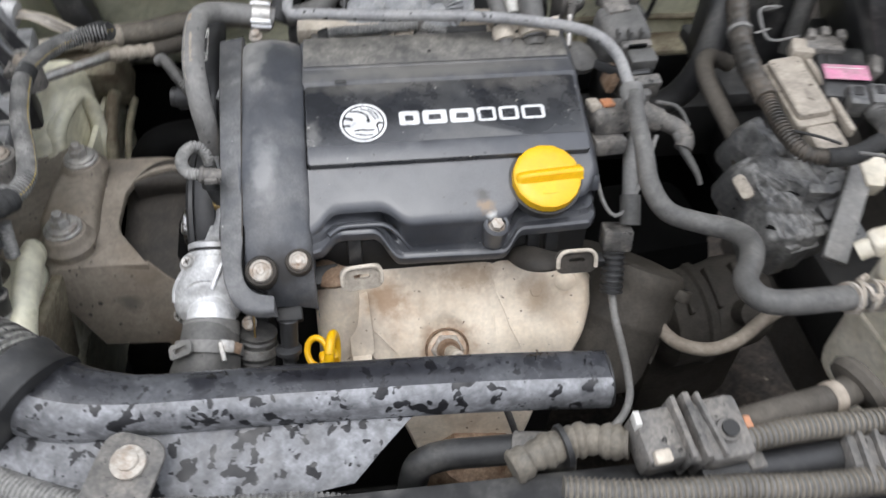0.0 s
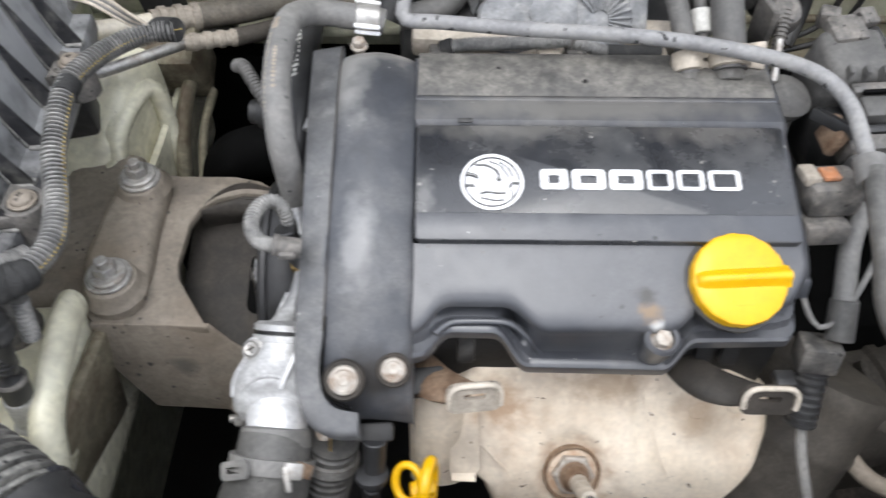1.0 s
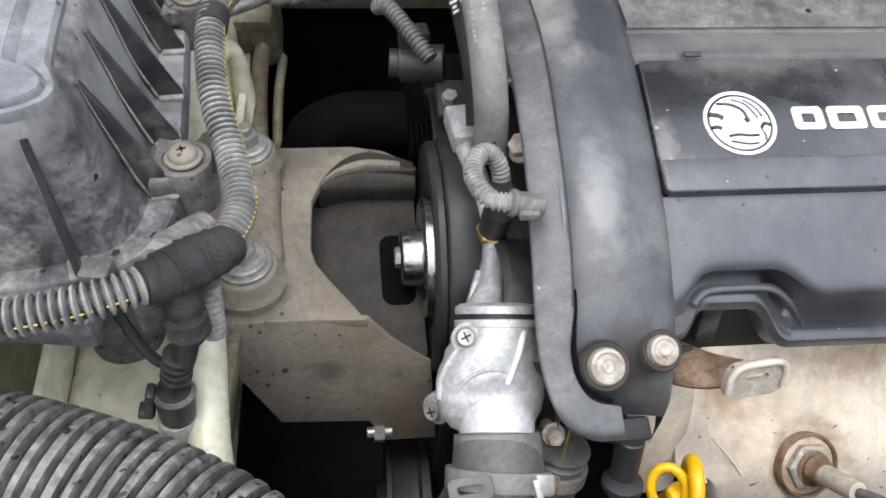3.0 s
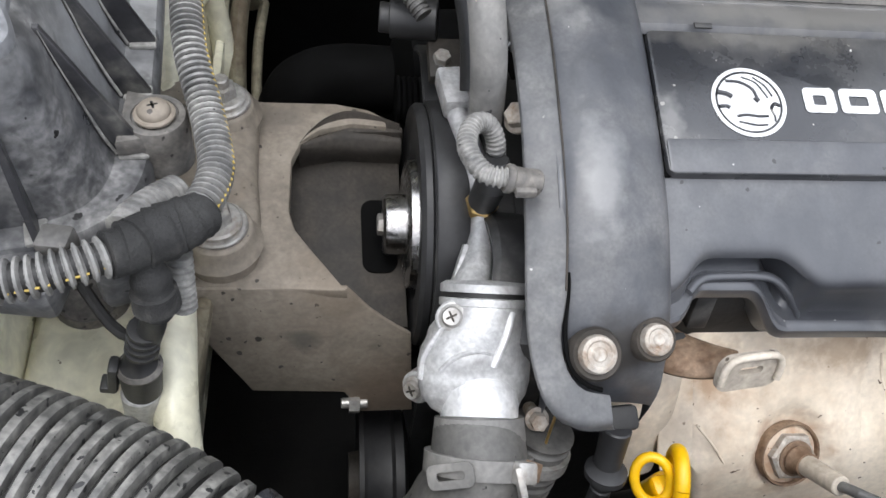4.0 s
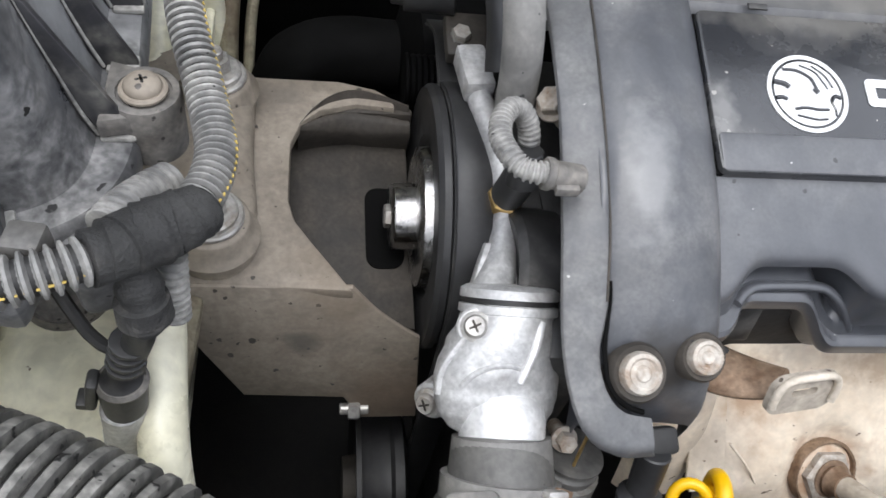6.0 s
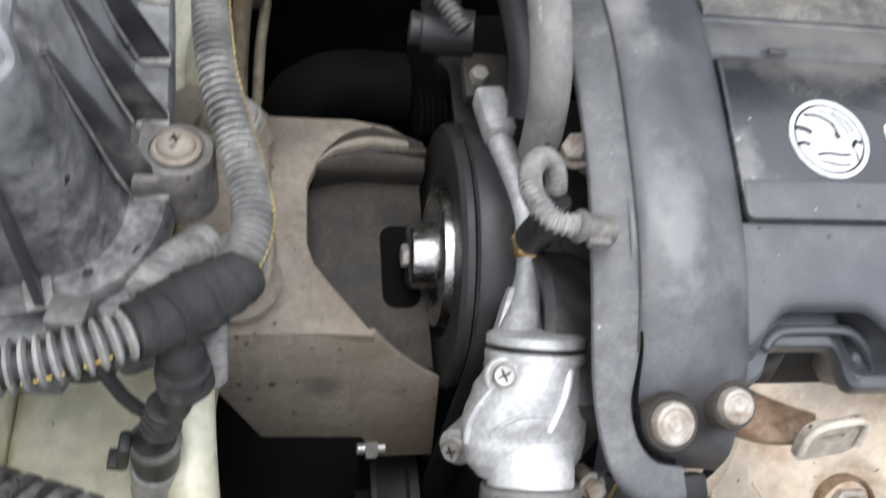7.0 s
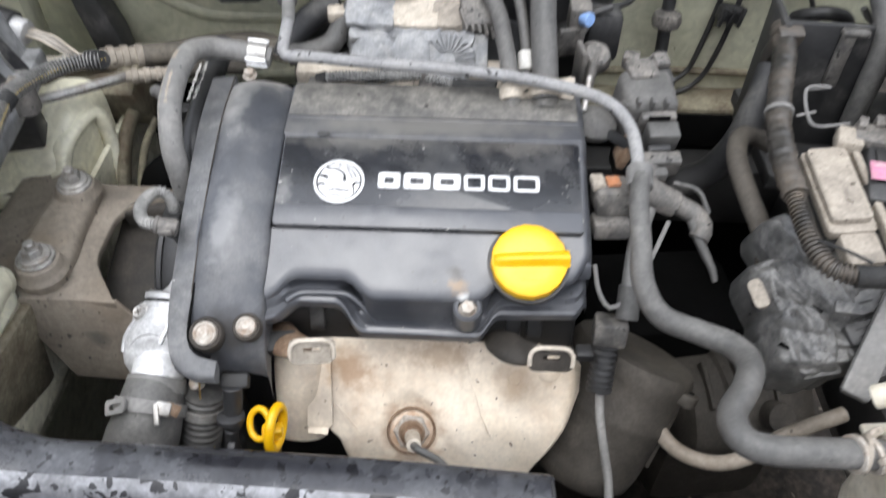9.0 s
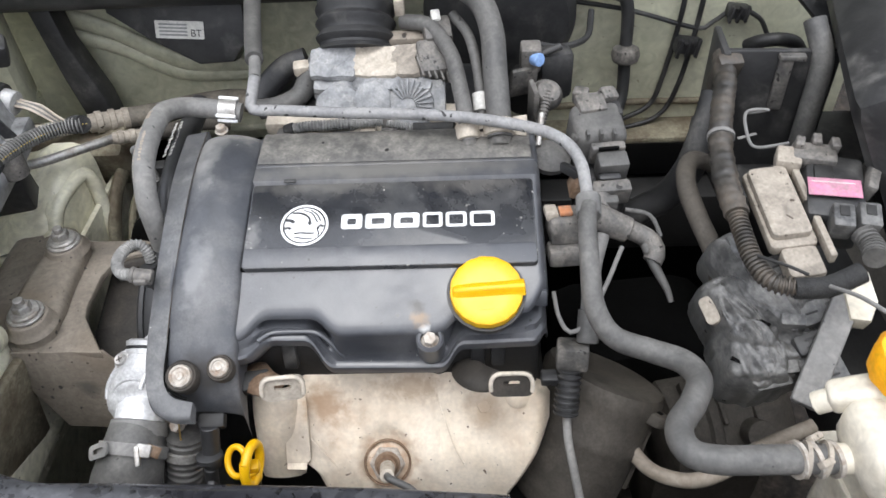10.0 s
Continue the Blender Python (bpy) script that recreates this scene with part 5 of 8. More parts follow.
part("lower_plug", G().rod((-0.2135, 0.6130, 0.911), (-0.2125, 0.6080, 0.892), 0.0082, 0.0090), RUBBER, cc, "black rubber plug end")


# ---- hoses at the rear corner of the engine ----
vh = thing("heater_hose", (-0.23, 0.70, 0.86), "dusty grey rubber hose curving over the engine end", "hose")
over = [(-0.150, 0.790, 0.962), (-0.167, 0.790, 0.966), (-0.198, 0.788, 0.972), (-0.213, 0.776, 0.979), (-0.2205, 0.755, 0.984), (-0.2220, 0.722, 0.982), (-0.2210, 0.691, 0.975), (-0.2190, 0.674, 0.963), (-0.2170, 0.661, 0.947), (-0.2145, 0.655, 0.925), (-0.213, 0.652, 0.900)]
part("hose", G().sweep(over, 0.0104, 22), HOSE_PALE, vh)
way = smooth(over[3:8], 0.0030)
for side, first, last, wide, high, mt in (((-0.62, 0, 0.78), 15, 38, 0.0020, 0.0020, SLAB), ((-0.40, 0, 0.9), 10, 14, 0.0026, 0.0050, TANHOSE), ((-0.05, 0, 1.0), 20, 31, 0.0024, 0.0030, TANHOSE)):
    for k in range(first, min(last, len(way) - 1)):
        d = (way[k + 1] - way[k]).normalized()
        up = (Vector(side) - d * d.dot(Vector(side))).normalized()
        part("print_bar", G().prism(rounded(wide, high - 0.0006 * (k % 3), 0.0003, 1), -0.0006, 0.0002, frame_of(way[k] + up * 0.0104, d, up), 0), mt, vh)
vh2 = thing("vacuum_hose", (-0.22, 0.73, 0.86), "black rubber hose with small worn white print", "hose")
part("hose", G().sweep([(-0.224, 0.87, 0.925), (-0.219, 0.82, 0.931), (-0.216, 0.752, 0.931), (-0.214, 0.703, 0.923), (-0.213, 0.680, 0.90)], 0.0120, 20), BELT, vh2)
for k in range(11):
    for q in (-0.0052, 0.0016):
        part("print_bar", G().box((-0.2250 + q + 0.0003 * k, 0.806 - 0.0058 * k, 0.9402 + 0.3 * (q + 0.0052)), (0.0030 + 0.0012 * (k % 3), 0.0030, 0.0006), (0, -30, 4), 0), WHITE, vh2)
so = thing("solenoid", (-0.262, 0.755, 0.85), "small black solenoid valve on a bracket", "solenoid")
part("coil", G().rod((-0.262, 0.772, 0.882), (-0.230, 0.767, 0.885), 0.014), PLASTIC, so)
part("cap_end", G().rod((-0.270, 0.773, 0.882), (-0.261, 0.772, 0.882), 0.0105), PLASTIC, so)
part("socket", G().box((-0.252, 0.778, 0.899), (0.022, 0.016, 0.018), (0, 0, 8), 0.003), PLASTIC, so)
part("bracket", G().box((-0.222, 0.745, 0.868), (0.030, 0.034, 0.010), (10, 0, 0), 0.002), MOUNT_DARK, so)
part("tailpiece", G().rings([(-0.278, 0.790, 0.918), (-0.270, 0.782, 0.922), (-0.255, 0.760, 0.914), (-0.243, 0.745, 0.905)], 0.0062, 0.0034, 0.001), HOSE, so)
flange_bolt((-0.228, 0.740, 0.878), (0, -0.2, 1), 0.0068, 0.008, 0.0075, STEEL, "pale hexagon bolt on the tensioner bracket")
flange_bolt((-0.199, 0.644, 0.917), (-0.6, -0.2, 0.8), 0.0085, 0.006, 0.010, BOLT, "stained bolt head beside the chain case")
flange_bolt((-0.205, 0.700, 0.935), (-0.7, 0, 0.7), 0.0085, 0.010, 0.010, ALU, "pale spigot on the flange of the cover", 0.012)
flange_bolt((-0.170, 0.772, 0.958), (0, -0.2, 1), 0.006, 0.005, 0.007, BOLT, "pale bolt at the rear corner of the cover")


# ---- air filter box ----
def airbox():
    t = thing("air_filter_box", (-0.52, 0.68, 0.80), "dusty black ribbed plastic air filter box", "air filter")
    # the foot of the wall runs along the engine side and turns round the front corner
    foot = smooth([(-0.426, 0.845, 0), (-0.420, 0.80, 0), (-0.409, 0.70, 0), (-0.402, 0.62, 0), (-0.399, 0.588, 0), (-0.405, 0.566, 0), (-0.420, 0.553, 0), (-0.445, 0.546, 0), (-0.49, 0.541, 0), (-0.58, 0.535, 0)], 0.005)

    def out_at(i):
        d = (foot[min(i + 2, len(foot) - 1)] - foot[max(i - 2, 0)]).normalized()
        return Vector((-d.y, d.x, 0))

    def steep(i):
        return 1 - 0.72 * max(0.0, -out_at(i).y)

    def ring_of(table):
        return [[p + out_at(i) * (o * steep(i) if o < 0 else o) + Vector((0, 0, z)) for o, z in table] for i, p in enumerate(foot)]

    part("flange", G().grid(ring_of([(0.006, 0.900), (0.011, 0.915), (0.0115, 0.926), (0.0095, 0.930), (-0.004, 0.931), (-0.010, 0.931)])), AIRBOX, t)
    part("wall", G().grid(ring_of([(-0.002, 0.925), (-0.0055, 0.9325), (-0.0085, 0.940), (-0.0115, 0.955), (-0.0195, 1.000), (-0.0225, 1.008), (-0.028, 1.0125)])), AIRBOX, t)
    part("lid", G().grid(ring_of([(-0.026, 1.005), (-0.027, 1.0145), (-0.029, 1.0165), (-0.036, 1.017), (-0.038, 1.0155), (-0.041, 1.0155), (-0.044, 1.018), (-0.046, 1.0182)])), AIRLID, t, "dust-grey lid spotted with dark drops")
    rim = [(p + out_at(i) * -0.0455 * steep(i)) for i, p in enumerate(foot)]
    part("lid_top", G().prism([(p.x, p.y) for p in rim] + [(-0.62, 0.541), (-0.62, 0.845)], 1.010, 1.0185, None, 0), AIRLID, t)
    for x, y in ((-0.400, 0.5925), (-0.402, 0.634), (-0.407, 0.676), (-0.412, 0.718), (-0.416, 0.760), (-0.421, 0.802), (-0.428, 0.5495), (-0.470, 0.5425), (-0.515, 0.539)):
        i = min(range(len(foot)), key=lambda k: (foot[k] - Vector((x, y, 0))).length)
        p, o = foot[i], out_at(i)
        m = Matrix((o, Vector((0, 0, 1)), o.cross(Vector((0, 0, 1))))).transposed().to_4x4()
        m.translation = p
        part("rib", G().prism([(0.0105, 0.929), (0.0105, 0.934), (-0.0185 * steep(i), 1.004), (-0.024 * steep(i), 1.004), (-0.014, 0.929)], -0.0016, 0.0016, m, 0.0006), AIRRIB, t)
        crust = G().sweep([m @ Vector((q * steep(i) + 0.0012 * noise.noise(Vector((h * 300, y * 50, 0))), h, 0.0022)) for q, h in ((-0.0035, 0.9325), (-0.0075, 0.944), (-0.0105, 0.957), (-0.0125, 0.968), (-0.0145, 0.980), (-0.017, 0.994), (-0.0185, 1.003))], lambda s, n: 0.0008 * (1.1 - 0.85 * s / n), 10, 0.002)
        part("dust_edge", crust, AIRDUST, t, "dust caked along the rib")
        part("rib_foot", G().box(p + o * 0.004 + Vector((0, 0, 0.9315)), (0.014, 0.010, 0.003), (0, 0, math.degrees(math.atan2(o.y, o.x))), 0.0012), AIRDUST, t)
    for x, y in ((-0.385, 0.606), (-0.400, 0.757)):
        part("lug", G().lathe([(0.0145, -0.030), (0.0150, -0.002), (0.0142, 0), (0.0112, 0.0002), (0.0108, -0.001)], (x, y, 0.945), (0, 0, 1), 30), GREYPLASTIC, t)
        part("lug_web", G().prism([(-0.016, -0.017), (0.002, -0.013), (0.002, 0.013), (-0.016, 0.019)], -0.010, 0.0, pose(x, y, 0.9435), 0.0015), GREYPLASTIC, t)
    part("front_shelf", G().box((-0.452, 0.532, 0.917), (0.070, 0.026, 0.022), (0, 0, -8), 0.005), AIRBOX, t)
    part("corner_foot", G().box((-0.404, 0.553, 0.908), (0.020, 0.046, 0.032), (0, 0, 22), 0.005), AIRBOX, t)
    part("corner_clip", G().box((-0.420, 0.533, 0.928), (0.010, 0.008, 0.006), (0, 0, -8), 0.001), GREYPLASTIC, t)
    part("catch", G().box((-0.408, 0.520, 0.957), (0.013, 0.012, 0.012), (0, 0, -8), 0.002), GREYPLASTIC, t, "small grey catch")
    for x, y in ((-0.385, 0.606), (-0.400, 0.757)):
        b = thing("airbox_screw", (x, y, 0.94), "rusty cross-headed screw in a plastic lug", "screw", "airbox screws")
        part("washer", G().lathe([(0.0098, 0), (0.0098, 0.0012), (0.0088, 0.002)], (x, y, 0.9452), (0, 0, 1), 28), MOUNT, b)
        h = part("head", G().lathe([(0.0078, 0), (0.0078, 0.0012), (0.0066, 0.0032), (0.0035, 0.0044), (0.001, 0.0046)], (x, y, 0.9470), (0, 0, 1), 24), MOUNT, b)
        for turn in (20, 110):
            part("recess", G().prism(rounded(0.0050, 0.0012, 0.0005, 3), 0.0, 0.0012, pose(x, y, 0.9504, 0, 0, turn), 0), DARK, h)


airbox()


# ---- wiring looms at the side ----
def stitches(run, off, lean, parent):
    """Tracer thread: short stitches that lie over the ridges of a conduit."""
    pts = smooth(run, 0.0035)
    g = G()
    for a, b in zip(pts, pts[1:]):
        d = b - a
        g.rod(a + Vector(off) + d * 0.1, a + Vector(off) + d * 0.72 + Vector((0.0004, 0.0004, 0)), 0.0005, None, 6, 0.0001)
    part("thread", g, YELLOWTHREAD, parent, "thin yellow tracer thread")


lm = thing("wiring_loom", (-0.36, 0.60, 0.90), "thick dusty corrugated wiring loom with yellow tracer thread", "wiring loom")
run = [(-0.318, 0.777, 0.962), (-0.338, 0.770, 0.963), (-0.355, 0.754, 0.965), (-0.368, 0.728, 0.968), (-0.3755, 0.695, 0.969), (-0.3715, 0.645, 0.959), (-0.360, 0.603, 0.948), (-0.3535, 0.572, 0.946), (-0.357, 0.548, 0.948), (-0.366, 0.533, 0.951)]
part("conduit", G().rings(run, 0.0084, 0.0035, 0.0034, 20), LOOM, lm)
# Dark cores put groove shade and dirt into the conduit's colour.
part("core", G().sweep(run, 0.0064, 18), DARK, lm, "dark core standing for shade and dirt in the grooves")
stitches(run, (0.0078, -0.001, 0.0020), (0.0, 0.0, 0.0), lm)
part("tape_wrap", G().sweep([(-0.3550, 0.5440, 0.9485), (-0.3585, 0.5385, 0.950), (-0.3640, 0.533, 0.951), (-0.3715, 0.528, 0.952), (-0.3800, 0.522, 0.953), (-0.3870, 0.517, 0.954)],
                            lambda s, n: 0.0082 + 0.0007 * math.sin(s * 700) + 0.0026 * math.sin(math.pi * min(1, s / n)) + 0.0007 * math.sin(s * 333), 24, 0.0015), TAPE, lm, "black cloth tape wrapping")
rng = random.Random(3)
for k in range(7):
    # loose turns and frayed ends of the tape
    u = k / 6
    c = Vector((-0.359, 0.539, 0.950)).lerp(Vector((-0.386, 0.518, 0.954)), u)
    r = 0.0084 + 0.0026 * math.sin(math.pi * (0.15 + 0.75 * u))
    part("tape_turn", G().lathe([(r - 0.001, -0.0045), (r + 0.0006, -0.0042), (r + 0.0010, 0.0040), (r - 0.001, 0.0046)], c, (-0.031 + rng.uniform(-0.012, 0.012), -0.025 + rng.uniform(-0.012, 0.012), 0.005 + rng.uniform(-0.01, 0.01)), 26), TAPE, lm)
run2 = [(-0.384, 0.519, 0.954), (-0.393, 0.513, 0.956), (-0.406, 0.507, 0.957), (-0.420, 0.503, 0.957), (-0.450, 0.498, 0.957), (-0.50, 0.498, 0.955)]
part("conduit", G().rings(run2, 0.0088, 0.0042, 0.0022, 20), LOOM, lm)
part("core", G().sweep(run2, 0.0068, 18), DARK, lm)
stitches(run2, (0.0, -0.0080, 0.0020), (0.0, 0.0, 0.0), lm)
part("band", G().sweep([(-0.3745, 0.702, 0.969), (-0.3750, 0.688, 0.968)], 0.0090, 20), TAPE, lm)
part("branch", G().rings([(-0.372, 0.566, 0.935), (-0.378, 0.556, 0.940), (-0.384, 0.545, 0.944), (-0.388, 0.535, 0.946)], 0.0085, 0.0036, 0.0012), LOOM, lm)
part("branch_tape", G().sweep([(-0.378, 0.522, 0.947), (-0.376, 0.517, 0.937), (-0.375, 0.5135, 0.928), (-0.3765, 0.5125, 0.919)], lambda s, n: 0.0068 + 0.0016 * math.sin(s * 95) + 0.0006 * math.sin(s * 700), 20, 0.002), TAPE, lm)
part("tape_turn", G().lathe([(0.0070, -0.006), (0.0098, -0.005), (0.0102, 0.004), (0.0074, 0.006)], (-0.3755, 0.5135, 0.927), (0.05, -0.25, -1), 24), TAPE, lm)
part("branch", G().rings([(-0.368, 0.535, 0.930), (-0.3685, 0.530, 0.915), (-0.369, 0.526, 0.900)], 0.006, 0.0034, 0.0014), LOOM, lm)
part("hanging_wire", G().sweep([(-0.418, 0.540, 0.905), (-0.410, 0.530, 0.898), (-0.403, 0.523, 0.890), (-0.395, 0.518, 0.887), (-0.388, 0.515, 0.892)], 0.0028, 8), DARK, lm)
sc = thing("pressure_sensor", (-0.403, 0.523, 0.79), "black sensor connector on an alloy stub", "sensor")
part("latch_body", G().box((-0.3880, 0.5150, 0.884), (0.012, 0.011, 0.014), (10, 14, 12), 0.002), PLASTIC, sc)
part("wire_sleeve", G().sweep([(-0.3765, 0.5125, 0.922), (-0.3800, 0.5130, 0.908), (-0.3860, 0.5145, 0.890)], 0.0060, 14), PLASTIC, sc)
for k in range(4):
    part("ridge", G().lathe([(0.0062, -0.0014), (0.0078, -0.001), (0.0078, 0.001), (0.0062, 0.0014)], (-0.3850 - 0.0016 * k, 0.5140, 0.9005 - 0.0058 * k), (-0.25, -0.05, -1), 16), PLASTIC, sc)
part("cup", G().lathe([(0.0094, -0.022), (0.0102, -0.010), (0.0104, -0.002), (0.0088, 0.0), (0.0060, 0.004), (0.0050, 0.012)], (-0.3940, 0.5145, 0.868), (0.08, 0.1, 1), 30), PLASTIC, sc)
part("rim", G().lathe([(0.0104, -0.002), (0.0110, 0.0), (0.0096, 0.002)], (-0.3940, 0.5145, 0.866), (0.08, 0.1, 1), 30), GREYPLASTIC, sc)
part("side_clip", G().box((-0.4070, 0.5130, 0.860), (0.005, 0.010, 0.024), (0, 12, 0), 0.002), PLASTIC, sc)
part("side_clip_foot", G().box((-0.4110, 0.5130, 0.851), (0.008, 0.009, 0.005), (0, 12, 0), 0.0012), PLASTIC, sc)
part("stub", G().rod((-0.4020, 0.5080, 0.79), (-0.3970, 0.5120, 0.846), 0.0098), ALU, sc)
part("stub_nut", G().hexa((-0.4005, 0.5095, 0.806), (0.1, 0.1, 1), 0.0125, 0.010), ALU, sc)


# ---- corrugated intake hose and front duct ----
ih = thing("intake_hose", (-0.42, 0.47, 0.84), "large dusty corrugated black air intake hose", "air hose")
part("bellows", G().sweep([(-0.64, 0.490, 0.895), (-0.56, 0.482, 0.893), (-0.49, 0.467, 0.890), (-0.44, 0.453, 0.887), (-0.40, 0.438, 0.883), (-0.368, 0.421, 0.880), (-0.345, 0.404, 0.876)],
                          lambda s, n: 0.0410 - 0.0075 * max(0.0, min(1.0, -0.20 - 1.40 * math.cos(2 * math.pi * s / 0.0070))), 40, 0.0009), BELLOWS, ih)
# Dark core darkens the bellows' grooves with painted shade.
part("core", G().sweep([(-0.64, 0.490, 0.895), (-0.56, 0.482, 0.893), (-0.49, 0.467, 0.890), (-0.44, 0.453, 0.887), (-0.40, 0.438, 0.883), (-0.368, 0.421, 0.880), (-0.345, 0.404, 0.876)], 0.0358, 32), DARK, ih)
part("cuff", G().sweep([(-0.348, 0.407, 0.877), (-0.338, 0.400, 0.875), (-0.330, 0.394, 0.872)], lambda s, n: 0.0415 + 0.002 * math.cos(2 * math.pi * s / n), 40, 0.003), RUBBER, ih)


def duct():
    t = thing("intake_duct", (-0.08, 0.38, 0.80), "black plastic air duct spotted with dust and water marks", "air duct")
    path = smooth([(-0.345, 0.415, 0.872), (-0.322, 0.401, 0.867), (-0.298, 0.394, 0.864), (-0.272, 0.391, 0.863), (-0.235, 0.389, 0.863), (-0.14, 0.387, 0.863), (0.0, 0.382, 0.863), (0.113, 0.375, 0.862)], 0.006)
    rows = []
    n = len(path)
    for i, p in enumerate(path):
        k = i / (n - 1)
        wy = 0.036 - 0.0135 * min(1, k / 0.2)
        hz = 0.034 - 0.0145 * min(1, k / 0.2)
        tan = (path[min(i + 1, n - 1)] - path[max(i - 1, 0)]).normalized()
        side = Vector((-tan.y, tan.x, 0)).normalized()
        row = []
        for j in range(32):
            a = 2 * math.pi * j / 32
            c, s = math.cos(a), math.sin(a)
            row.append(p + side * math.copysign(abs(c) ** 0.75, c) * wy + Vector((0, 0, math.copysign(abs(s) ** 0.75, s) * hz)))
        rows.append(row)
    inner = [rows[-1][j].lerp(path[-1], 0.08) for j in range(32)]
    deep = [p + Vector((-0.05, 0.003, 0)) for p in inner]
    full = rows + [inner, deep]
    part("tube", G().grid([[q[j % 32] for j in range(20, 43)] for q in full]), DUCT, t)
    part("tube_front", G().grid([q[10:21] for q in full]), DUCT_DUSTY, t, "dust-grey front with black spots")
    part("tube_end", G().add(deep, [tuple(range(32))]), DARK, t)
    # sloping skirt below the seam
    top = [(-0.33, 0.385, 0.862), (-0.30, 0.374, 0.858), (-0.25, 0.374, 0.855), (-0.16, 0.3705, 0.854), (-0.045, 0.3645, 0.853)]
    bot = [(-0.40, 0.350, 0.83), (-0.36, 0.328, 0.825), (-0.28, 0.316, 0.822), (-0.18, 0.316, 0.824), (-0.095, 0.324, 0.828)]
    a, b = smooth(top, 0.01), smooth(bot, 0.01)
    rows = []
    for k in range(41):
        p, q = a[round(k * (len(a) - 1) / 40)], b[round(k * (len(b) - 1) / 40)]
        rows.append([p + Vector((0, 0.004, -0.003)), p, p.lerp(q, 0.5) + Vector((0, 0, 0.002)), q, q + Vector((0, 0.003, -0.004)), p + Vector((0, 0.006, -0.008))])
    part("skirt", G().grid(rows, close_u=True, caps=True), DUCT_DUSTY, t, "dust-grey skirt with black spots")
    part("seam", G().sweep([(p[0], p[1] - 0.0005, p[2] + 0.0005) for p in top], 0.0018, 8), DUCT, t)
    part("end_ring", G().sweep([rows_p for rows_p in [Vector((0.1125, 0.375 + 0.0227 * math.cos(x), 0.862 + 0.0197 * math.sin(x))) for x in (2 * math.pi * k / 24 for k in range(25))]], 0.0014, 8, 0.004, False), PLASTIC, t)
    tab = thing("duct_bolt", (-0.256, 0.335, 0.85), "round pale bolt washer on a grey metal tab", "bolt")
    part("tab", G().prism(rounded(0.050, 0.075, 0.015, 5), -0.004, 0, pose(-0.262, 0.325, 0.862, 12, 0, -20), 0.0015), GREYPLASTIC, tab)
    part("washer", G().lathe([(0.0128, 0), (0.0128, 0.003), (0.0115, 0.004)], (-0.2555, 0.339, 0.866), (0, -0.2, 1), 32), BOLT, tab)
    part("head", G().lathe([(0.008, 0), (0.008, 0.002), (0.006, 0.003)], (-0.2555, 0.339, 0.870), (0, -0.2, 1), 24), BOLT, tab)


duct()


# ---- inlet side behind the engine ----
im = thing("inlet_manifold", (0.0, 0.83, 0.80), "beige and black plastic inlet manifold with fuel rail", "inlet manifold")
part("rail_cover", G().box((-0.082, 0.801, 0.940), (0.092, 0.028, 0.022), (10, 0, -3), 0.004), CREAMPLASTIC, im, "dusty beige plastic")
part("rail_cover", G().box((0.035, 0.806, 0.940), (0.115, 0.024, 0.020), (10, 0, -3), 0.004), CREAMPLASTIC, im)
part("rail", G().box((-0.020, 0.788, 0.9345), (0.190, 0.012, 0.007), (14, 0, -1), 0.002), SLAB, im, "pale dusty fuel rail")
for x in (-0.074, 0.006, 0.082):
    part("injector", G().rod((x, 0.784, 0.932), (x, 0.774, 0.912), 0.0120), PLASTIC, im)
    part("injector", G().rod((x, 0.774, 0.915), (x, 0.762, 0.88), 0.008), PLASTIC, im)
for x, mt in ((-0.105, GREYPLASTIC), (-0.016, CREAMPLASTIC), (0.006, GREYPLASTIC), (0.072, CREAMPLASTIC)):
    q = part("rail_plug", G().box((x, 0.778, 0.936), (0.017, 0.018, 0.020), (-12, 0, 3), 0.0025), mt, im)
    part("plug_rib", G().box((x, 0.7715, 0.941), (0.020, 0.006, 0.006), (-12, 0, 3), 0.0012), mt, q)
part("rail_post", G().box((0.003, 0.782, 0.950), (0.009, 0.008, 0.022), (-10, 0, 0), 0.002), GREYPLASTIC, im)
part("rail_conduit", G().rings([(-0.097, 0.779, 0.947), (-0.075, 0.779, 0.950), (-0.050, 0.779, 0.9505), (-0.016, 0.779, 0.953), (0.000, 0.781, 0.953)], 0.0062, 0.0032, 0.0012), LOOM, im, "dusty ribbed conduit")
part("rail_conduit", G().rings([(0.004, 0.781, 0.951), (0.018, 0.779, 0.947), (0.034, 0.778, 0.943)], 0.0056, 0.0032, 0.0012), LOOM, im, "dusty ribbed conduit")
part("conduit_end", G().rod((-0.104, 0.779, 0.944), (-0.094, 0.779, 0.948), 0.0070), TAPE, im)
part("conduit_end", G().sweep([(0.032, 0.778, 0.943), (0.050, 0.776, 0.944), (0.075, 0.772, 0.947)], 0.0070), TAPE, im)
part("plenum", G().box((-0.01, 0.87, 0.90), (0.26, 0.13, 0.09), (0, 0, -3), 0.03, 3), PLASTIC, im)
part("runner_cover", G().box((-0.02, 0.835, 0.915), (0.22, 0.05, 0.05), (20, 0, -3), 0.012), PLASTIC, im)


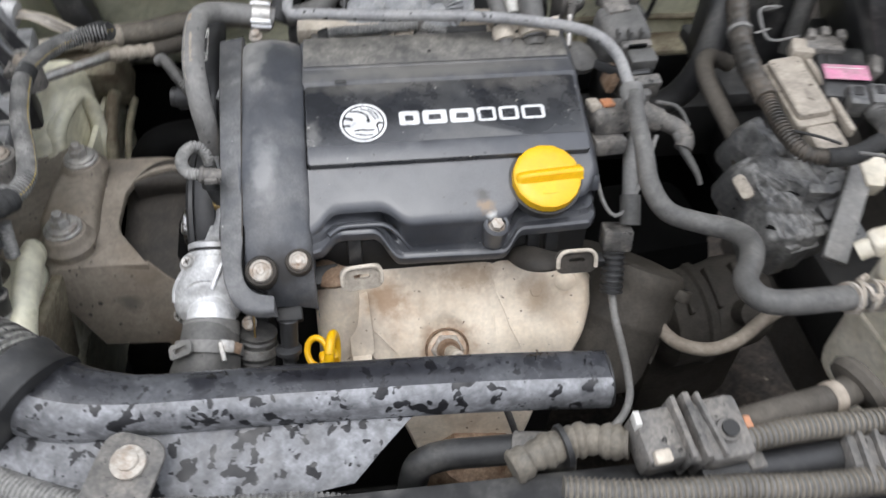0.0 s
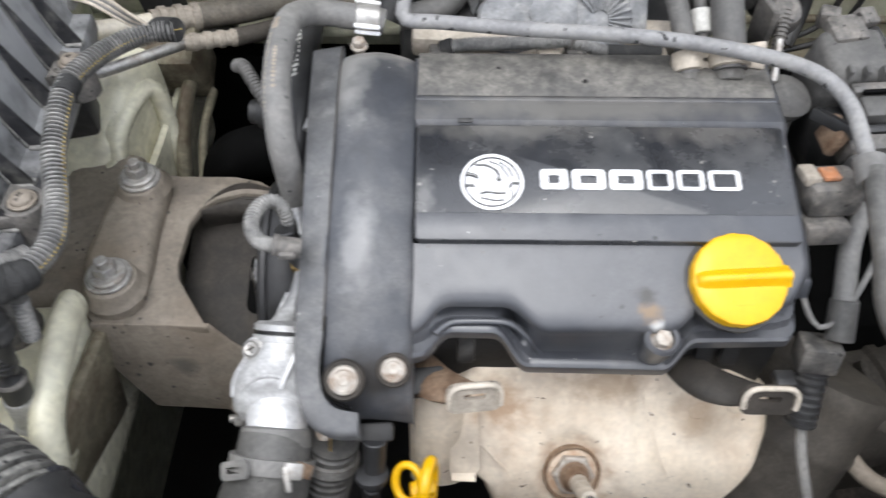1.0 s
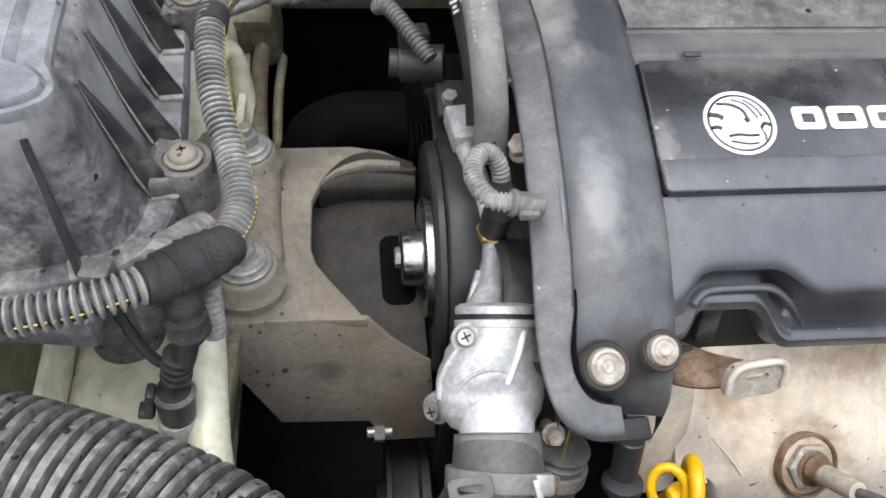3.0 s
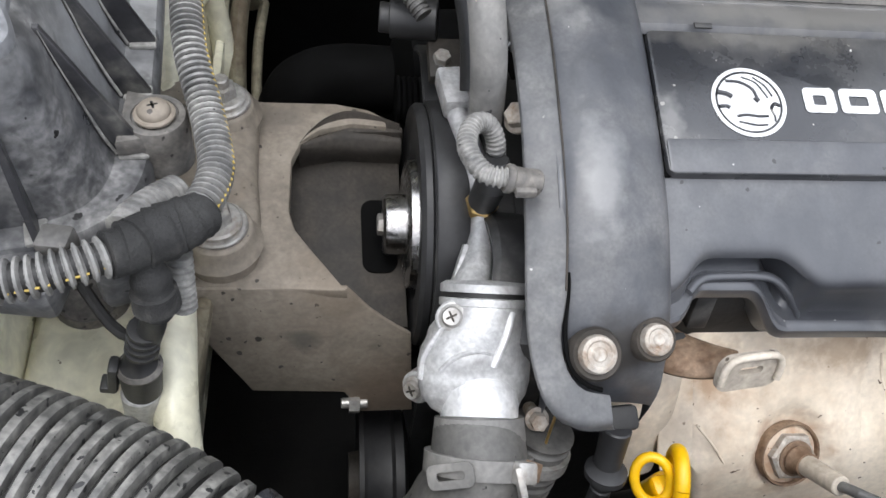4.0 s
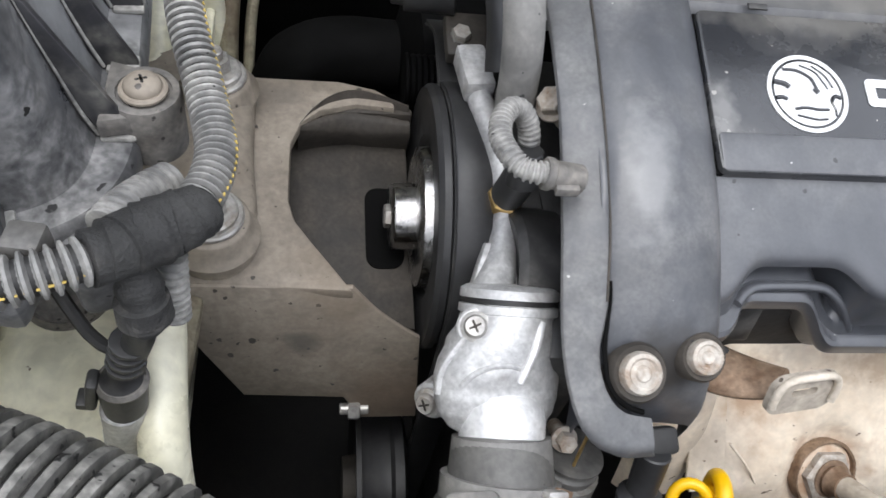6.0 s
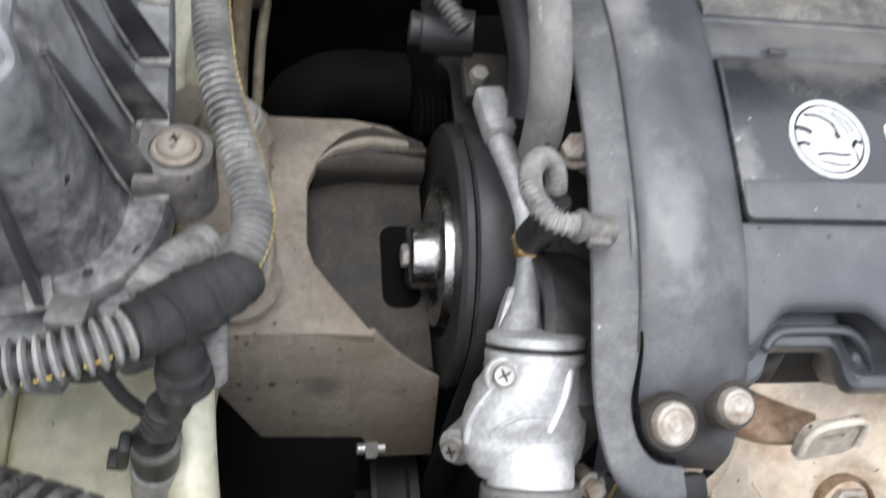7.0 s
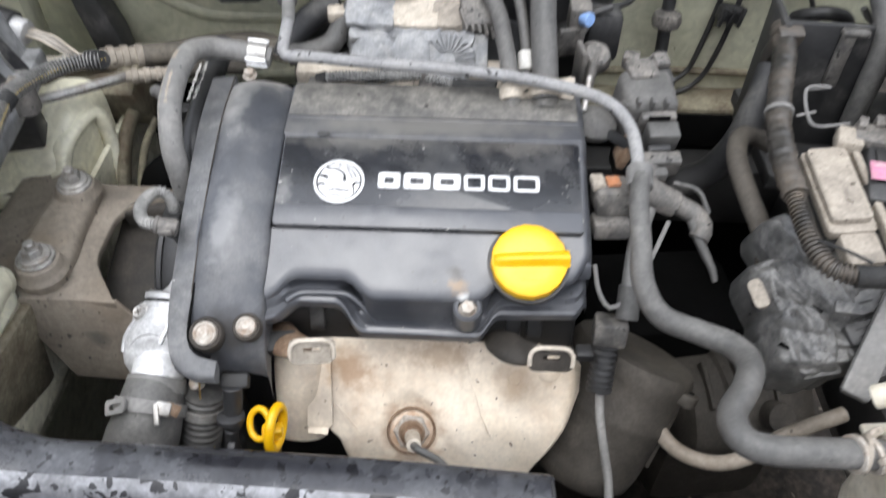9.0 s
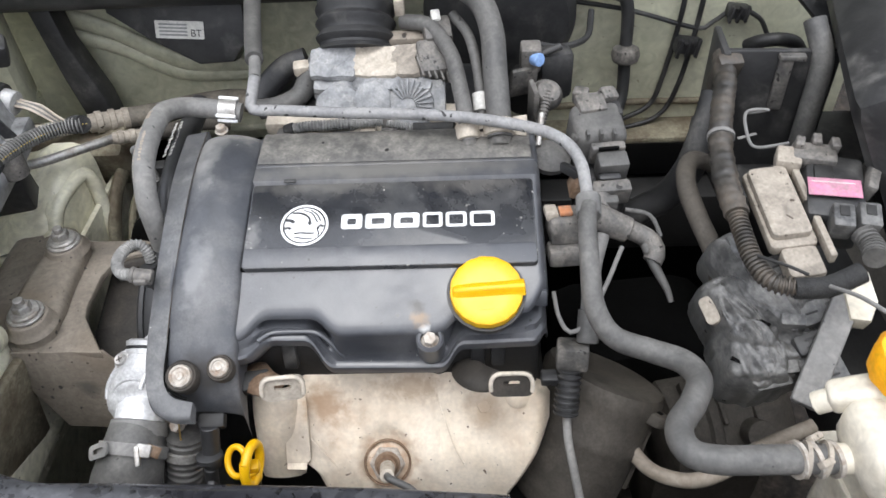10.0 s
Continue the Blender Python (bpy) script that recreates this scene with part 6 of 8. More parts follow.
def crumpled(size, seed, amount):
    """A rounded block under crinkled film: long slanting creases over finer ones."""
    b = bmesh.new()
    bmesh.ops.create_cube(b, size=1.0)
    bmesh.ops.subdivide_edges(b, edges=list(b.edges), cuts=27, use_grid_fill=True)
    o = Vector((seed, seed * 2, 0))
    for v in b.verts:
        p = v.co.copy()
        q = p / max(abs(p.x), abs(p.y), abs(p.z))
        p = p * (0.70 + 0.375 / max(q.length, 1.0))
        w = Vector((p.x * size[0], p.y * size[1], p.z * size[2]))
        slant = Vector((w.x * 0.8 + w.y * 0.6, w.y * 0.8 - w.x * 0.6, w.z))
        s1, s2 = Vector((slant.x * 13, slant.y * 75, slant.z * 30)) + o, Vector((slant.x * 35, slant.y * 170, slant.z * 80)) + o
        w += v.normal * (noise.noise(w * 22 + o) * amount * 0.6 + (0.3 - abs(noise.noise(s1))) * amount * 1.3 + (0.25 - abs(noise.noise(s2))) * amount * 0.6)
        v.co = w
    return b


def throttle_body():
    t = thing("throttle_housing", (-0.01, 0.85, 0.90), "throttle body covered with crinkled grey dusty film", "throttle body")
    b = bmesh.new()
    bmesh.ops.create_cube(b, size=1.0)
    bmesh.ops.subdivide_edges(b, edges=list(b.edges), cuts=17, use_grid_fill=True)
    m = pose(-0.012, 0.850, 0.958, 28, 0, -2)
    for v in b.verts:
        p = v.co.copy()
        rnd = max(abs(p.x), abs(p.y), abs(p.z)) / max(p.length, 1e-6)
        p = p * (0.80 + 0.35 * (rnd - 0.6))
        v.co = Vector((p.x * 0.150, p.y * 0.060, p.z * 0.070))
        k = noise.noise(v.co * 45) * 0.008 + (0.3 - abs(noise.noise(v.co * 75 + Vector((3, 1, 2))))) * 0.007 + (0.3 - abs(noise.noise(v.co * 170))) * 0.003
        v.co += v.normal * k
    part("wrapped_body", G().bm(b, m), FOILGREY, t, angle=25)
    face = Vector((0, -0.78, 0.62)).normalized()
    m = frame_of((-0.047, 0.804, 0.953), (1, 0, 0), face)
    part("round_lid", G().lathe([(0.029, -0.02), (0.029, 0.002), (0.0265, 0.0055), (0.015, 0.0065), (0.002, 0.0068)], m.translation, face, 9), FOILGREY, t, "smooth blue-grey round lid")
    m = frame_of((0.026, 0.804, 0.956), (1, 0, 0), face)
    part("fan_lid", G().lathe([(0.029, -0.02), (0.029, 0.0), (0.026, 0.003), (0.002, 0.004)], m.translation, face, 36), FOILGREY, t)
    for k in range(15):
        part("fin", G().prism([(0.008, -0.0007), (0.027, -0.0014), (0.027, 0.0014), (0.008, 0.0007)], 0.002, 0.0065, m @ pose(0, 0, 0, 0, 0, -64 + 14 * k), 0.0004), FOILGREY, t)
    part("square_frame", G().prism(rounded(0.036, 0.040, 0.003, 2), -0.012, 0.001, m @ pose(0.022, 0.006, 0), 0.0015), FOILGREY, t)
    part("middle_cap", G().lathe([(0.021, -0.015), (0.021, 0.004), (0.018, 0.006), (0.002, 0.0065)], (-0.012, 0.806, 0.962), face, 7), FOILGREY, t)
    for x, w, mt, seed in ((-0.054, 0.050, FOILGREY, 2.0), (-0.008, 0.046, CREAMPLASTIC, 5.0), (0.030, 0.042, SLAB, 8.0)):
        part("top_plate", G().bm(crumpled((w, 0.034, 0.014), seed, 0.0032), pose(x, 0.838, 0.988, 36, 0, -2)), mt, t, "pale dusty metal plate" if mt is CREAMPLASTIC else "", 26)
    part("actuator", G().box((0.054, 0.842, 0.985), (0.036, 0.040, 0.034), (30, 0, 10), 0.005, 2), GREYPLASTIC, t)
    for k in range(5):
        part("actuator_rib", G().box((0.040 + 0.007 * k, 0.822, 0.992 - 0.002 * k), (0.0024, 0.024, 0.006), (38, 0, 24), 0.0008), GREYPLASTIC, t)
    part("actuator_socket", G().box((0.058, 0.866, 1.004), (0.030, 0.030, 0.030), (25, 0, 10), 0.004), GREYPLASTIC, t)
    part("actuator_cap", G().box((0.057, 0.872, 1.022), (0.010, 0.014, 0.010), (25, 0, 10), 0.002), WHITE, t)
    part("flange", G().box((0.022, 0.872, 0.995), (0.050, 0.018, 0.020), (10, 0, 0), 0.005), MOUNT, t)
    h = thing("air_intake_boot", (-0.03, 0.89, 0.99), "black rubber intake boot above the throttle body", "air hose")
    part("boot", G().sweep([(-0.032, 0.868, 0.985), (-0.032, 0.888, 1.008), (-0.033, 0.910, 1.024), (-0.04, 0.96, 1.035), (-0.10, 1.0, 1.037), (-0.25, 1.0, 1.035)], lambda s, n: 0.042 + 0.0025 * math.cos(s * 420) * (1 if s < 0.05 else 0.2), 36, 0.003), RUBBER, h)
    part("clamp_tab", G().box((0.018, 0.885, 1.030), (0.011, 0.012, 0.020), (10, 0, 0), 0.002), CREAMPLASTIC, h)


throttle_body()

br = thing("breather_pipe", (-0.10, 0.84, 0.93), "grey crankcase breather pipe with beige clip", "hose")
part("pipe", G().sweep([(-0.072, 0.855, 0.985), (-0.086, 0.845, 0.968), (-0.095, 0.833, 0.955), (-0.115, 0.825, 0.948), (-0.14, 0.822, 0.945)], 0.011), HOSE, br)
part("clip", G().box((-0.086, 0.848, 0.980), (0.028, 0.014, 0.014), (15, 0, 10), 0.003), CREAMPLASTIC, br)
part("hidden_hose", G().sweep([(-0.09, 0.875, 0.975), (-0.115, 0.87, 0.968), (-0.138, 0.855, 0.95), (-0.15, 0.84, 0.93)], 0.014), RUBBER, br)

tu = thing("fuel_line", (0.0, 0.76, 0.94), "long dusty grey plastic line crossing behind the cover", "pipe")
part("line", G().sweep([(-0.130, 0.800, 0.999), (-0.133, 0.785, 0.986), (-0.134, 0.7765, 0.978), (-0.128, 0.7735, 0.975), (-0.105, 0.772, 0.975), (-0.041, 0.764, 0.975), (0.02, 0.757, 0.976), (0.085, 0.747, 0.976), (0.150, 0.727, 0.975), (0.180, 0.708, 0.972), (0.1935, 0.685, 0.964), (0.1965, 0.660, 0.955), (0.196, 0.635, 0.950)], 0.0058, 14), PALEPIPE, tu)
part("neck", G().sweep([(-0.130, 0.798, 0.998), (-0.132, 0.815, 1.001), (-0.136, 0.835, 1.003)], 0.0064, 14), HOSE_PALE, tu)
part("holder", G().lathe([(0.0106, -0.009), (0.0118, -0.009), (0.0118, 0.009), (0.0106, 0.009)], (-0.163, 0.7900, 0.9655), (1, 0, -0.14), 28), STEEL, tu, "pale clip holding the hoses")
for dy, dz, high in ((0.010, 0.0085, 0.0045), (-0.0125, 0.001, 0.0050), (-0.0105, -0.006, 0.0045)):
    part("holder_band", G().box((-0.163, 0.790 + dy, 0.9655 + dz), (0.021, high, 0.004), (-35, 7, 0), 0.0014), ALU_BRIGHT, tu, "bright spring clip edge")
part("sleeve", G().sweep([(-0.135, 0.828, 1.003), (-0.143, 0.865, 1.006), (-0.152, 0.915, 1.012), (-0.160, 0.965, 1.02)], 0.0098), HOSE, tu)

for nm, pts, r, lab in (("coolant_hose", [(0.090, 0.742, 0.950), (0.087, 0.762, 0.966), (0.081, 0.795, 0.985), (0.072, 0.830, 1.002), (0.050, 0.866, 1.015), (0.02, 0.884, 1.012)], 0.0085, "dusty brown-grey coolant hose with a spring clip"),
                        ("coolant_hose", [(0.121, 0.742, 0.954), (0.120, 0.765, 0.972), (0.118, 0.800, 0.998), (0.116, 0.835, 1.022), (0.105, 0.862, 1.042), (0.08, 0.875, 1.055), (0.03, 0.885, 1.060)], 0.0128, "thick dusty grey coolant hose with a spring clip")):
    h = thing(nm, pts[0], lab, "hose", "hoses behind the cover")
    part("hose", G().sweep(pts, r, 20), HOSE, h)
    a, b = Vector(pts[0]), Vector(pts[1])
    d = (b - a).normalized()
    part("spring_clip", G().lathe([(r - 0.0003, -0.008), (r + 0.0030, -0.007), (r + 0.0038, 0.0), (r + 0.0030, 0.007), (r - 0.0003, 0.008)], a + d * 0.010, d, 28), CREAMPLASTIC, h, "rust-stained spring clip")
    for s in (-1, 1):
        part("clip_ear", G().box(a + d * 0.012 + Vector((r + 0.008, 0.003 * s, 0.005 * s)), (0.014, 0.005, 0.008), (-30, 0, 15 * s), 0.001), CREAMPLASTIC, h)
mh = thing("vacuum_pipe", (0.10, 0.80, 0.95), "thin grey pipe with a white joint", "pipe")
part("pipe", G().sweep([(0.104, 0.765, 0.955), (0.103, 0.785, 0.972), (0.100, 0.815, 0.99), (0.092, 0.85, 1.01), (0.075, 0.88, 1.02)], 0.0055), HOSE, mh)
part("joint", G().rod((0.1035, 0.775, 0.964), (0.1025, 0.79, 0.976), 0.0085), WHITE, mh)


bsv = thing("brake_servo", (0.16, 0.98, 0.86), "black round brake servo on the bulkhead", "brake servo")
part("drum", G().lathe([(0.03, -0.02), (0.080, -0.012), (0.090, 0.0), (0.092, 0.02), (0.085, 0.06), (0.05, 0.07)], (0.130, 0.955, 0.975), (0, 1, 0.1), 48), RUBBER, bsv)
part("cylinder", G().rod((0.165, 0.955, 0.905), (0.155, 0.90, 0.895), 0.022), DARK, bsv)
part("reservoir_line", G().sweep([(0.17, 0.93, 0.955), (0.20, 0.93, 0.95), (0.235, 0.96, 0.945), (0.245, 1.0, 0.96)], 0.004, 8), PLASTIC, bsv)

# ---- valves and connectors at the end of the engine ----
ev = thing("egr_valve", (0.21, 0.74, 0.86), "dusty grey exhaust gas valve with connectors", "valve")
part("body", G().box((0.219, 0.758, 0.938), (0.052, 0.050, 0.060), (14, 0, 6), 0.009, 3), HOSE, ev, "dark dusty valve body")
for k in range(3):
    part("body_rib", G().box((0.206 + 0.013 * k, 0.7335, 0.9480), (0.004, 0.008, 0.040), (14, 0, 6), 0.0014), HOSE, ev)
part("lid", G().box((0.214, 0.772, 0.970), (0.030, 0.026, 0.012), (14, 0, 12), 0.004), GREYPLASTIC, ev)
part("lug", G().box((0.206, 0.790, 0.970), (0.016, 0.014, 0.016), (10, 0, -20), 0.003), GREYPLASTIC, ev)
part("lug", G().box((0.232, 0.786, 0.970), (0.018, 0.016, 0.018), (22, 10, 24), 0.003), GREYPLASTIC, ev)
part("lug", G().box((0.240, 0.770, 0.962), (0.010, 0.020, 0.014), (10, -10, 8), 0.002), PLASTIC, ev)
for x, y, z, w, d, h, mt in ((0.226, 0.7250, 0.944, 0.034, 0.010, 0.024, GREYPLASTIC), (0.229, 0.7100, 0.938, 0.030, 0.019, 0.026, HOSE), (0.225, 0.6960, 0.930, 0.022, 0.008, 0.020, PLASTIC),
                            (0.222, 0.6840, 0.926, 0.044, 0.014, 0.024, GREYPLASTIC), (0.216, 0.6720, 0.920, 0.030, 0.010, 0.022, HOSE)):
    part("stack_block", G().box((x, y, z), (w, d, h), (14, 0, 5), 0.0026), mt, ev)
part("stack_slot", G().box((0.226, 0.7175, 0.9540), (0.020, 0.0030, 0.004), (14, 0, 5), 0.0005), VOID, ev)
part("lever", G().box((0.205, 0.738, 0.952), (0.030, 0.010, 0.008), (0, 20, 25), 0.002), GREYPLASTIC, ev)
part("black_arm", G().box((0.192, 0.690, 0.945), (0.007, 0.045, 0.010), (-10, 10, 30), 0.002), PLASTIC, ev)
part("base", G().box((0.222, 0.735, 0.895), (0.050, 0.060, 0.06), (0, 0, 5), 0.01), PLASTIC, ev)
part("rusty_tab", G().box((0.192, 0.690, 0.935), (0.008, 0.026, 0.022), (0, 20, 0), 0.002), RUST, ev)
sv = thing("map_sensor", (0.17, 0.78, 0.93), "grey vacuum actuator on a black bracket", "actuator")
part("can", G().lathe([(0.004, -0.014), (0.015, -0.010), (0.017, -0.002), (0.017, 0.002), (0.012, 0.010), (0.005, 0.012)], (0.172, 0.800, 0.966), (0.2, -0.5, 0.8), 28), GREYPLASTIC, sv)
part("spring", G().rings([(0.172, 0.795, 0.972), (0.168, 0.780, 0.962), (0.164, 0.768, 0.952)], 0.0055, 0.0036, 0.0014), GREYPLASTIC, sv)
part("tab", G().box((0.158, 0.795, 0.955), (0.006, 0.030, 0.050), (0, 0, 8), 0.002), GREYPLASTIC, sv)
part("plate", G().box((0.185, 0.855, 0.960), (0.040, 0.030, 0.060), (0, 0, 12), 0.010), RUBBER, sv)
part("rod", G().rod((0.165, 0.772, 0.962), (0.160, 0.745, 0.94), 0.003), STEEL, sv)
part("can", G().lathe([(0.004, -0.012), (0.020, -0.008), (0.022, 0.0), (0.016, 0.006), (0.004, 0.008)], (0.172, 0.742, 0.930), (0.1, -0.2, 1), 28), HOSE, sv)
bs = thing("vacuum_valve", (0.16, 0.835, 0.97), "small grey valve with a pale blue plug", "valve")
part("body", G().box((0.157, 0.838, 0.990), (0.022, 0.020, 0.030), (10, 0, 0), 0.003), GREYPLASTIC, bs)
part("plug", G().rod((0.160, 0.830, 0.992), (0.166, 0.822, 0.994), 0.007), BLUE, bs, "pale blue plug")
part("nozzle", G().rod((0.168, 0.838, 0.992), (0.190, 0.842, 0.999), 0.004), PLASTIC, bs)
part("bracket", G().box((0.150, 0.830, 0.965), (0.030, 0.006, 0.035), (10, 0, 20), 0.002), GREYPLASTIC, bs)

cn = thing("coil_connector", (0.172, 0.645, 0.90), "grey coil connector with an orange seal", "connector")
part("shell", G().box((0.182, 0.648, 0.918), (0.040, 0.034, 0.026), (-10, 0, 4), 0.005), GREYPLASTIC, cn)
part("seal", G().box((0.178, 0.650, 0.9335), (0.012, 0.014, 0.004), (-10, 0, 4), 0.001), COPPERY, cn, "orange seal")
part("lock", G().box((0.165, 0.652, 0.930), (0.012, 0.020, 0.008), (-10, 0, 4), 0.002), SLAB, cn)
part("shell_lower", G().box((0.178, 0.628, 0.900), (0.034, 0.024, 0.018), (-10, 0, 4), 0.004), GREYPLASTIC, cn)
tp = thing("throttle_valve_plug", (0.23, 0.64, 0.86), "dusty grey bundle of plugs and taped leads", "connector")
part("hub", G().rod((0.205, 0.660, 0.918), (0.240, 0.652, 0.905), 0.0145, 0.0125), GREYPLASTIC, tp)
part("tee", G().rod((0.212, 0.668, 0.920), (0.218, 0.690, 0.930), 0.011), GREYPLASTIC, tp)
part("elbow", G().sweep([(0.240, 0.655, 0.905), (0.258, 0.645, 0.900), (0.264, 0.634, 0.894), (0.260, 0.626, 0.888)], 0.0095), GREYPLASTIC, tp)
part("elbow_tail", G().sweep([(0.256, 0.640, 0.898), (0.262, 0.622, 0.886), (0.272, 0.606, 0.872), (0.276, 0.598, 0.862)], lambda s, n: 0.0062 - 0.0035 * s / n, 10, 0.003), HOSE, tp, "torn rubber sleeve")
part("lead", G().sweep([(0.238, 0.668, 0.918), (0.262, 0.665, 0.912), (0.270, 0.645, 0.902)], 0.0022, 8), HOSE, tp)
part("pipe", G().sweep([(0.214, 0.648, 0.905), (0.205, 0.625, 0.885), (0.200, 0.600, 0.868), (0.198, 0.585, 0.856)], 0.008), HOSE_PALE, tp)
part("joint", G().rod((0.1985, 0.590, 0.862), (0.196, 0.568, 0.840), 0.0105), HOSE, tp)
part("white_lead", G().sweep([(0.232, 0.635, 0.900), (0.214, 0.603, 0.880), (0.196, 0.580, 0.858), (0.180, 0.573, 0.850), (0.170, 0.585, 0.858), (0.166, 0.605, 0.872)], 0.0022, 8), HOSE_PALE, tp)
lc = thing("lambda_connector", (0.18, 0.56, 0.79), "grey square connector with a ribbed boot and cable", "connector")
part("shell", G().box((0.182, 0.563, 0.830), (0.030, 0.024, 0.024), (-15, 0, -6), 0.003), GREYPLASTIC, lc)
part("boot", G().rings([(0.179, 0.553, 0.820), (0.177, 0.540, 0.802), (0.175, 0.528, 0.785)], 0.012, 0.006, 0.002), PLASTIC, lc)
part("side_tab", G().box((0.160, 0.550, 0.812), (0.016, 0.014, 0.010), (0, 0, 0), 0.002), PLASTIC, lc)
part("cable", G().sweep([(0.176, 0.532, 0.79), (0.176, 0.510, 0.772), (0.181, 0.485, 0.750), (0.186, 0.465, 0.728), (0.184, 0.443, 0.715), (0.170, 0.425, 0.705), (0.145, 0.412, 0.702), (0.105, 0.408, 0.702), (0.070, 0.412, 0.702)], 0.0042, 10), HOSE_PALE, lc, "pale grey cable")

# ---- coolant hose in an S to the expansion tank ----
sh = thing("expansion_hose", (0.25, 0.50, 0.86), "grey dusty S-shaped coolant hose", "hose")
part("hose", G().sweep([(0.196, 0.632, 0.955), (0.192, 0.609, 0.950), (0.191, 0.574, 0.936), (0.193, 0.546, 0.915), (0.208, 0.527, 0.897), (0.240, 0.519, 0.887), (0.263, 0.503, 0.891), (0.269, 0.480, 0.897), (0.258, 0.455, 0.902), (0.241, 0.430, 0.906), (0.243, 0.408, 0.909), (0.262, 0.400, 0.910), (0.300, 0.399, 0.911), (0.345, 0.399, 0.911)],
                       lambda s, n: 0.0080 + 0.0026 * min(1, s / 0.20), 22, 0.005), HOSE, sh)
part("end_sleeve", G().rod((0.197, 0.645, 0.953), (0.195, 0.625, 0.948), 0.0115), HOSE_PALE, sh)
for k in range(5):
    part("clip_coil", G().lathe([(0.0112, -0.0018), (0.0136, -0.0016), (0.0136, 0.0016), (0.0112, 0.0018)], (0.316 + 0.0062 * k, 0.399, 0.9105), (1, 0.22 * (-1) ** k, 0.14 * (k % 3 - 1)), 28), SLAB if k % 2 else BOLT, sh, "rust-stained spring clip" if k == 0 else "")
for dy, dz in ((0.012, 0.008), (-0.010, 0.010)):
    part("clip_ear", G().box((0.330, 0.399 + dy, 0.9115 + dz), (0.012, 0.005, 0.006), (20, 12, 30), 0.001), SLAB, sh)
solo("heater_pipe", G().sweep([(0.232, 0.560, 0.735), (0.243, 0.543, 0.712), (0.265, 0.520, 0.697), (0.300, 0.508, 0.695), (0.335, 0.513, 0.702), (0.370, 0.53, 0.714), (0.43, 0.55, 0.725)], 0.0078, 14), TANHOSE, "thin tan rubber hose looping low beside the gearbox", "hose")


# ---- expansion tank ----
def tank():
    t = thing("expansion_tank", (0.42, 0.40, 0.62), "yellowed translucent coolant expansion tank with orange cap", "coolant tank")
    part("vessel", G().box((0.444, 0.398, 0.825), (0.131, 0.140, 0.19), (0, 0, 4), 0.030, 4), TANK, t)
    part("shoulder", G().box((0.405, 0.400, 0.925), (0.110, 0.070, 0.05), (0, 0, 4), 0.016, 3), TANK, t)
    part("spout", G().box((0.362, 0.434, 0.940), (0.040, 0.022, 0.020), (0, -28, -10), 0.006, 3), TANK, t)
    part("spout_tip", G().rod((0.350, 0.436, 0.932), (0.338, 0.438, 0.922), 0.0085), TANK, t)
    part("neck", G().rod((0.392, 0.432, 0.930), (0.392, 0.432, 0.962), 0.024), TANK, t)
    rows = []
    for r, h in ((0.0245, 0.0), (0.0285, 0.002), (0.029, 0.020), (0.026, 0.026), (0.012, 0.028)):
        rows.append([Vector((0.392 + r * (1 + 0.03 * (k % 4 < 2)) * math.cos(2 * math.pi * k / 48), 0.432 + r * (1 + 0.03 * (k % 4 < 2)) * math.sin(2 * math.pi * k / 48), 0.958 + h)) for k in range(48)])
    part("cap", G().grid(rows, close_u=True, caps=True), ORANGE, t, "orange-yellow screw cap")
    part("seam", G().box((0.444, 0.398, 0.84), (0.138, 0.147, 0.006), (0, 0, 4), 0.002), TANK, t)
    part("hose_nipple", G().rod((0.343, 0.399, 0.911), (0.37, 0.399, 0.911), 0.011), TANK, t)


tank()


# ---- fuse and relay cluster ----
fb = thing("fuse_box", (0.36, 0.58, 0.84), "dusty black relay box with rounded moulded steps", "fuse box")
FBM = frame_of((0.330, 0.548, 0.896), (1, 0.10, 0.05), (-0.12, -0.42, 0.9))


def film_height(u, v):
    """The film sags over a handful of rounded lumps and pulls into slanting folds."""
    best = -0.070
    for cx, cy, hw, hh, turn, top, soft in ((0.012, -0.004, 0.038, 0.054, 12, -0.012, 0.006), (0.002, 0.054, 0.013, 0.026, 18, 0.006, 0.009), (-0.019, 0.012, 0.012, 0.024, 14, 0.001, 0.009), (0.012, 0.010, 0.036, 0.022, -22, 0.007, 0.013),
                                            (-0.004, -0.036, 0.027, 0.021, -8, -0.003, 0.009), (0.032, -0.022, 0.020, 0.022, 6, -0.009, 0.006), (-0.004, -0.014, 0.024, 0.016, -20, 0.001, 0.010), (0.052, 0.018, 0.016, 0.024, 0, -0.002, 0.006), (0.062, -0.012, 0.014, 0.020, 10, -0.004, 0.006)):
        ca, sa = math.cos(math.radians(turn)), math.sin(math.radians(turn))
        a, b = abs((u - cx) * ca + (v - cy) * sa) - hw + 0.010, abs((v - cy) * ca - (u - cx) * sa) - hh + 0.010
        d = math.hypot(max(a, 0), max(b, 0)) + min(max(a, b), 0) - 0.010
        k = min(max((d + soft) / (soft * 2.0), 0.0), 1.0)
        best = max(best, top - 0.075 * k ** 2.2)
    a, b = u * 0.46 - v * 0.89, u * 0.89 + v * 0.46
    wave = noise.noise(Vector((u * 30, v * 30, 3.0))) * 0.010
    f1 = 1.0 - abs(noise.noise(Vector((a * 16, (b + wave) * 95, 1.7)))) * 2.2
    f2 = 1.0 - abs(noise.noise(Vector((a * 45 + 3, (b + wave) * 170, 5.1)))) * 2.2
    return best + 0.0042 * f1 + 0.0028 * f2 + 0.004 * noise.noise(Vector((u * 38, v * 38, 8.0)))


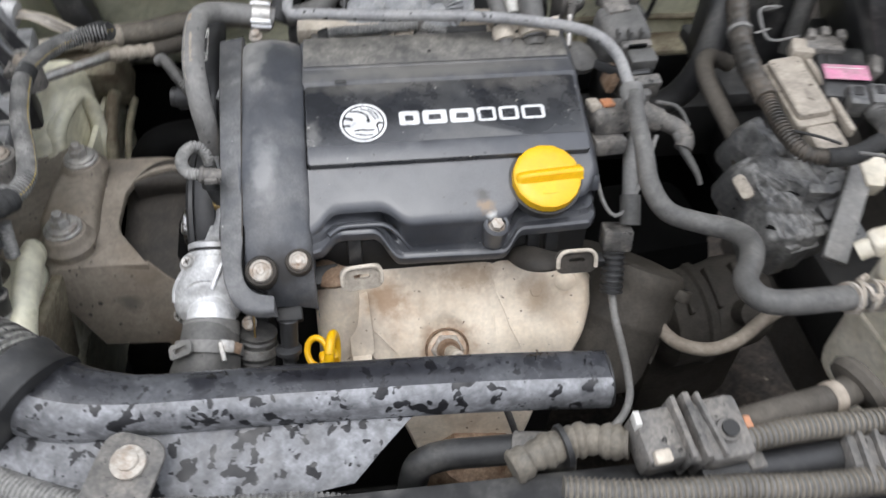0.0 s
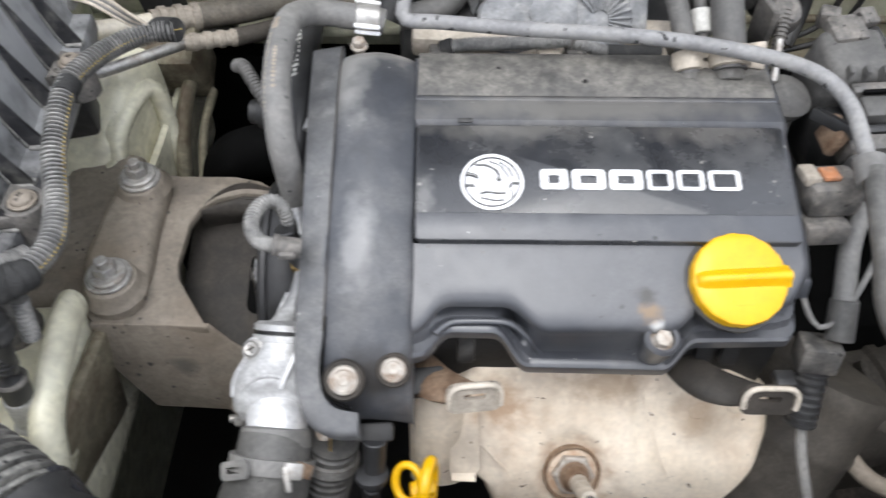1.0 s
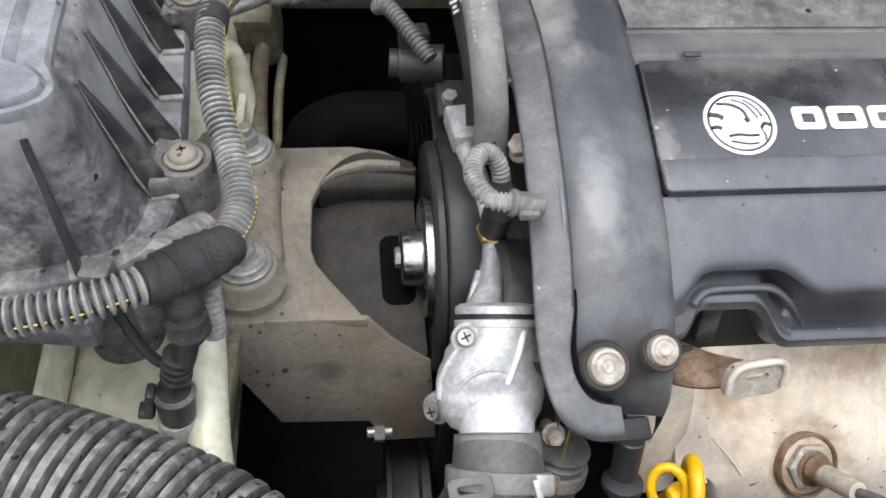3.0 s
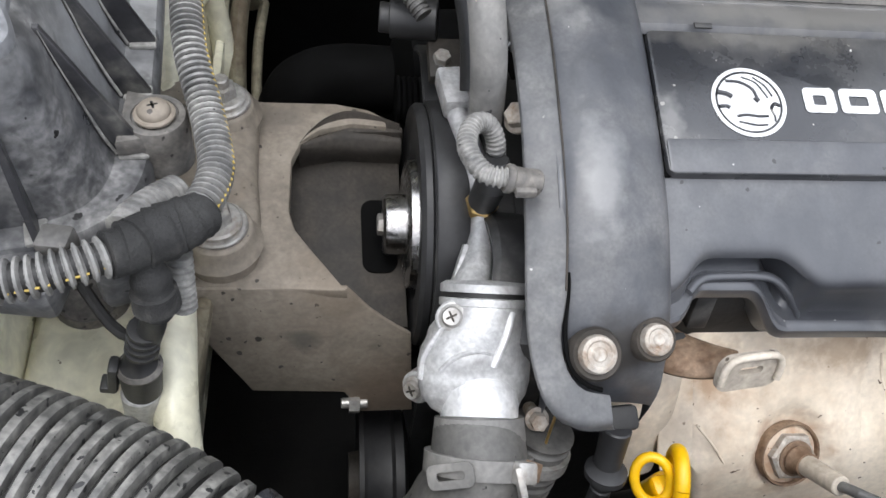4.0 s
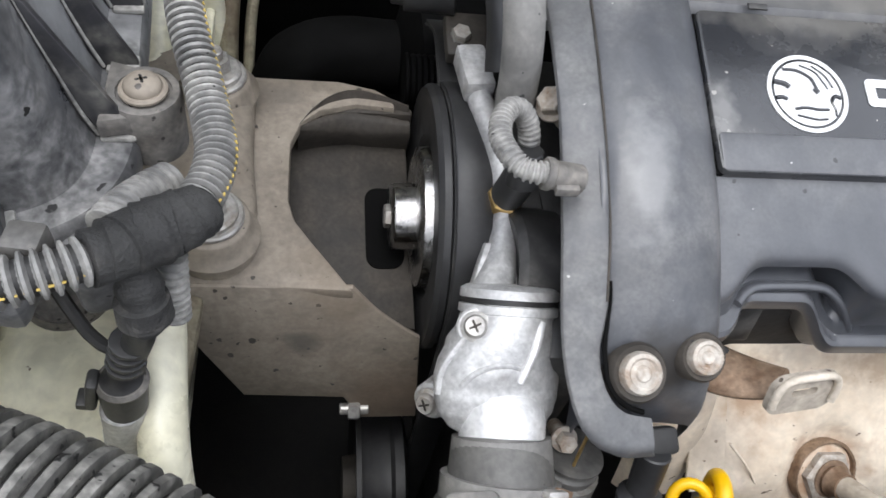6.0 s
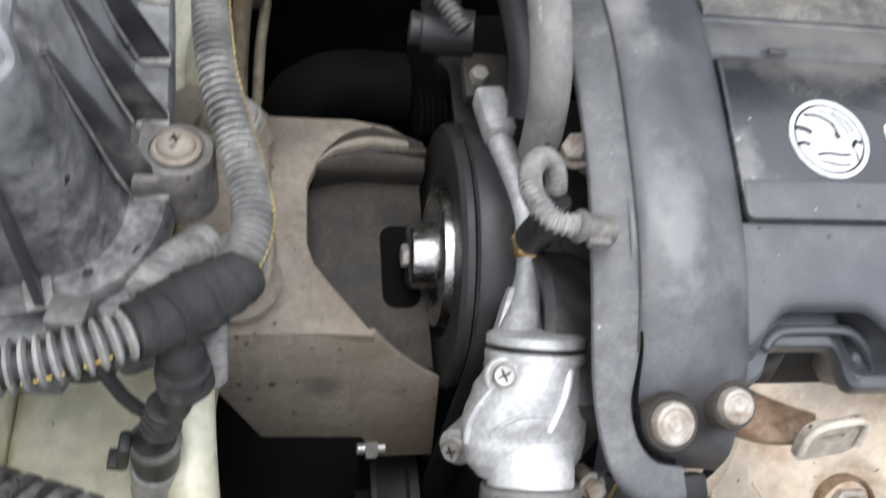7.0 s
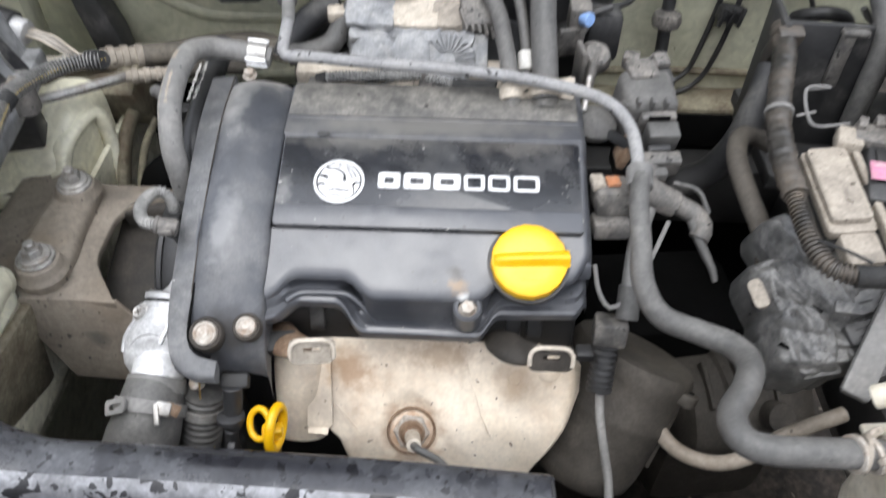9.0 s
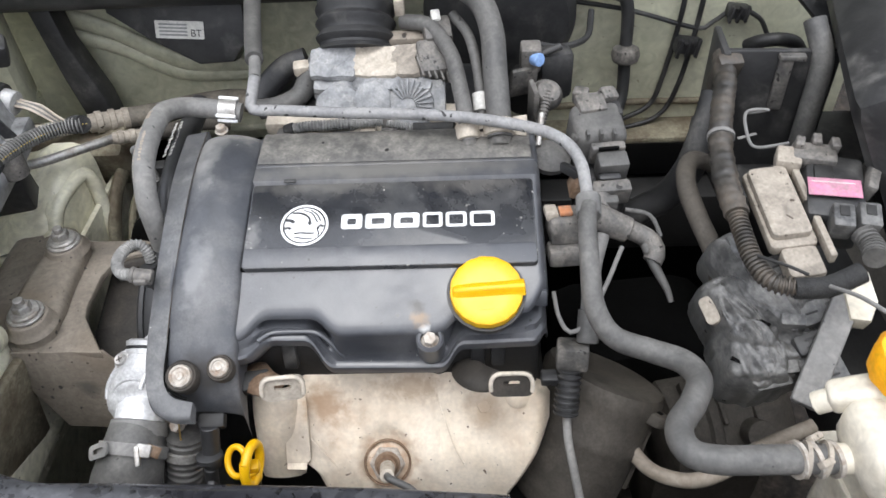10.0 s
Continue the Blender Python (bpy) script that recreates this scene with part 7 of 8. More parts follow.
def film_reach(turn):
    """How far the film spreads from its middle before it hangs down."""
    r = 0.11
    while r > 0.01 and film_height(0.010 + r * math.cos(turn), r * math.sin(turn)) < -0.034:
        r -= 0.001
    return r


rows = []
for i in range(161):
    a = 2 * math.pi * i / 160
    far = film_reach(a)
    row = []
    for j in range(64):
        r = far * (0.01 + 0.99 * min(j, 60) / 60) * (1 + 0.01 * max(j - 60, 0))
        u, v = 0.010 + r * math.cos(a), r * math.sin(a)
        row.append(FBM @ Vector((u, v, film_height(u, v) if j < 61 else -0.034 - 0.012 * (j - 60))))
    rows.append(row)
part("film_cover", G().grid(rows), FOIL, fb, "crinkled dusty black film", 40)
for at, w, h, z0, mt in (((0.042, -0.002), 0.036, 0.030, 0.004, FOIL), ((0.044, -0.030), 0.034, 0.018, 0.002, PLASTIC), ((0.048, -0.056), 0.030, 0.022, -0.004, FOIL), ((0.034, 0.034), 0.026, 0.034, 0.002, FOIL),
                     ((0.046, 0.046), 0.020, 0.024, 0.000, GREYPLASTIC)):
    p = part("relay_block", G().prism(rounded(w, h, 0.003, 2), -0.03, z0, FBM @ pose(at[0], at[1], 0, 0, 0, 10), 0.0018), mt, fb)
    for k in range(2):
        part("slot", G().prism(rounded(w * 0.55, 0.0018, 0.0006, 1), z0 - 0.001, z0 + 0.0006, FBM @ pose(at[0], at[1] + h * (0.18 - 0.36 * k), 0, 0, 0, 10), 0), DARK, p)
part("white_tab", G().prism(rounded(0.013, 0.026, 0.005, 4), -0.01, 0.001, FBM @ pose(-0.033, 0.012, -0.004, 0, -24, 10), 0.002), SLAB, fb, "pale worn tab")
for cx, cy, turn in ((0.006, -0.008, -38), (-0.022, -0.037, -42)):
    part("slit", G().prism(rounded(0.0125, 0.0024, 0.0010, 2), -0.02, film_height(cx, cy) + 0.0012, FBM @ pose(cx, cy, 0, 0, 0, turn), 0), VOID, fb)
for cx, cy, w, h, turn in ((0.006, -0.058, 0.030, 0.006, 4), (0.020, -0.046, 0.014, 0.012, 0), (0.028, -0.012, 0.020, 0.010, -14)):
    part("moulded_clip", G().prism(rounded(w, h, 0.0015, 2), -0.03, film_height(cx, cy) + 0.003, FBM @ pose(cx, cy, 0, 0, 0, turn), 0.0012), FOIL, fb)
part("strap", G().prism(rounded(0.022, 0.104, 0.003, 3), 0.004, 0.013, FBM @ pose(0.047, -0.040, 0, 0, 0, -36), 0.002), HOSE_PALE, fb, "pale grey strap")
part("bracket", G().prism([(-0.010, -0.020), (0.006, -0.022), (0.014, -0.004), (0.010, 0.022), (-0.006, 0.024), (-0.012, 0.004)], -0.01, 0.016, FBM @ pose(0.084, -0.002, 0, 0, 0, -10), 0.003), TANK, fb, "pale moulded bracket")
m = frame_of((0.3610, 0.627, 0.957), (0.97, 0.06, 0.0), (-0.10, -0.18, 1))
part("lid", G().prism(rounded(0.034, 0.078, 0.005, 3), -0.012, 0.004, m, 0.0025), SLAB, fb, "pale dusty lid")
part("lid_step", G().prism(rounded(0.040, 0.088, 0.005, 3), -0.014, -0.003, m @ pose(0.000, -0.003, 0), 0.0025), SLAB, fb)
part("lid_rib", G().prism(rounded(0.006, 0.105, 0.002, 2), -0.010, 0.002, m @ pose(0.025, -0.012, 0), 0.0015), SLAB, fb)
part("lid_block", G().prism(rounded(0.030, 0.030, 0.004, 3), -0.020, -0.004, m @ pose(0.002, -0.062, 0), 0.002), SLAB, fb)
part("lid_top_clip", G().box((0.380, 0.672, 0.968), (0.022, 0.022, 0.018), (10, 0, -16), 0.003), SLAB, fb)
pb = thing("relay_holder", (0.42, 0.62, 0.92), "grimy black relay holder with a pink label", "relay")
part("body", G().box((0.412, 0.640, 0.945), (0.050, 0.075, 0.045), (10, 0, -14), 0.006), PLASTIC, pb)
part("clip", G().box((0.402, 0.672, 0.972), (0.038, 0.022, 0.014), (10, 0, -14), 0.003), GREYPLASTIC, pb)
part("clip", G().box((0.446, 0.650, 0.962), (0.010, 0.050, 0.030), (10, 12, -24), 0.003), GREYPLASTIC, pb)
part("window", G().box((0.404, 0.650, 0.9705), (0.016, 0.014, 0.002), (14, 0, -10), 0.0005), DARK, pb)
for dx, dy in ((-0.014, 0.0), (0.002, 0.003), (0.016, -0.004)):
    part("tooth", G().box((0.404 + dx, 0.680 + dy, 0.980), (0.008, 0.012, 0.012), (14, 0, -14 + 400 * dx), 0.0018), GREYPLASTIC, pb)
for dx in (-0.010, 0.012):
    q = part("plug", G().box((0.414 + dx, 0.598, 0.958), (0.018, 0.024, 0.022), (16, 0, -12), 0.0025), FOIL, pb)
    part("plug_slot", G().box((0.414 + dx, 0.598, 0.9695), (0.008, 0.010, 0.002), (16, 0, -12), 0.0004), DARK, q)
part("plug_tail", G().rings([(0.418, 0.584, 0.955), (0.420, 0.568, 0.955), (0.416, 0.553, 0.957)], 0.010, 0.0045, 0.0022), HOSE, pb)
part("label", G().box((0.406, 0.628, 0.9705), (0.044, 0.019, 0.0012), (14, 0, -10), 0.0004), PINK, pb, "faded pink label")
for k in range(4):
    part("label_bar", G().box((0.406 + 0.001 * k, 0.633 - 0.0035 * k, 0.9722 - 0.0009 * k), (0.036 - 0.004 * (k % 2), 0.0009, 0.0004), (14, 0, -10), 0), WHITE, pb)

bl = thing("battery_loom", (0.33, 0.65, 0.90), "thick grimy taped battery cable loom", "wiring loom")
part("loom", G().sweep([(0.352, 0.815, 0.995), (0.345, 0.775, 0.992), (0.334, 0.735, 0.982), (0.325, 0.695, 0.970), (0.320, 0.650, 0.963), (0.320, 0.610, 0.958)], lambda s, n: 0.0108 + 0.0012 * noise.noise(Vector((s * 70, 0, 2))) + 0.0006 * math.sin(s * 610), 20, 0.003), GRIME, bl)
part("conduit", G().rings([(0.320, 0.615, 0.959), (0.320, 0.590, 0.955), (0.323, 0.561, 0.949), (0.332, 0.540, 0.946), (0.350, 0.531, 0.947)], 0.0084, 0.0038, 0.0022), GRIME, bl)
part("loom_end", G().sweep([(0.347, 0.531, 0.947), (0.372, 0.529, 0.950), (0.398, 0.536, 0.958)], 0.0088, 18), TAPE, bl)
part("tie", G().lathe([(0.0112, -0.002), (0.0128, -0.002), (0.0128, 0.002), (0.0112, 0.002)], (0.327, 0.705, 0.973), (0.15, 0.9, 0.25), 28), HOSE_PALE, bl)
part("tie_tail", G().box((0.350, 0.702, 0.975), (0.020, 0.003, 0.001), (0, 0, 20), 0), HOSE_PALE, bl)
part("branch", G().sweep([(0.345, 0.735, 0.915), (0.322, 0.732, 0.927), (0.306, 0.718, 0.931), (0.300, 0.692, 0.926), (0.306, 0.660, 0.913), (0.318, 0.628, 0.892), (0.325, 0.60, 0.86)], 0.0095), GEARBOX, bl, "brown grimy pipe")
part("tower_sleeve", G().box((0.352, 0.800, 0.985), (0.026, 0.016, 0.045), (20, 0, 8), 0.004), GRIME, bl)
part("wire_clip", G().sweep([(0.352, 0.725, 0.985), (0.372, 0.722, 0.990), (0.352, 0.722, 0.988), (0.350, 0.700, 0.976), (0.356, 0.688, 0.972), (0.385, 0.690, 0.974)], 0.0016, 8, 0.003), HOSE_PALE, bl, "bent wire clip")
part("strap", G().sweep([(0.255, 0.745, 0.83), (0.276, 0.747, 0.85), (0.300, 0.743, 0.872), (0.316, 0.740, 0.910), (0.328, 0.752, 0.948), (0.340, 0.775, 0.975)], 0.0155), RUBBER, bl, "black rubber hose")
part("thin_lead", G().sweep([(0.322, 0.556, 0.960), (0.338, 0.541, 0.964), (0.353, 0.529, 0.964)], 0.0014, 8), DARK, bl)
part("thin_lead", G().sweep([(0.366, 0.518, 0.962), (0.376, 0.494, 0.975), (0.388, 0.466, 0.982), (0.405, 0.44, 0.982)], 0.0017, 8), HOSE_PALE, bl, "pale thin lead")

bt = thing("battery_tray", (0.44, 0.79, 0.75), "black plastic battery tray with upright side walls", "battery tray")
part("front_wall", G().box((0.405, 0.800, 0.935), (0.115, 0.008, 0.150), (0, 0, -4), 0.003), PLASTIC, bt)
part("side_wall", G().box((0.352, 0.825, 0.935), (0.008, 0.06, 0.150), (0, 0, -4), 0.003), PLASTIC, bt)
part("metal_clip", G().box((0.408, 0.792, 0.975), (0.014, 0.006, 0.060), (0, 0, -4), 0.002), GREYPLASTIC, bt, "pale metal clip")
part("metal_clip", G().box((0.412, 0.790, 1.006), (0.026, 0.010, 0.006), (0, 0, -4), 0.002), GREYPLASTIC, bt)
part("post", G().sweep([(0.438, 0.775, 0.90), (0.441, 0.782, 0.95), (0.443, 0.792, 1.0), (0.437, 0.82, 1.03)], 0.011), HOSE, bt)
part("base", G().box((0.48, 0.82, 0.86), (0.24, 0.16, 0.02), bev=0.004), PLASTIC, bt)
sw = thing("side_duct", (0.53, 0.78, 0.72), "weathered dark plastic panel along the wing", "panel")
part("panel", G().box((0.545, 0.790, 0.92), (0.07, 0.34, 0.30), (0, -28, -14), 0.02), PLASTIC, sw)
part("orange_tag", G().box((0.492, 0.858, 1.02), (0.03, 0.01, 0.012), (0, -20, -14), 0.002), COPPERY, sw, "orange tag")
part("knob", G().lathe([(0.012, 0), (0.016, 0.006), (0.014, 0.016)], (0.495, 0.755, 0.975), (-0.6, -0.3, 0.6), 24), PLASTIC, sw)

# ---- pipework and hoses at the rear left ----
ac = thing("air_conditioning_hose", (-0.369, 0.994, 0.791), "grey air-conditioning hose with ribbed crimp fittings", "hose")
part("pipe_end", G().sweep([(-0.530, 0.900, 0.862), (-0.482, 0.914, 0.862), (-0.458, 0.921, 0.860), (-0.405, 0.945, 0.855)], 0.0098), TANK, ac, "pale painted metal end")
part("fitting", G().sweep([(-0.408, 0.944, 0.855), (-0.385, 0.958, 0.850), (-0.362, 0.970, 0.846)], lambda s, n: 0.0126 + 0.0024 * (1 if int(s / 0.0085) % 2 else 0), 22, 0.0012), SLAB, ac, "ribbed beige crimp sleeve")
part("hose", G().sweep([(-0.365, 0.969, 0.846), (-0.322, 0.988, 0.842), (-0.284, 1.004, 0.842), (-0.225, 1.000, 0.850), (-0.177, 0.960, 0.863)], 0.0145), MUDLOOM, ac, "brown dusty hose")
pp = thing("coolant_pipe", (-0.453, 0.890, 0.743), "thin dull metal pipe across the inner wing", "pipe")
part("pipe", G().sweep([(-0.485, 0.826, 0.866), (-0.455, 0.842, 0.863), (-0.431, 0.856, 0.860), (-0.386, 0.894, 0.855), (-0.369, 0.915, 0.850)], 0.0060), STEEL, pp)
part("sleeve", G().sweep([(-0.369, 0.915, 0.850), (-0.345, 0.928, 0.845), (-0.322, 0.940, 0.840)], lambda s, n: 0.0080 + 0.0014 * (1 if int(s / 0.007) % 2 else 0), 18, 0.0012), SLAB, pp, "crimped beige sleeve")
part("hose", G().sweep([(-0.324, 0.939, 0.840), (-0.300, 0.957, 0.835), (-0.279, 0.974, 0.830), (-0.24, 0.990, 0.82)], 0.0098), GEARBOX, pp)
wb = thing("connector_bundle", (-0.46, 0.84, 0.92), "bundle of black connectors and bare clips on the wing", "connector")
part("plug", G().rod((-0.495, 0.865, 0.960), (-0.445, 0.858, 0.945), 0.020), PLASTIC, wb)
part("plug", G().box((-0.475, 0.90, 0.985), (0.06, 0.03, 0.03), (15, 10, 25), 0.005), PLASTIC, wb)
part("plug", G().box((-0.450, 0.800, 0.862), (0.050, 0.040, 0.050), (10, 0, 15), 0.006), PLASTIC, wb)
part("nut", G().rod((-0.452, 0.859, 0.947), (-0.430, 0.856, 0.942), 0.0155, 0.0140), ALU, wb, "alloy union nut")
for k in range(5):
    part("lead", G().sweep([(-0.433, 0.852 + 0.003 * k, 0.942 + 0.002 * (k % 3)), (-0.415, 0.848 + 0.003 * k, 0.940), (-0.398, 0.842 + 0.002 * k, 0.934 + 0.002 * k), (-0.372, 0.826, 0.932 + 0.003 * k), (-0.350, 0.808, 0.945), (-0.326, 0.782, 0.960)], 0.0016, 8), HOSE_PALE if k % 2 else CREAMPLASTIC, wb)
part("barrel", G().rod((-0.560, 0.900, 0.992), (-0.494, 0.868, 0.966), 0.017), HOSE, wb, "dusty grey tube")
part("band", G().rod((-0.503, 0.872, 0.970), (-0.494, 0.868, 0.966), 0.0195), RUST, wb, "rusty band")
part("star_plate", G().prism([(-0.030, -0.010), (-0.012, -0.014), (-0.004, -0.034), (0.010, -0.014), (0.032, -0.012), (0.014, 0.004), (0.026, 0.026), (0.002, 0.014), (-0.018, 0.030), (-0.014, 0.006)], -0.003, 0.002, frame_of((-0.478, 0.852, 0.978), (1, 0.2, -0.3), (0.1, -0.6, 0.8)), 0.001), ALU, wb, "dull alloy bracket")
part("side_plug", G().box((-0.520, 0.845, 0.950), (0.060, 0.030, 0.034), (15, 20, 20), 0.006), GREYPLASTIC, wb)
part("side_plug", G().box((-0.470, 0.820, 0.950), (0.034, 0.026, 0.040), (12, -10, -15), 0.005), GREYPLASTIC, wb)

part("tape_knuckle", G().sweep([(-0.336, 0.792, 0.952), (-0.326, 0.783, 0.959), (-0.316, 0.776, 0.963)], 0.0098, 16), TAPE, wb)

# ---- car body ----
rl = thing("chassis_rail", (-0.45, 0.6, 0.40), "pale green painted chassis rail with dirt", "body panel", kind="structure")
part("rail_top", G().box((-0.455, 0.62, 0.69), (0.115, 0.80, 0.11), bev=0.02, seg=3), PAINT_LIT, rl)
part("rail_flange", G().box((-0.405, 0.60, 0.700), (0.008, 0.70, 0.16), (0, 6, 0), 0.003), PAINT_LIT, rl)
part("mount_pad", G().box((-0.432, 0.545, 0.775), (0.085, 0.15, 0.07), (0, 0, 3), 0.016, 3), PAINT_LIT, rl)
part("pad_edge", G().sweep([(-0.397, 0.606, 0.822), (-0.392, 0.585, 0.832), (-0.387, 0.555, 0.835), (-0.384, 0.525, 0.832), (-0.381, 0.498, 0.822), (-0.378, 0.478, 0.800)], 0.0115, 18, 0.004, True, (1.0, 1.3)), PAINT_LIT, rl, "rounded cream edge")
part("edge_wall", G().box((-0.396, 0.540, 0.735), (0.012, 0.120, 0.13), (0, 10, -4), 0.004), LEDGE, rl, "muddy edge of the pad")
part("pad_flange", G().box((-0.4755, 0.545, 0.785), (0.006, 0.16, 0.09), (0, -6, 3), 0.002), PAINT_LIT, rl)
part("pad_cup", G().lathe([(0.021, -0.02), (0.022, 0.0), (0.019, 0.008), (0.017, 0.004), (0.004, 0.003)], (-0.442, 0.590, 0.812), (0, -0.2, 1), 30), GREYPLASTIC, rl)
part("rear_pad", G().box((-0.435, 0.72, 0.765), (0.08, 0.20, 0.06), bev=0.02, seg=3), MOUNT, rl)
tw = thing("strut_tower", (-0.45, 0.88, 0.60), "pale green painted inner wing gusset with an arched cut-out", "body panel", kind="structure")
part("arch_flange", G().sweep([(-0.428, 0.800, 0.785), (-0.427, 0.825, 0.808), (-0.420, 0.855, 0.818), (-0.411, 0.880, 0.820), (-0.403, 0.886, 0.812), (-0.398, 0.882, 0.785), (-0.396, 0.872, 0.74), (-0.396, 0.865, 0.69)], 0.0125, 14, 0.004, True, (1, 0.75)), PAINT_LIT, tw)
part("arch_web", G().prism([(-0.436, 0.68), (-0.436, 0.79), (-0.424, 0.812), (-0.408, 0.818), (-0.399, 0.806), (-0.396, 0.68)], -0.004, 0.004, Matrix(((1, 0, 0, 0), (0, 0, 1, 0.890), (0, 1, 0, 0), (0, 0, 0, 1))), 0.001), PAINT_LIT, tw)
rows = []
for k in range(25):
    u = k / 24
    y = 0.775 + 0.135 * u
    xr = lin(y, [(0.775, -0.432), (0.80, -0.422), (0.85, -0.412), (0.91, -0.400)])
    top = lin(y, [(0.775, 0.785), (0.81, 0.812), (0.86, 0.838), (0.91, 0.850)])
    rows.append([Vector((xr, y, 0.66)), Vector((xr, y, top - 0.030)), Vector((xr - 0.003, y, top - 0.014)), Vector((xr - 0.010, y, top - 0.004)), Vector((xr - 0.020, y, top)),
                 Vector((xr - 0.045, y, top - 0.003 + 0.006 * math.sin(u * 9))), Vector((xr - 0.070, y, top - 0.012)), Vector((xr - 0.10, y, top - 0.016)), Vector((-0.54, y, top - 0.01))])
part("gusset", G().grid(rows), PAINT_LIT, tw, "pressed pale green panel", 60)
part("swage_rib", G().sweep([(-0.53, 0.775, 0.765), (-0.48, 0.772, 0.770), (-0.455, 0.772, 0.778), (-0.438, 0.776, 0.784), (-0.428, 0.800, 0.790)], 0.009, 12, 0.005, True, (1, 0.8)), PAINT_LIT, tw)
part("back_panel", G().box((-0.440, 0.955, 0.80), (0.15, 0.06, 0.085), (25, 0, 0), 0.012), LEDGE, tw, "dirty brown inner panel")
part("streaked_wall", G().sweep([(-0.385, 0.83, 0.68), (-0.386, 0.86, 0.735), (-0.384, 0.90, 0.775), (-0.380, 0.95, 0.79)], 0.013, 12, 0.006, True, (0.6, 1)), LEDGE, tw)
part("streaked_wall", G().sweep([(-0.372, 0.83, 0.66), (-0.372, 0.86, 0.705), (-0.370, 0.90, 0.745), (-0.366, 0.95, 0.76)], 0.008, 12, 0.006, True, (0.6, 1)), LEDGE, tw)
part("wing_wall", G().box((-0.535, 0.66, 0.48), (0.014, 1.10, 0.72), bev=0.003), BODY, tw)
part("wing_shelf", G().box((-0.60, 0.66, 0.835), (0.13, 1.10, 0.012), bev=0.003), BODY, tw)
part("wing_upper", G().box((-0.66, 0.66, 0.94), (0.014, 1.10, 0.22), bev=0.003), BODY, tw)
part("wing_swage", G().box((-0.515, 0.98, 0.93), (0.05, 0.10, 0.16), (0, 0, 20), 0.02), BODY, tw)

fw = thing("bulkhead", (0.0, 1.06, 0.35), "pale green painted bulkhead panel with pressed swages", "body panel", kind="structure")
part("panel", G().box((0.0, 1.066, 0.78), (1.24, 0.012, 0.92), bev=0.003), BODY, fw)
part("ledge", G().box((0.33, 1.035, 0.755), (0.52, 0.055, 0.012), bev=0.004), LEDGE, fw, "muddy painted ledge")
part("seam_sealer", G().sweep([(0.08, 1.057, 0.790), (0.20, 1.057, 0.786), (0.34, 1.057, 0.790), (0.56, 1.057, 0.786)], 0.005, 10, 0.02), LEDGE, fw)
# Black strip holds the shade under the muddy ledge.
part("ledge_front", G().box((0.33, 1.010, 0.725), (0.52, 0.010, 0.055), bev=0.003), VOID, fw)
part("ledge", G().box((-0.28, 1.035, 0.795), (0.50, 0.055, 0.012), (0, -3, 0), 0.004), BODY, fw)
part("swage", G().sweep([(-0.48, 1.055, 0.965), (-0.40, 1.055, 0.935), (-0.33, 1.055, 0.892), (-0.285, 1.055, 0.876), (-0.20, 1.055, 0.874)], 0.012, 12, 0.008, True, (0.5, 1)), BODY, fw)
part("swage", G().sweep([(-0.46, 1.055, 0.930), (-0.38, 1.055, 0.900), (-0.31, 1.055, 0.862), (-0.20, 1.055, 0.858)], 0.010, 12, 0.008, True, (0.5, 1)), BODY, fw)
# Dark box and near-black sheet put shade on the lower bulkhead.
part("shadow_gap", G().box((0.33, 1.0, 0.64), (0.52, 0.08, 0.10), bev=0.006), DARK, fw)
part("shade_sheet", G().box((0.03, 1.045, 0.50), (1.16, 0.03, 0.50), bev=0.008), VOID, fw, "near-black sheet holding shade low on the bulkhead")
# Unseen pan, added to keep ground light from reaching behind the bulkhead.
part("light_block_pan", G().box((0.0, 1.60, 0.22), (1.24, 1.10, 0.02), bev=0.004), DARK, fw)
part("upright", G().prism([(-0.018, -0.12), (0.014, -0.13), (0.020, -0.02), (0.010, 0.06), (0.014, 0.13), (-0.016, 0.13), (-0.020, 0.02)], -0.02, 0.02, frame_of((-0.425, 1.015, 0.875), (1, 0, 0.22), (0, -1, 0.1)), 0.006), PLASTIC, fw, "black plastic bracket")
part("upright_foot", G().box((-0.375, 1.005, 0.800), (0.07, 0.03, 0.022), (0, -8, 0), 0.006), PLASTIC, fw)
cw = thing("scuttle", (0.0, 1.05, 1.02), "black plastic scuttle trim under the windscreen", "trim", kind="structure")
part("trim", G().box((-0.28, 1.01, 1.030), (0.62, 0.11, 0.075), (-6, 0, 0), 0.03, 3), PLASTIC, cw)
part("trim", G().box((0.30, 1.06, 1.13), (0.66, 0.11, 0.075), (-10, 0, 0), 0.03, 3), PLASTIC, cw)
dm = thing("control_unit", (-0.26, 1.0, 0.92), "black control unit box with a worn white label", "control unit")
part("case", G().prism([(-0.10, 0.045), (0.075, 0.045), (0.075, -0.02), (0.055, -0.046), (0.01, -0.048), (-0.05, -0.015), (-0.10, 0.02)], -0.02, 0.012, frame_of((-0.265, 1.01, 0.955), (1, 0, 0), (0, -0.94, 0.34)), 0.004), PLASTIC, dm)
m = frame_of((-0.273, 0.997, 0.956), (1, -0.02, -0.06), (0, -0.94, 0.34))
part("label", G().prism(rounded(0.062, 0.022, 0.001, 1), 0.0005, 0.0013, m, 0), WHITE, dm)
for k in range(4):
    part("label_bar", G().prism(rounded(0.036, 0.0022, 0.0004, 1), 0.0014, 0.0017, m @ pose(-0.008, 0.0065 - 0.0043 * k, 0), 0), INK, dm)
letters("BT", 0.0125, m @ pose(0.021, -0.004, 0.0016), DARK, dm)
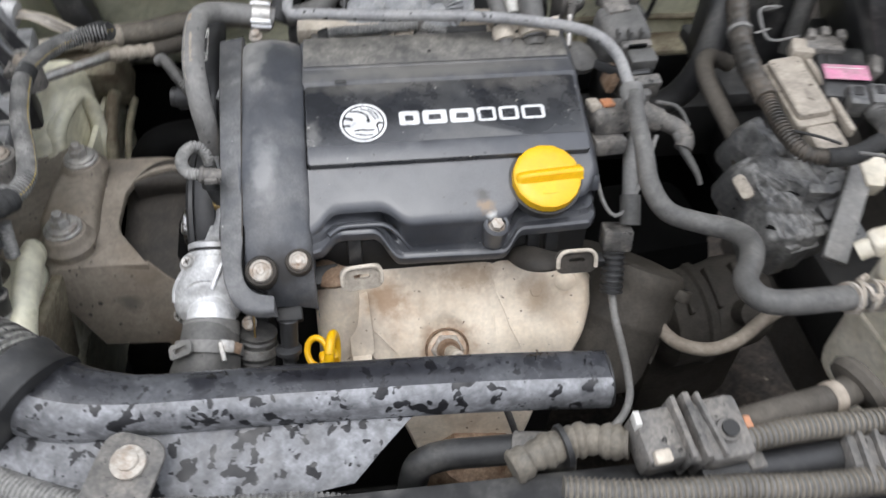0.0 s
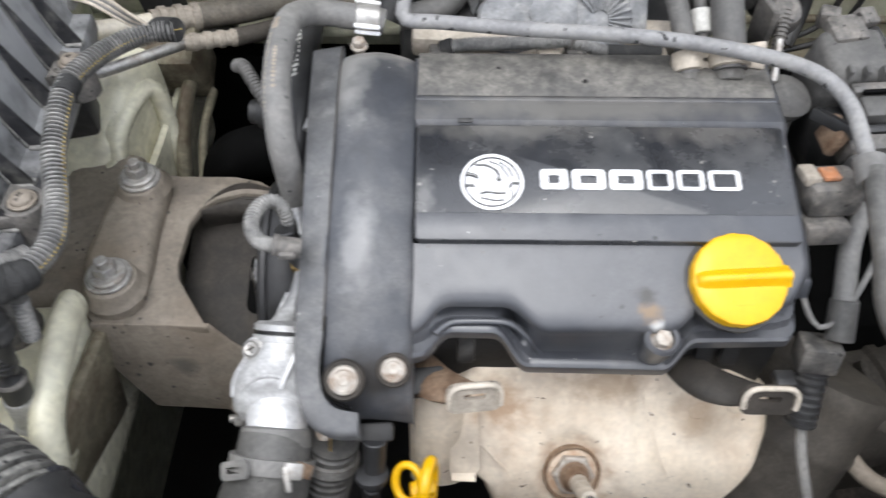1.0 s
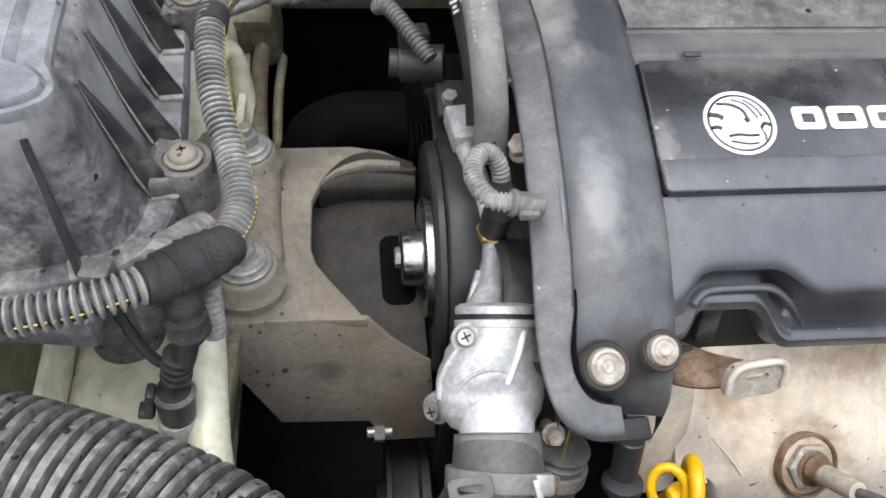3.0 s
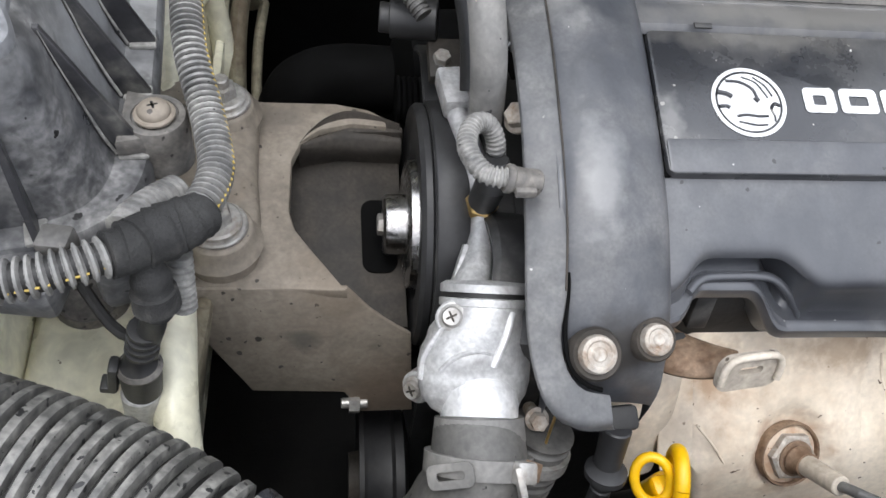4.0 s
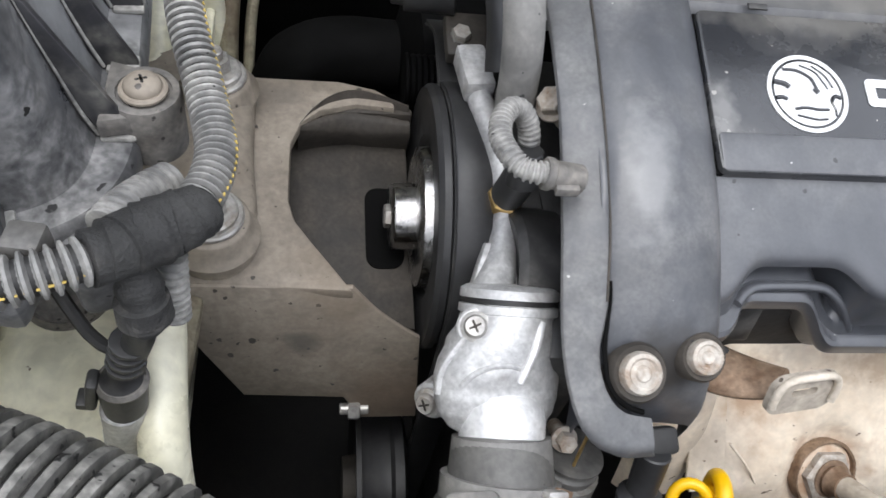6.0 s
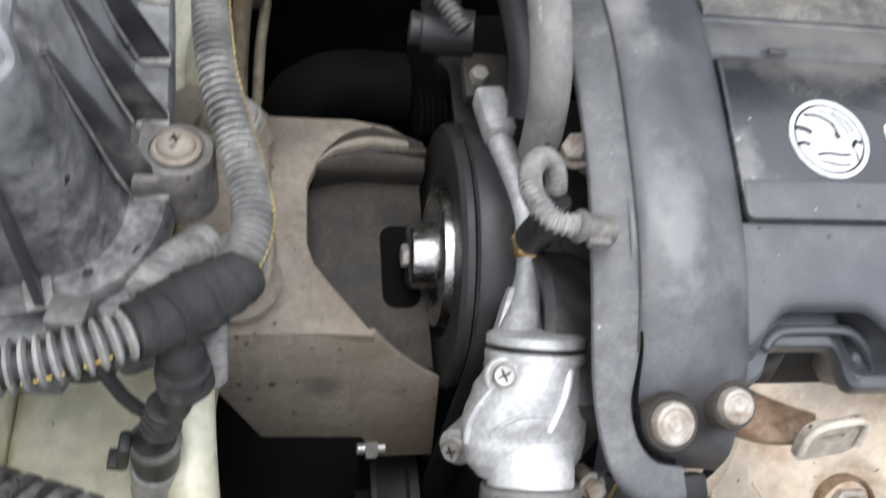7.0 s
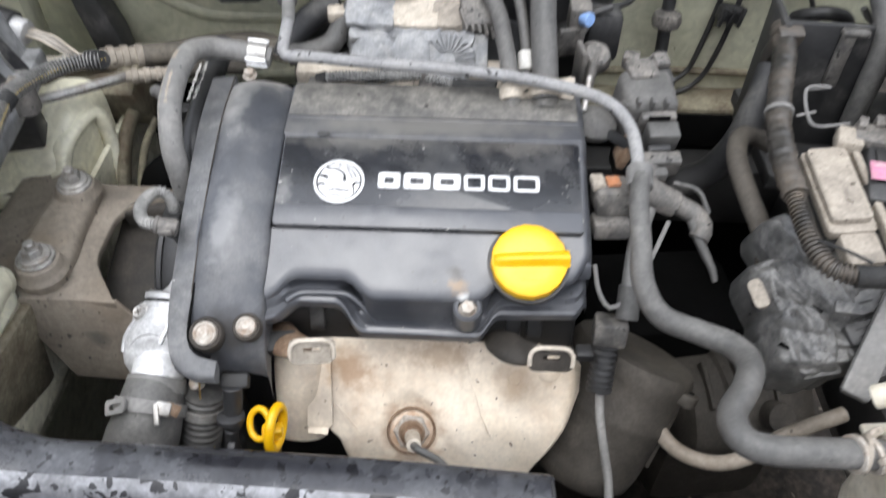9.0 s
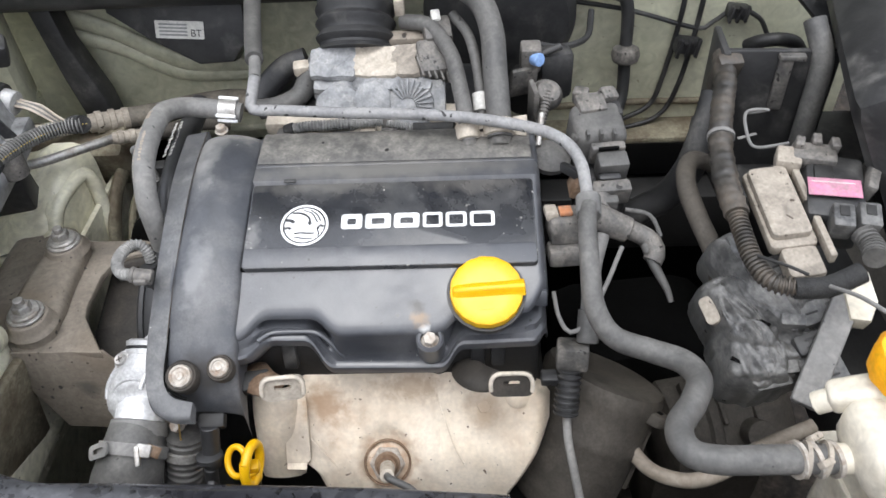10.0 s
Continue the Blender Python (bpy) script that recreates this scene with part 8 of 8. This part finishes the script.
for pts, r in (([(0.160, 1.02, 1.05), (0.20, 1.03, 0.985), (0.28, 1.035, 0.965), (0.297, 1.035, 0.945), (0.299, 1.025, 0.885), (0.298, 1.01, 0.83), (0.285, 0.99, 0.80)], 0.0085),
               ([(0.225, 1.04, 1.05), (0.228, 1.03, 0.98), (0.215, 1.02, 0.945), (0.185, 0.99, 0.935)], 0.007),
               ([(0.375, 1.05, 1.05), (0.372, 1.05, 0.93), (0.360, 1.05, 0.83), (0.345, 1.045, 0.79), (0.30, 1.03, 0.775)], 0.0035),
               ([(0.398, 1.05, 1.05), (0.396, 1.05, 0.93), (0.384, 1.05, 0.82), (0.360, 1.045, 0.772), (0.30, 1.03, 0.760)], 0.0035),
               ([(0.20, 1.05, 0.955), (0.30, 1.05, 0.935), (0.393, 1.05, 0.906), (0.415, 1.05, 0.914), (0.441, 1.05, 0.931), (0.474, 1.05, 0.917), (0.490, 1.05, 0.893)], 0.0032)):
    solo("brake_pipe", G().sweep(pts, r, 10), PLASTIC, "thin black pipe clipped to the bulkhead", "pipe", "pipes on the bulkhead")
gm = thing("grommet", (0.299, 1.02, 0.86), "grey rubber grommet on a bulkhead pipe", "grommet")
part("collar", G().lathe([(0.010, -0.012), (0.017, -0.008), (0.019, 0.0), (0.017, 0.008), (0.010, 0.012)], (0.299, 1.022, 0.886), (0, 0.1, 1), 28), GREYPLASTIC, gm)
for c, wide in (((0.384, 1.043, 0.885), 0.034), ((0.441, 1.043, 0.931), 0.028)):
    k = thing("pipe_clip", (c[0], c[1], c[2] - 0.02), "black plastic brake pipe clip", "clip", "pipe clips")
    part("body", G().box(c, (wide, 0.020, wide * 0.62), (0, 8, 0), 0.004), PLASTIC, k)
    for q in (-0.36, 0.0, 0.36):
        part("rib", G().box((c[0] + wide * q, c[1] - 0.010, c[2]), (wide * 0.14, 0.008, wide * 0.78), (0, 8, 0), 0.0015), PLASTIC, k)
    part("notch", G().box((c[0], c[1] - 0.011, c[2] + 0.006), (wide * 0.4, 0.004, 0.006), bev=0.001), DARK, k)
bk = thing("wing_bracket", (0.52, 0.96, 0.90), "dark dusty plastic bracket on the wing corner", "bracket")
part("plate", G().prism([(-0.036, 0.022), (-0.022, 0.036), (0.010, 0.012), (0.026, -0.004), (0.034, -0.030), (0.020, -0.042), (-0.002, -0.018)], -0.006, 0.006, frame_of((0.516, 0.960, 0.963), (1, 0, 0), (0, -0.85, 0.5)), 0.003), PLASTIC, bk)
part("rim", G().sweep([(0.500, 0.953, 0.945), (0.515, 0.952, 0.930), (0.535, 0.953, 0.925)], 0.004, 10), HOSE, bk, "dusty rim")
part("hose_end", G().sweep([(0.448, 1.000, 0.905), (0.456, 0.985, 0.918), (0.475, 0.978, 0.924), (0.497, 0.980, 0.918), (0.512, 0.990, 0.90)], 0.0085), RUBBER, bk, "black hose end")

rw = thing("inner_wing", (0.60, 0.6, 0.4), "dark inner wing behind the coolant tank", "body panel", kind="structure")
part("wall", G().box((0.78, 0.62, 0.58), (0.014, 1.2, 1.0), bev=0.003), GEARBOX, rw)
part("rail", G().box((0.55, 0.60, 0.62), (0.10, 1.0, 0.11), bev=0.02), DARK, rw)
ft = thing("radiator", (0.0, 0.20, 0.40), "dark radiator and front panel below the duct", "radiator")
part("core", G().box((0.03, 0.20, 0.44), (1.20, 0.06, 0.64), bev=0.01), DARK, ft)
part("top_rail", G().box((0.03, 0.245, 0.845), (0.90, 0.11, 0.05), bev=0.012), PLASTIC, ft)
# Unseen tray and members, added to keep light out from below.
ud = thing("undertray", (-0.2, 0.65, 0.16), "unseen dark tray and subframe added to close the bay below", "undertray", kind="structure")
part("tray", G().box((-0.24, 0.62, 0.17), (0.62, 0.85, 0.02), bev=0.005), DARK, ud)
part("subframe", G().box((0.05, 0.93, 0.24), (1.1, 0.10, 0.08), bev=0.02), DARK, ud)
part("cross_member", G().box((0.05, 0.26, 0.24), (1.1, 0.08, 0.08), bev=0.02), DARK, ud)

# Bonnet stays out of view; added to block sky light from behind.
bn = thing("bonnet", (0.0, 1.1, 1.08), "unseen raised bonnet with dark lining, hinged at the scuttle", "bonnet", kind="structure")
part("skin", G().box((0.0, 1.075, 1.56), (1.25, 0.02, 0.92), (8, 0, 0), 0.006), BODY, bn)
part("lining", G().box((0.0, 1.055, 1.56), (1.05, 0.012, 0.76), (8, 0, 0), 0.004), TAPE, bn, "dark lining pad")

# ---- clutter in front of the duct ----
fl = thing("front_loom", (-0.10, 0.29, 0.78), "dusty corrugated loom lying before the duct", "wiring loom")
part("conduit", G().rings([(-0.46, 0.395, 0.835), (-0.39, 0.365, 0.838), (-0.33, 0.335, 0.838), (-0.27, 0.315, 0.838), (-0.20, 0.305, 0.842), (-0.13, 0.303, 0.838), (-0.07, 0.298, 0.82), (0.0, 0.290, 0.80)], 0.0125, 0.0042, 0.0016), LOOM, fl)
fc = thing("front_connector", (0.1446, 0.2962, 0.8684), "large dusty grey multi-pin connector with clips", "connector")
part("shell", G().box((0.1246, 0.2978, 0.8964), (0.0400, 0.0400, 0.0320), (10, 0, 6), 0.006), GREYPLASTIC, fc)
part("shell", G().box((0.1646, 0.2962, 0.8988), (0.0360, 0.0464, 0.0368), (10, 0, 6), 0.006), GREYPLASTIC, fc)
part("collar", G().box((0.1446, 0.2978, 0.9020), (0.0064, 0.0496, 0.0400), (10, 0, 6), 0.003), GREYPLASTIC, fc)
part("collar", G().box((0.1350, 0.2978, 0.9012), (0.0048, 0.0464, 0.0384), (10, 0, 6), 0.002), GREYPLASTIC, fc)
part("rib", G().box((0.1542, 0.2970, 0.9028), (0.0040, 0.0480, 0.0400), (10, 0, 12), 0.002), GREYPLASTIC, fc)
for k in range(3):
    part("clip", G().box((0.1174 + 0.024 * k, 0.2786, 0.9084 - 0.0032 * k), (0.0128, 0.0096, 0.0080), (14, 0, 6), 0.002), GREYPLASTIC if k else CREAMPLASTIC, fc)
part("cap", G().rod((0.1654, 0.2898, 0.9148), (0.1654, 0.2882, 0.9204), 0.0088), GREYPLASTIC, fc)
part("catch", G().box((0.1062, 0.3058, 0.9124), (0.0048, 0.0112, 0.0096), bev=0.001), WHITE, fc)
part("eye", G().lathe([(0.003, 0), (0.006, 0), (0.006, 0.003)], (0.1662, 0.2886, 0.9200), (0, -0.2, 1), 20), DARK, fc)
part("foot", G().box((0.1870, 0.2802, 0.8884), (0.0144, 0.0240, 0.0192), (0, 0, 6), 0.003), GREYPLASTIC, fc)
part("pin", G().box((0.1862, 0.2978, 0.9084), (0.0056, 0.0096, 0.0056), bev=0.001), COPPERY, fc)
for pts, r, lab in (([(0.175, 0.287, 0.903), (0.200, 0.289, 0.904), (0.230, 0.291, 0.905), (0.290, 0.290, 0.906), (0.350, 0.289, 0.907)], 0.0092, "dusty corrugated conduit beside the connector"),
                    ([(0.047, 0.268, 0.897), (0.104, 0.258, 0.899), (0.162, 0.255, 0.900), (0.217, 0.250, 0.900), (0.290, 0.249, 0.901)], 0.0096, "dusty corrugated conduit along the front panel")):
    t = thing("corrugated_conduit", pts[0], lab, "conduit", "front conduits")
    part("conduit", G().rings(pts, r, 0.0042, 0.0014), MUDLOOM, t)
    part("core", G().sweep(pts, r - 0.0012, 14), HOSE, t, "duller core showing in the grooves of the conduit")
t = thing("taped_cable", (0.05, 0.30, 0.86), "thick pale dusty taped cable beside the connector", "cable")
part("cable", G().sweep([(0.020, 0.300, 0.872), (0.045, 0.309, 0.876), (0.075, 0.313, 0.880), (0.105, 0.302, 0.888)], lambda s, n: 0.0120 + 0.0012 * math.sin(s * 260) + 0.001 * math.sin(s * 700), 18, 0.003), MUDLOOM, t)
part("tie", G().lathe([(0.0146, -0.002), (0.0160, -0.002), (0.0160, 0.002), (0.0146, 0.002)], (0.060, 0.311, 0.878), (0.9, 0.2, 0.1), 24), RUBBER, t)
t = thing("second_connector", (0.29, 0.264, 0.86), "dusty grey connector shell beside the front conduit", "connector")
part("shell", G().box((0.280, 0.264, 0.892), (0.060, 0.034, 0.030), (8, 0, -6), 0.004), GREYPLASTIC, t)
for k in range(3):
    part("rib", G().box((0.258 + 0.012 * k, 0.2635, 0.897), (0.004, 0.037, 0.030), (8, 0, -6), 0.0012), GREYPLASTIC, t)
t = thing("coolant_pipe", (0.23, 0.31, 0.88), "brown grimy pipe leading to the tank", "pipe")
part("pipe", G().sweep([(0.180, 0.304, 0.893), (0.231, 0.312, 0.895), (0.265, 0.318, 0.895), (0.285, 0.324, 0.895)], 0.0116), GEARBOX, t)
part("end_band", G().rod((0.262, 0.3175, 0.895), (0.272, 0.3195, 0.895), 0.0128), TANHOSE, t)
solo("pipe_flange", G().lathe([(0.012, -0.01), (0.024, -0.006), (0.026, 0.0), (0.022, 0.006), (0.012, 0.008)], (0.2960, 0.3290, 0.893), (0.8, 0.3, 0.4), 28), GEARBOX, "brown grimy pipe flange", "pipe")
solo("lower_hose", G().sweep([(-0.050, 0.345, 0.76), (-0.048, 0.335, 0.805), (-0.042, 0.336, 0.826), (-0.022, 0.338, 0.832), (0.005, 0.336, 0.835), (0.041, 0.331, 0.842), (0.060, 0.322, 0.850)], 0.0120), RUBBER, "black rubber hose bending under the duct", "hose")
solo("hose_joint", G().rod((0.030, 0.331, 0.842), (0.075, 0.318, 0.852), 0.0148), GREYPLASTIC, "dusty ribbed hose joint", "hose")
solo("lower_hose", G().sweep([(0.150, 0.276, 0.880), (0.192, 0.274, 0.884), (0.239, 0.275, 0.886), (0.294, 0.281, 0.888), (0.350, 0.288, 0.890)], 0.0132), RUBBER, "black rubber hose along the front panel", "hose")

# ---- ground ----
g = G().grid([[Vector((x, y, 0)) for x in (-60, -2, 0, 0.5, 1, 2, 60)] for y in (-60, -2, 0, 0.5, 1, 2, 60)])
ground = new("ground", as_mesh("ground", g))
ground.data.materials.append(ASPHALT)
tagged(ground, "dark wet asphalt ground with pale grit", "ground", kind="structure")
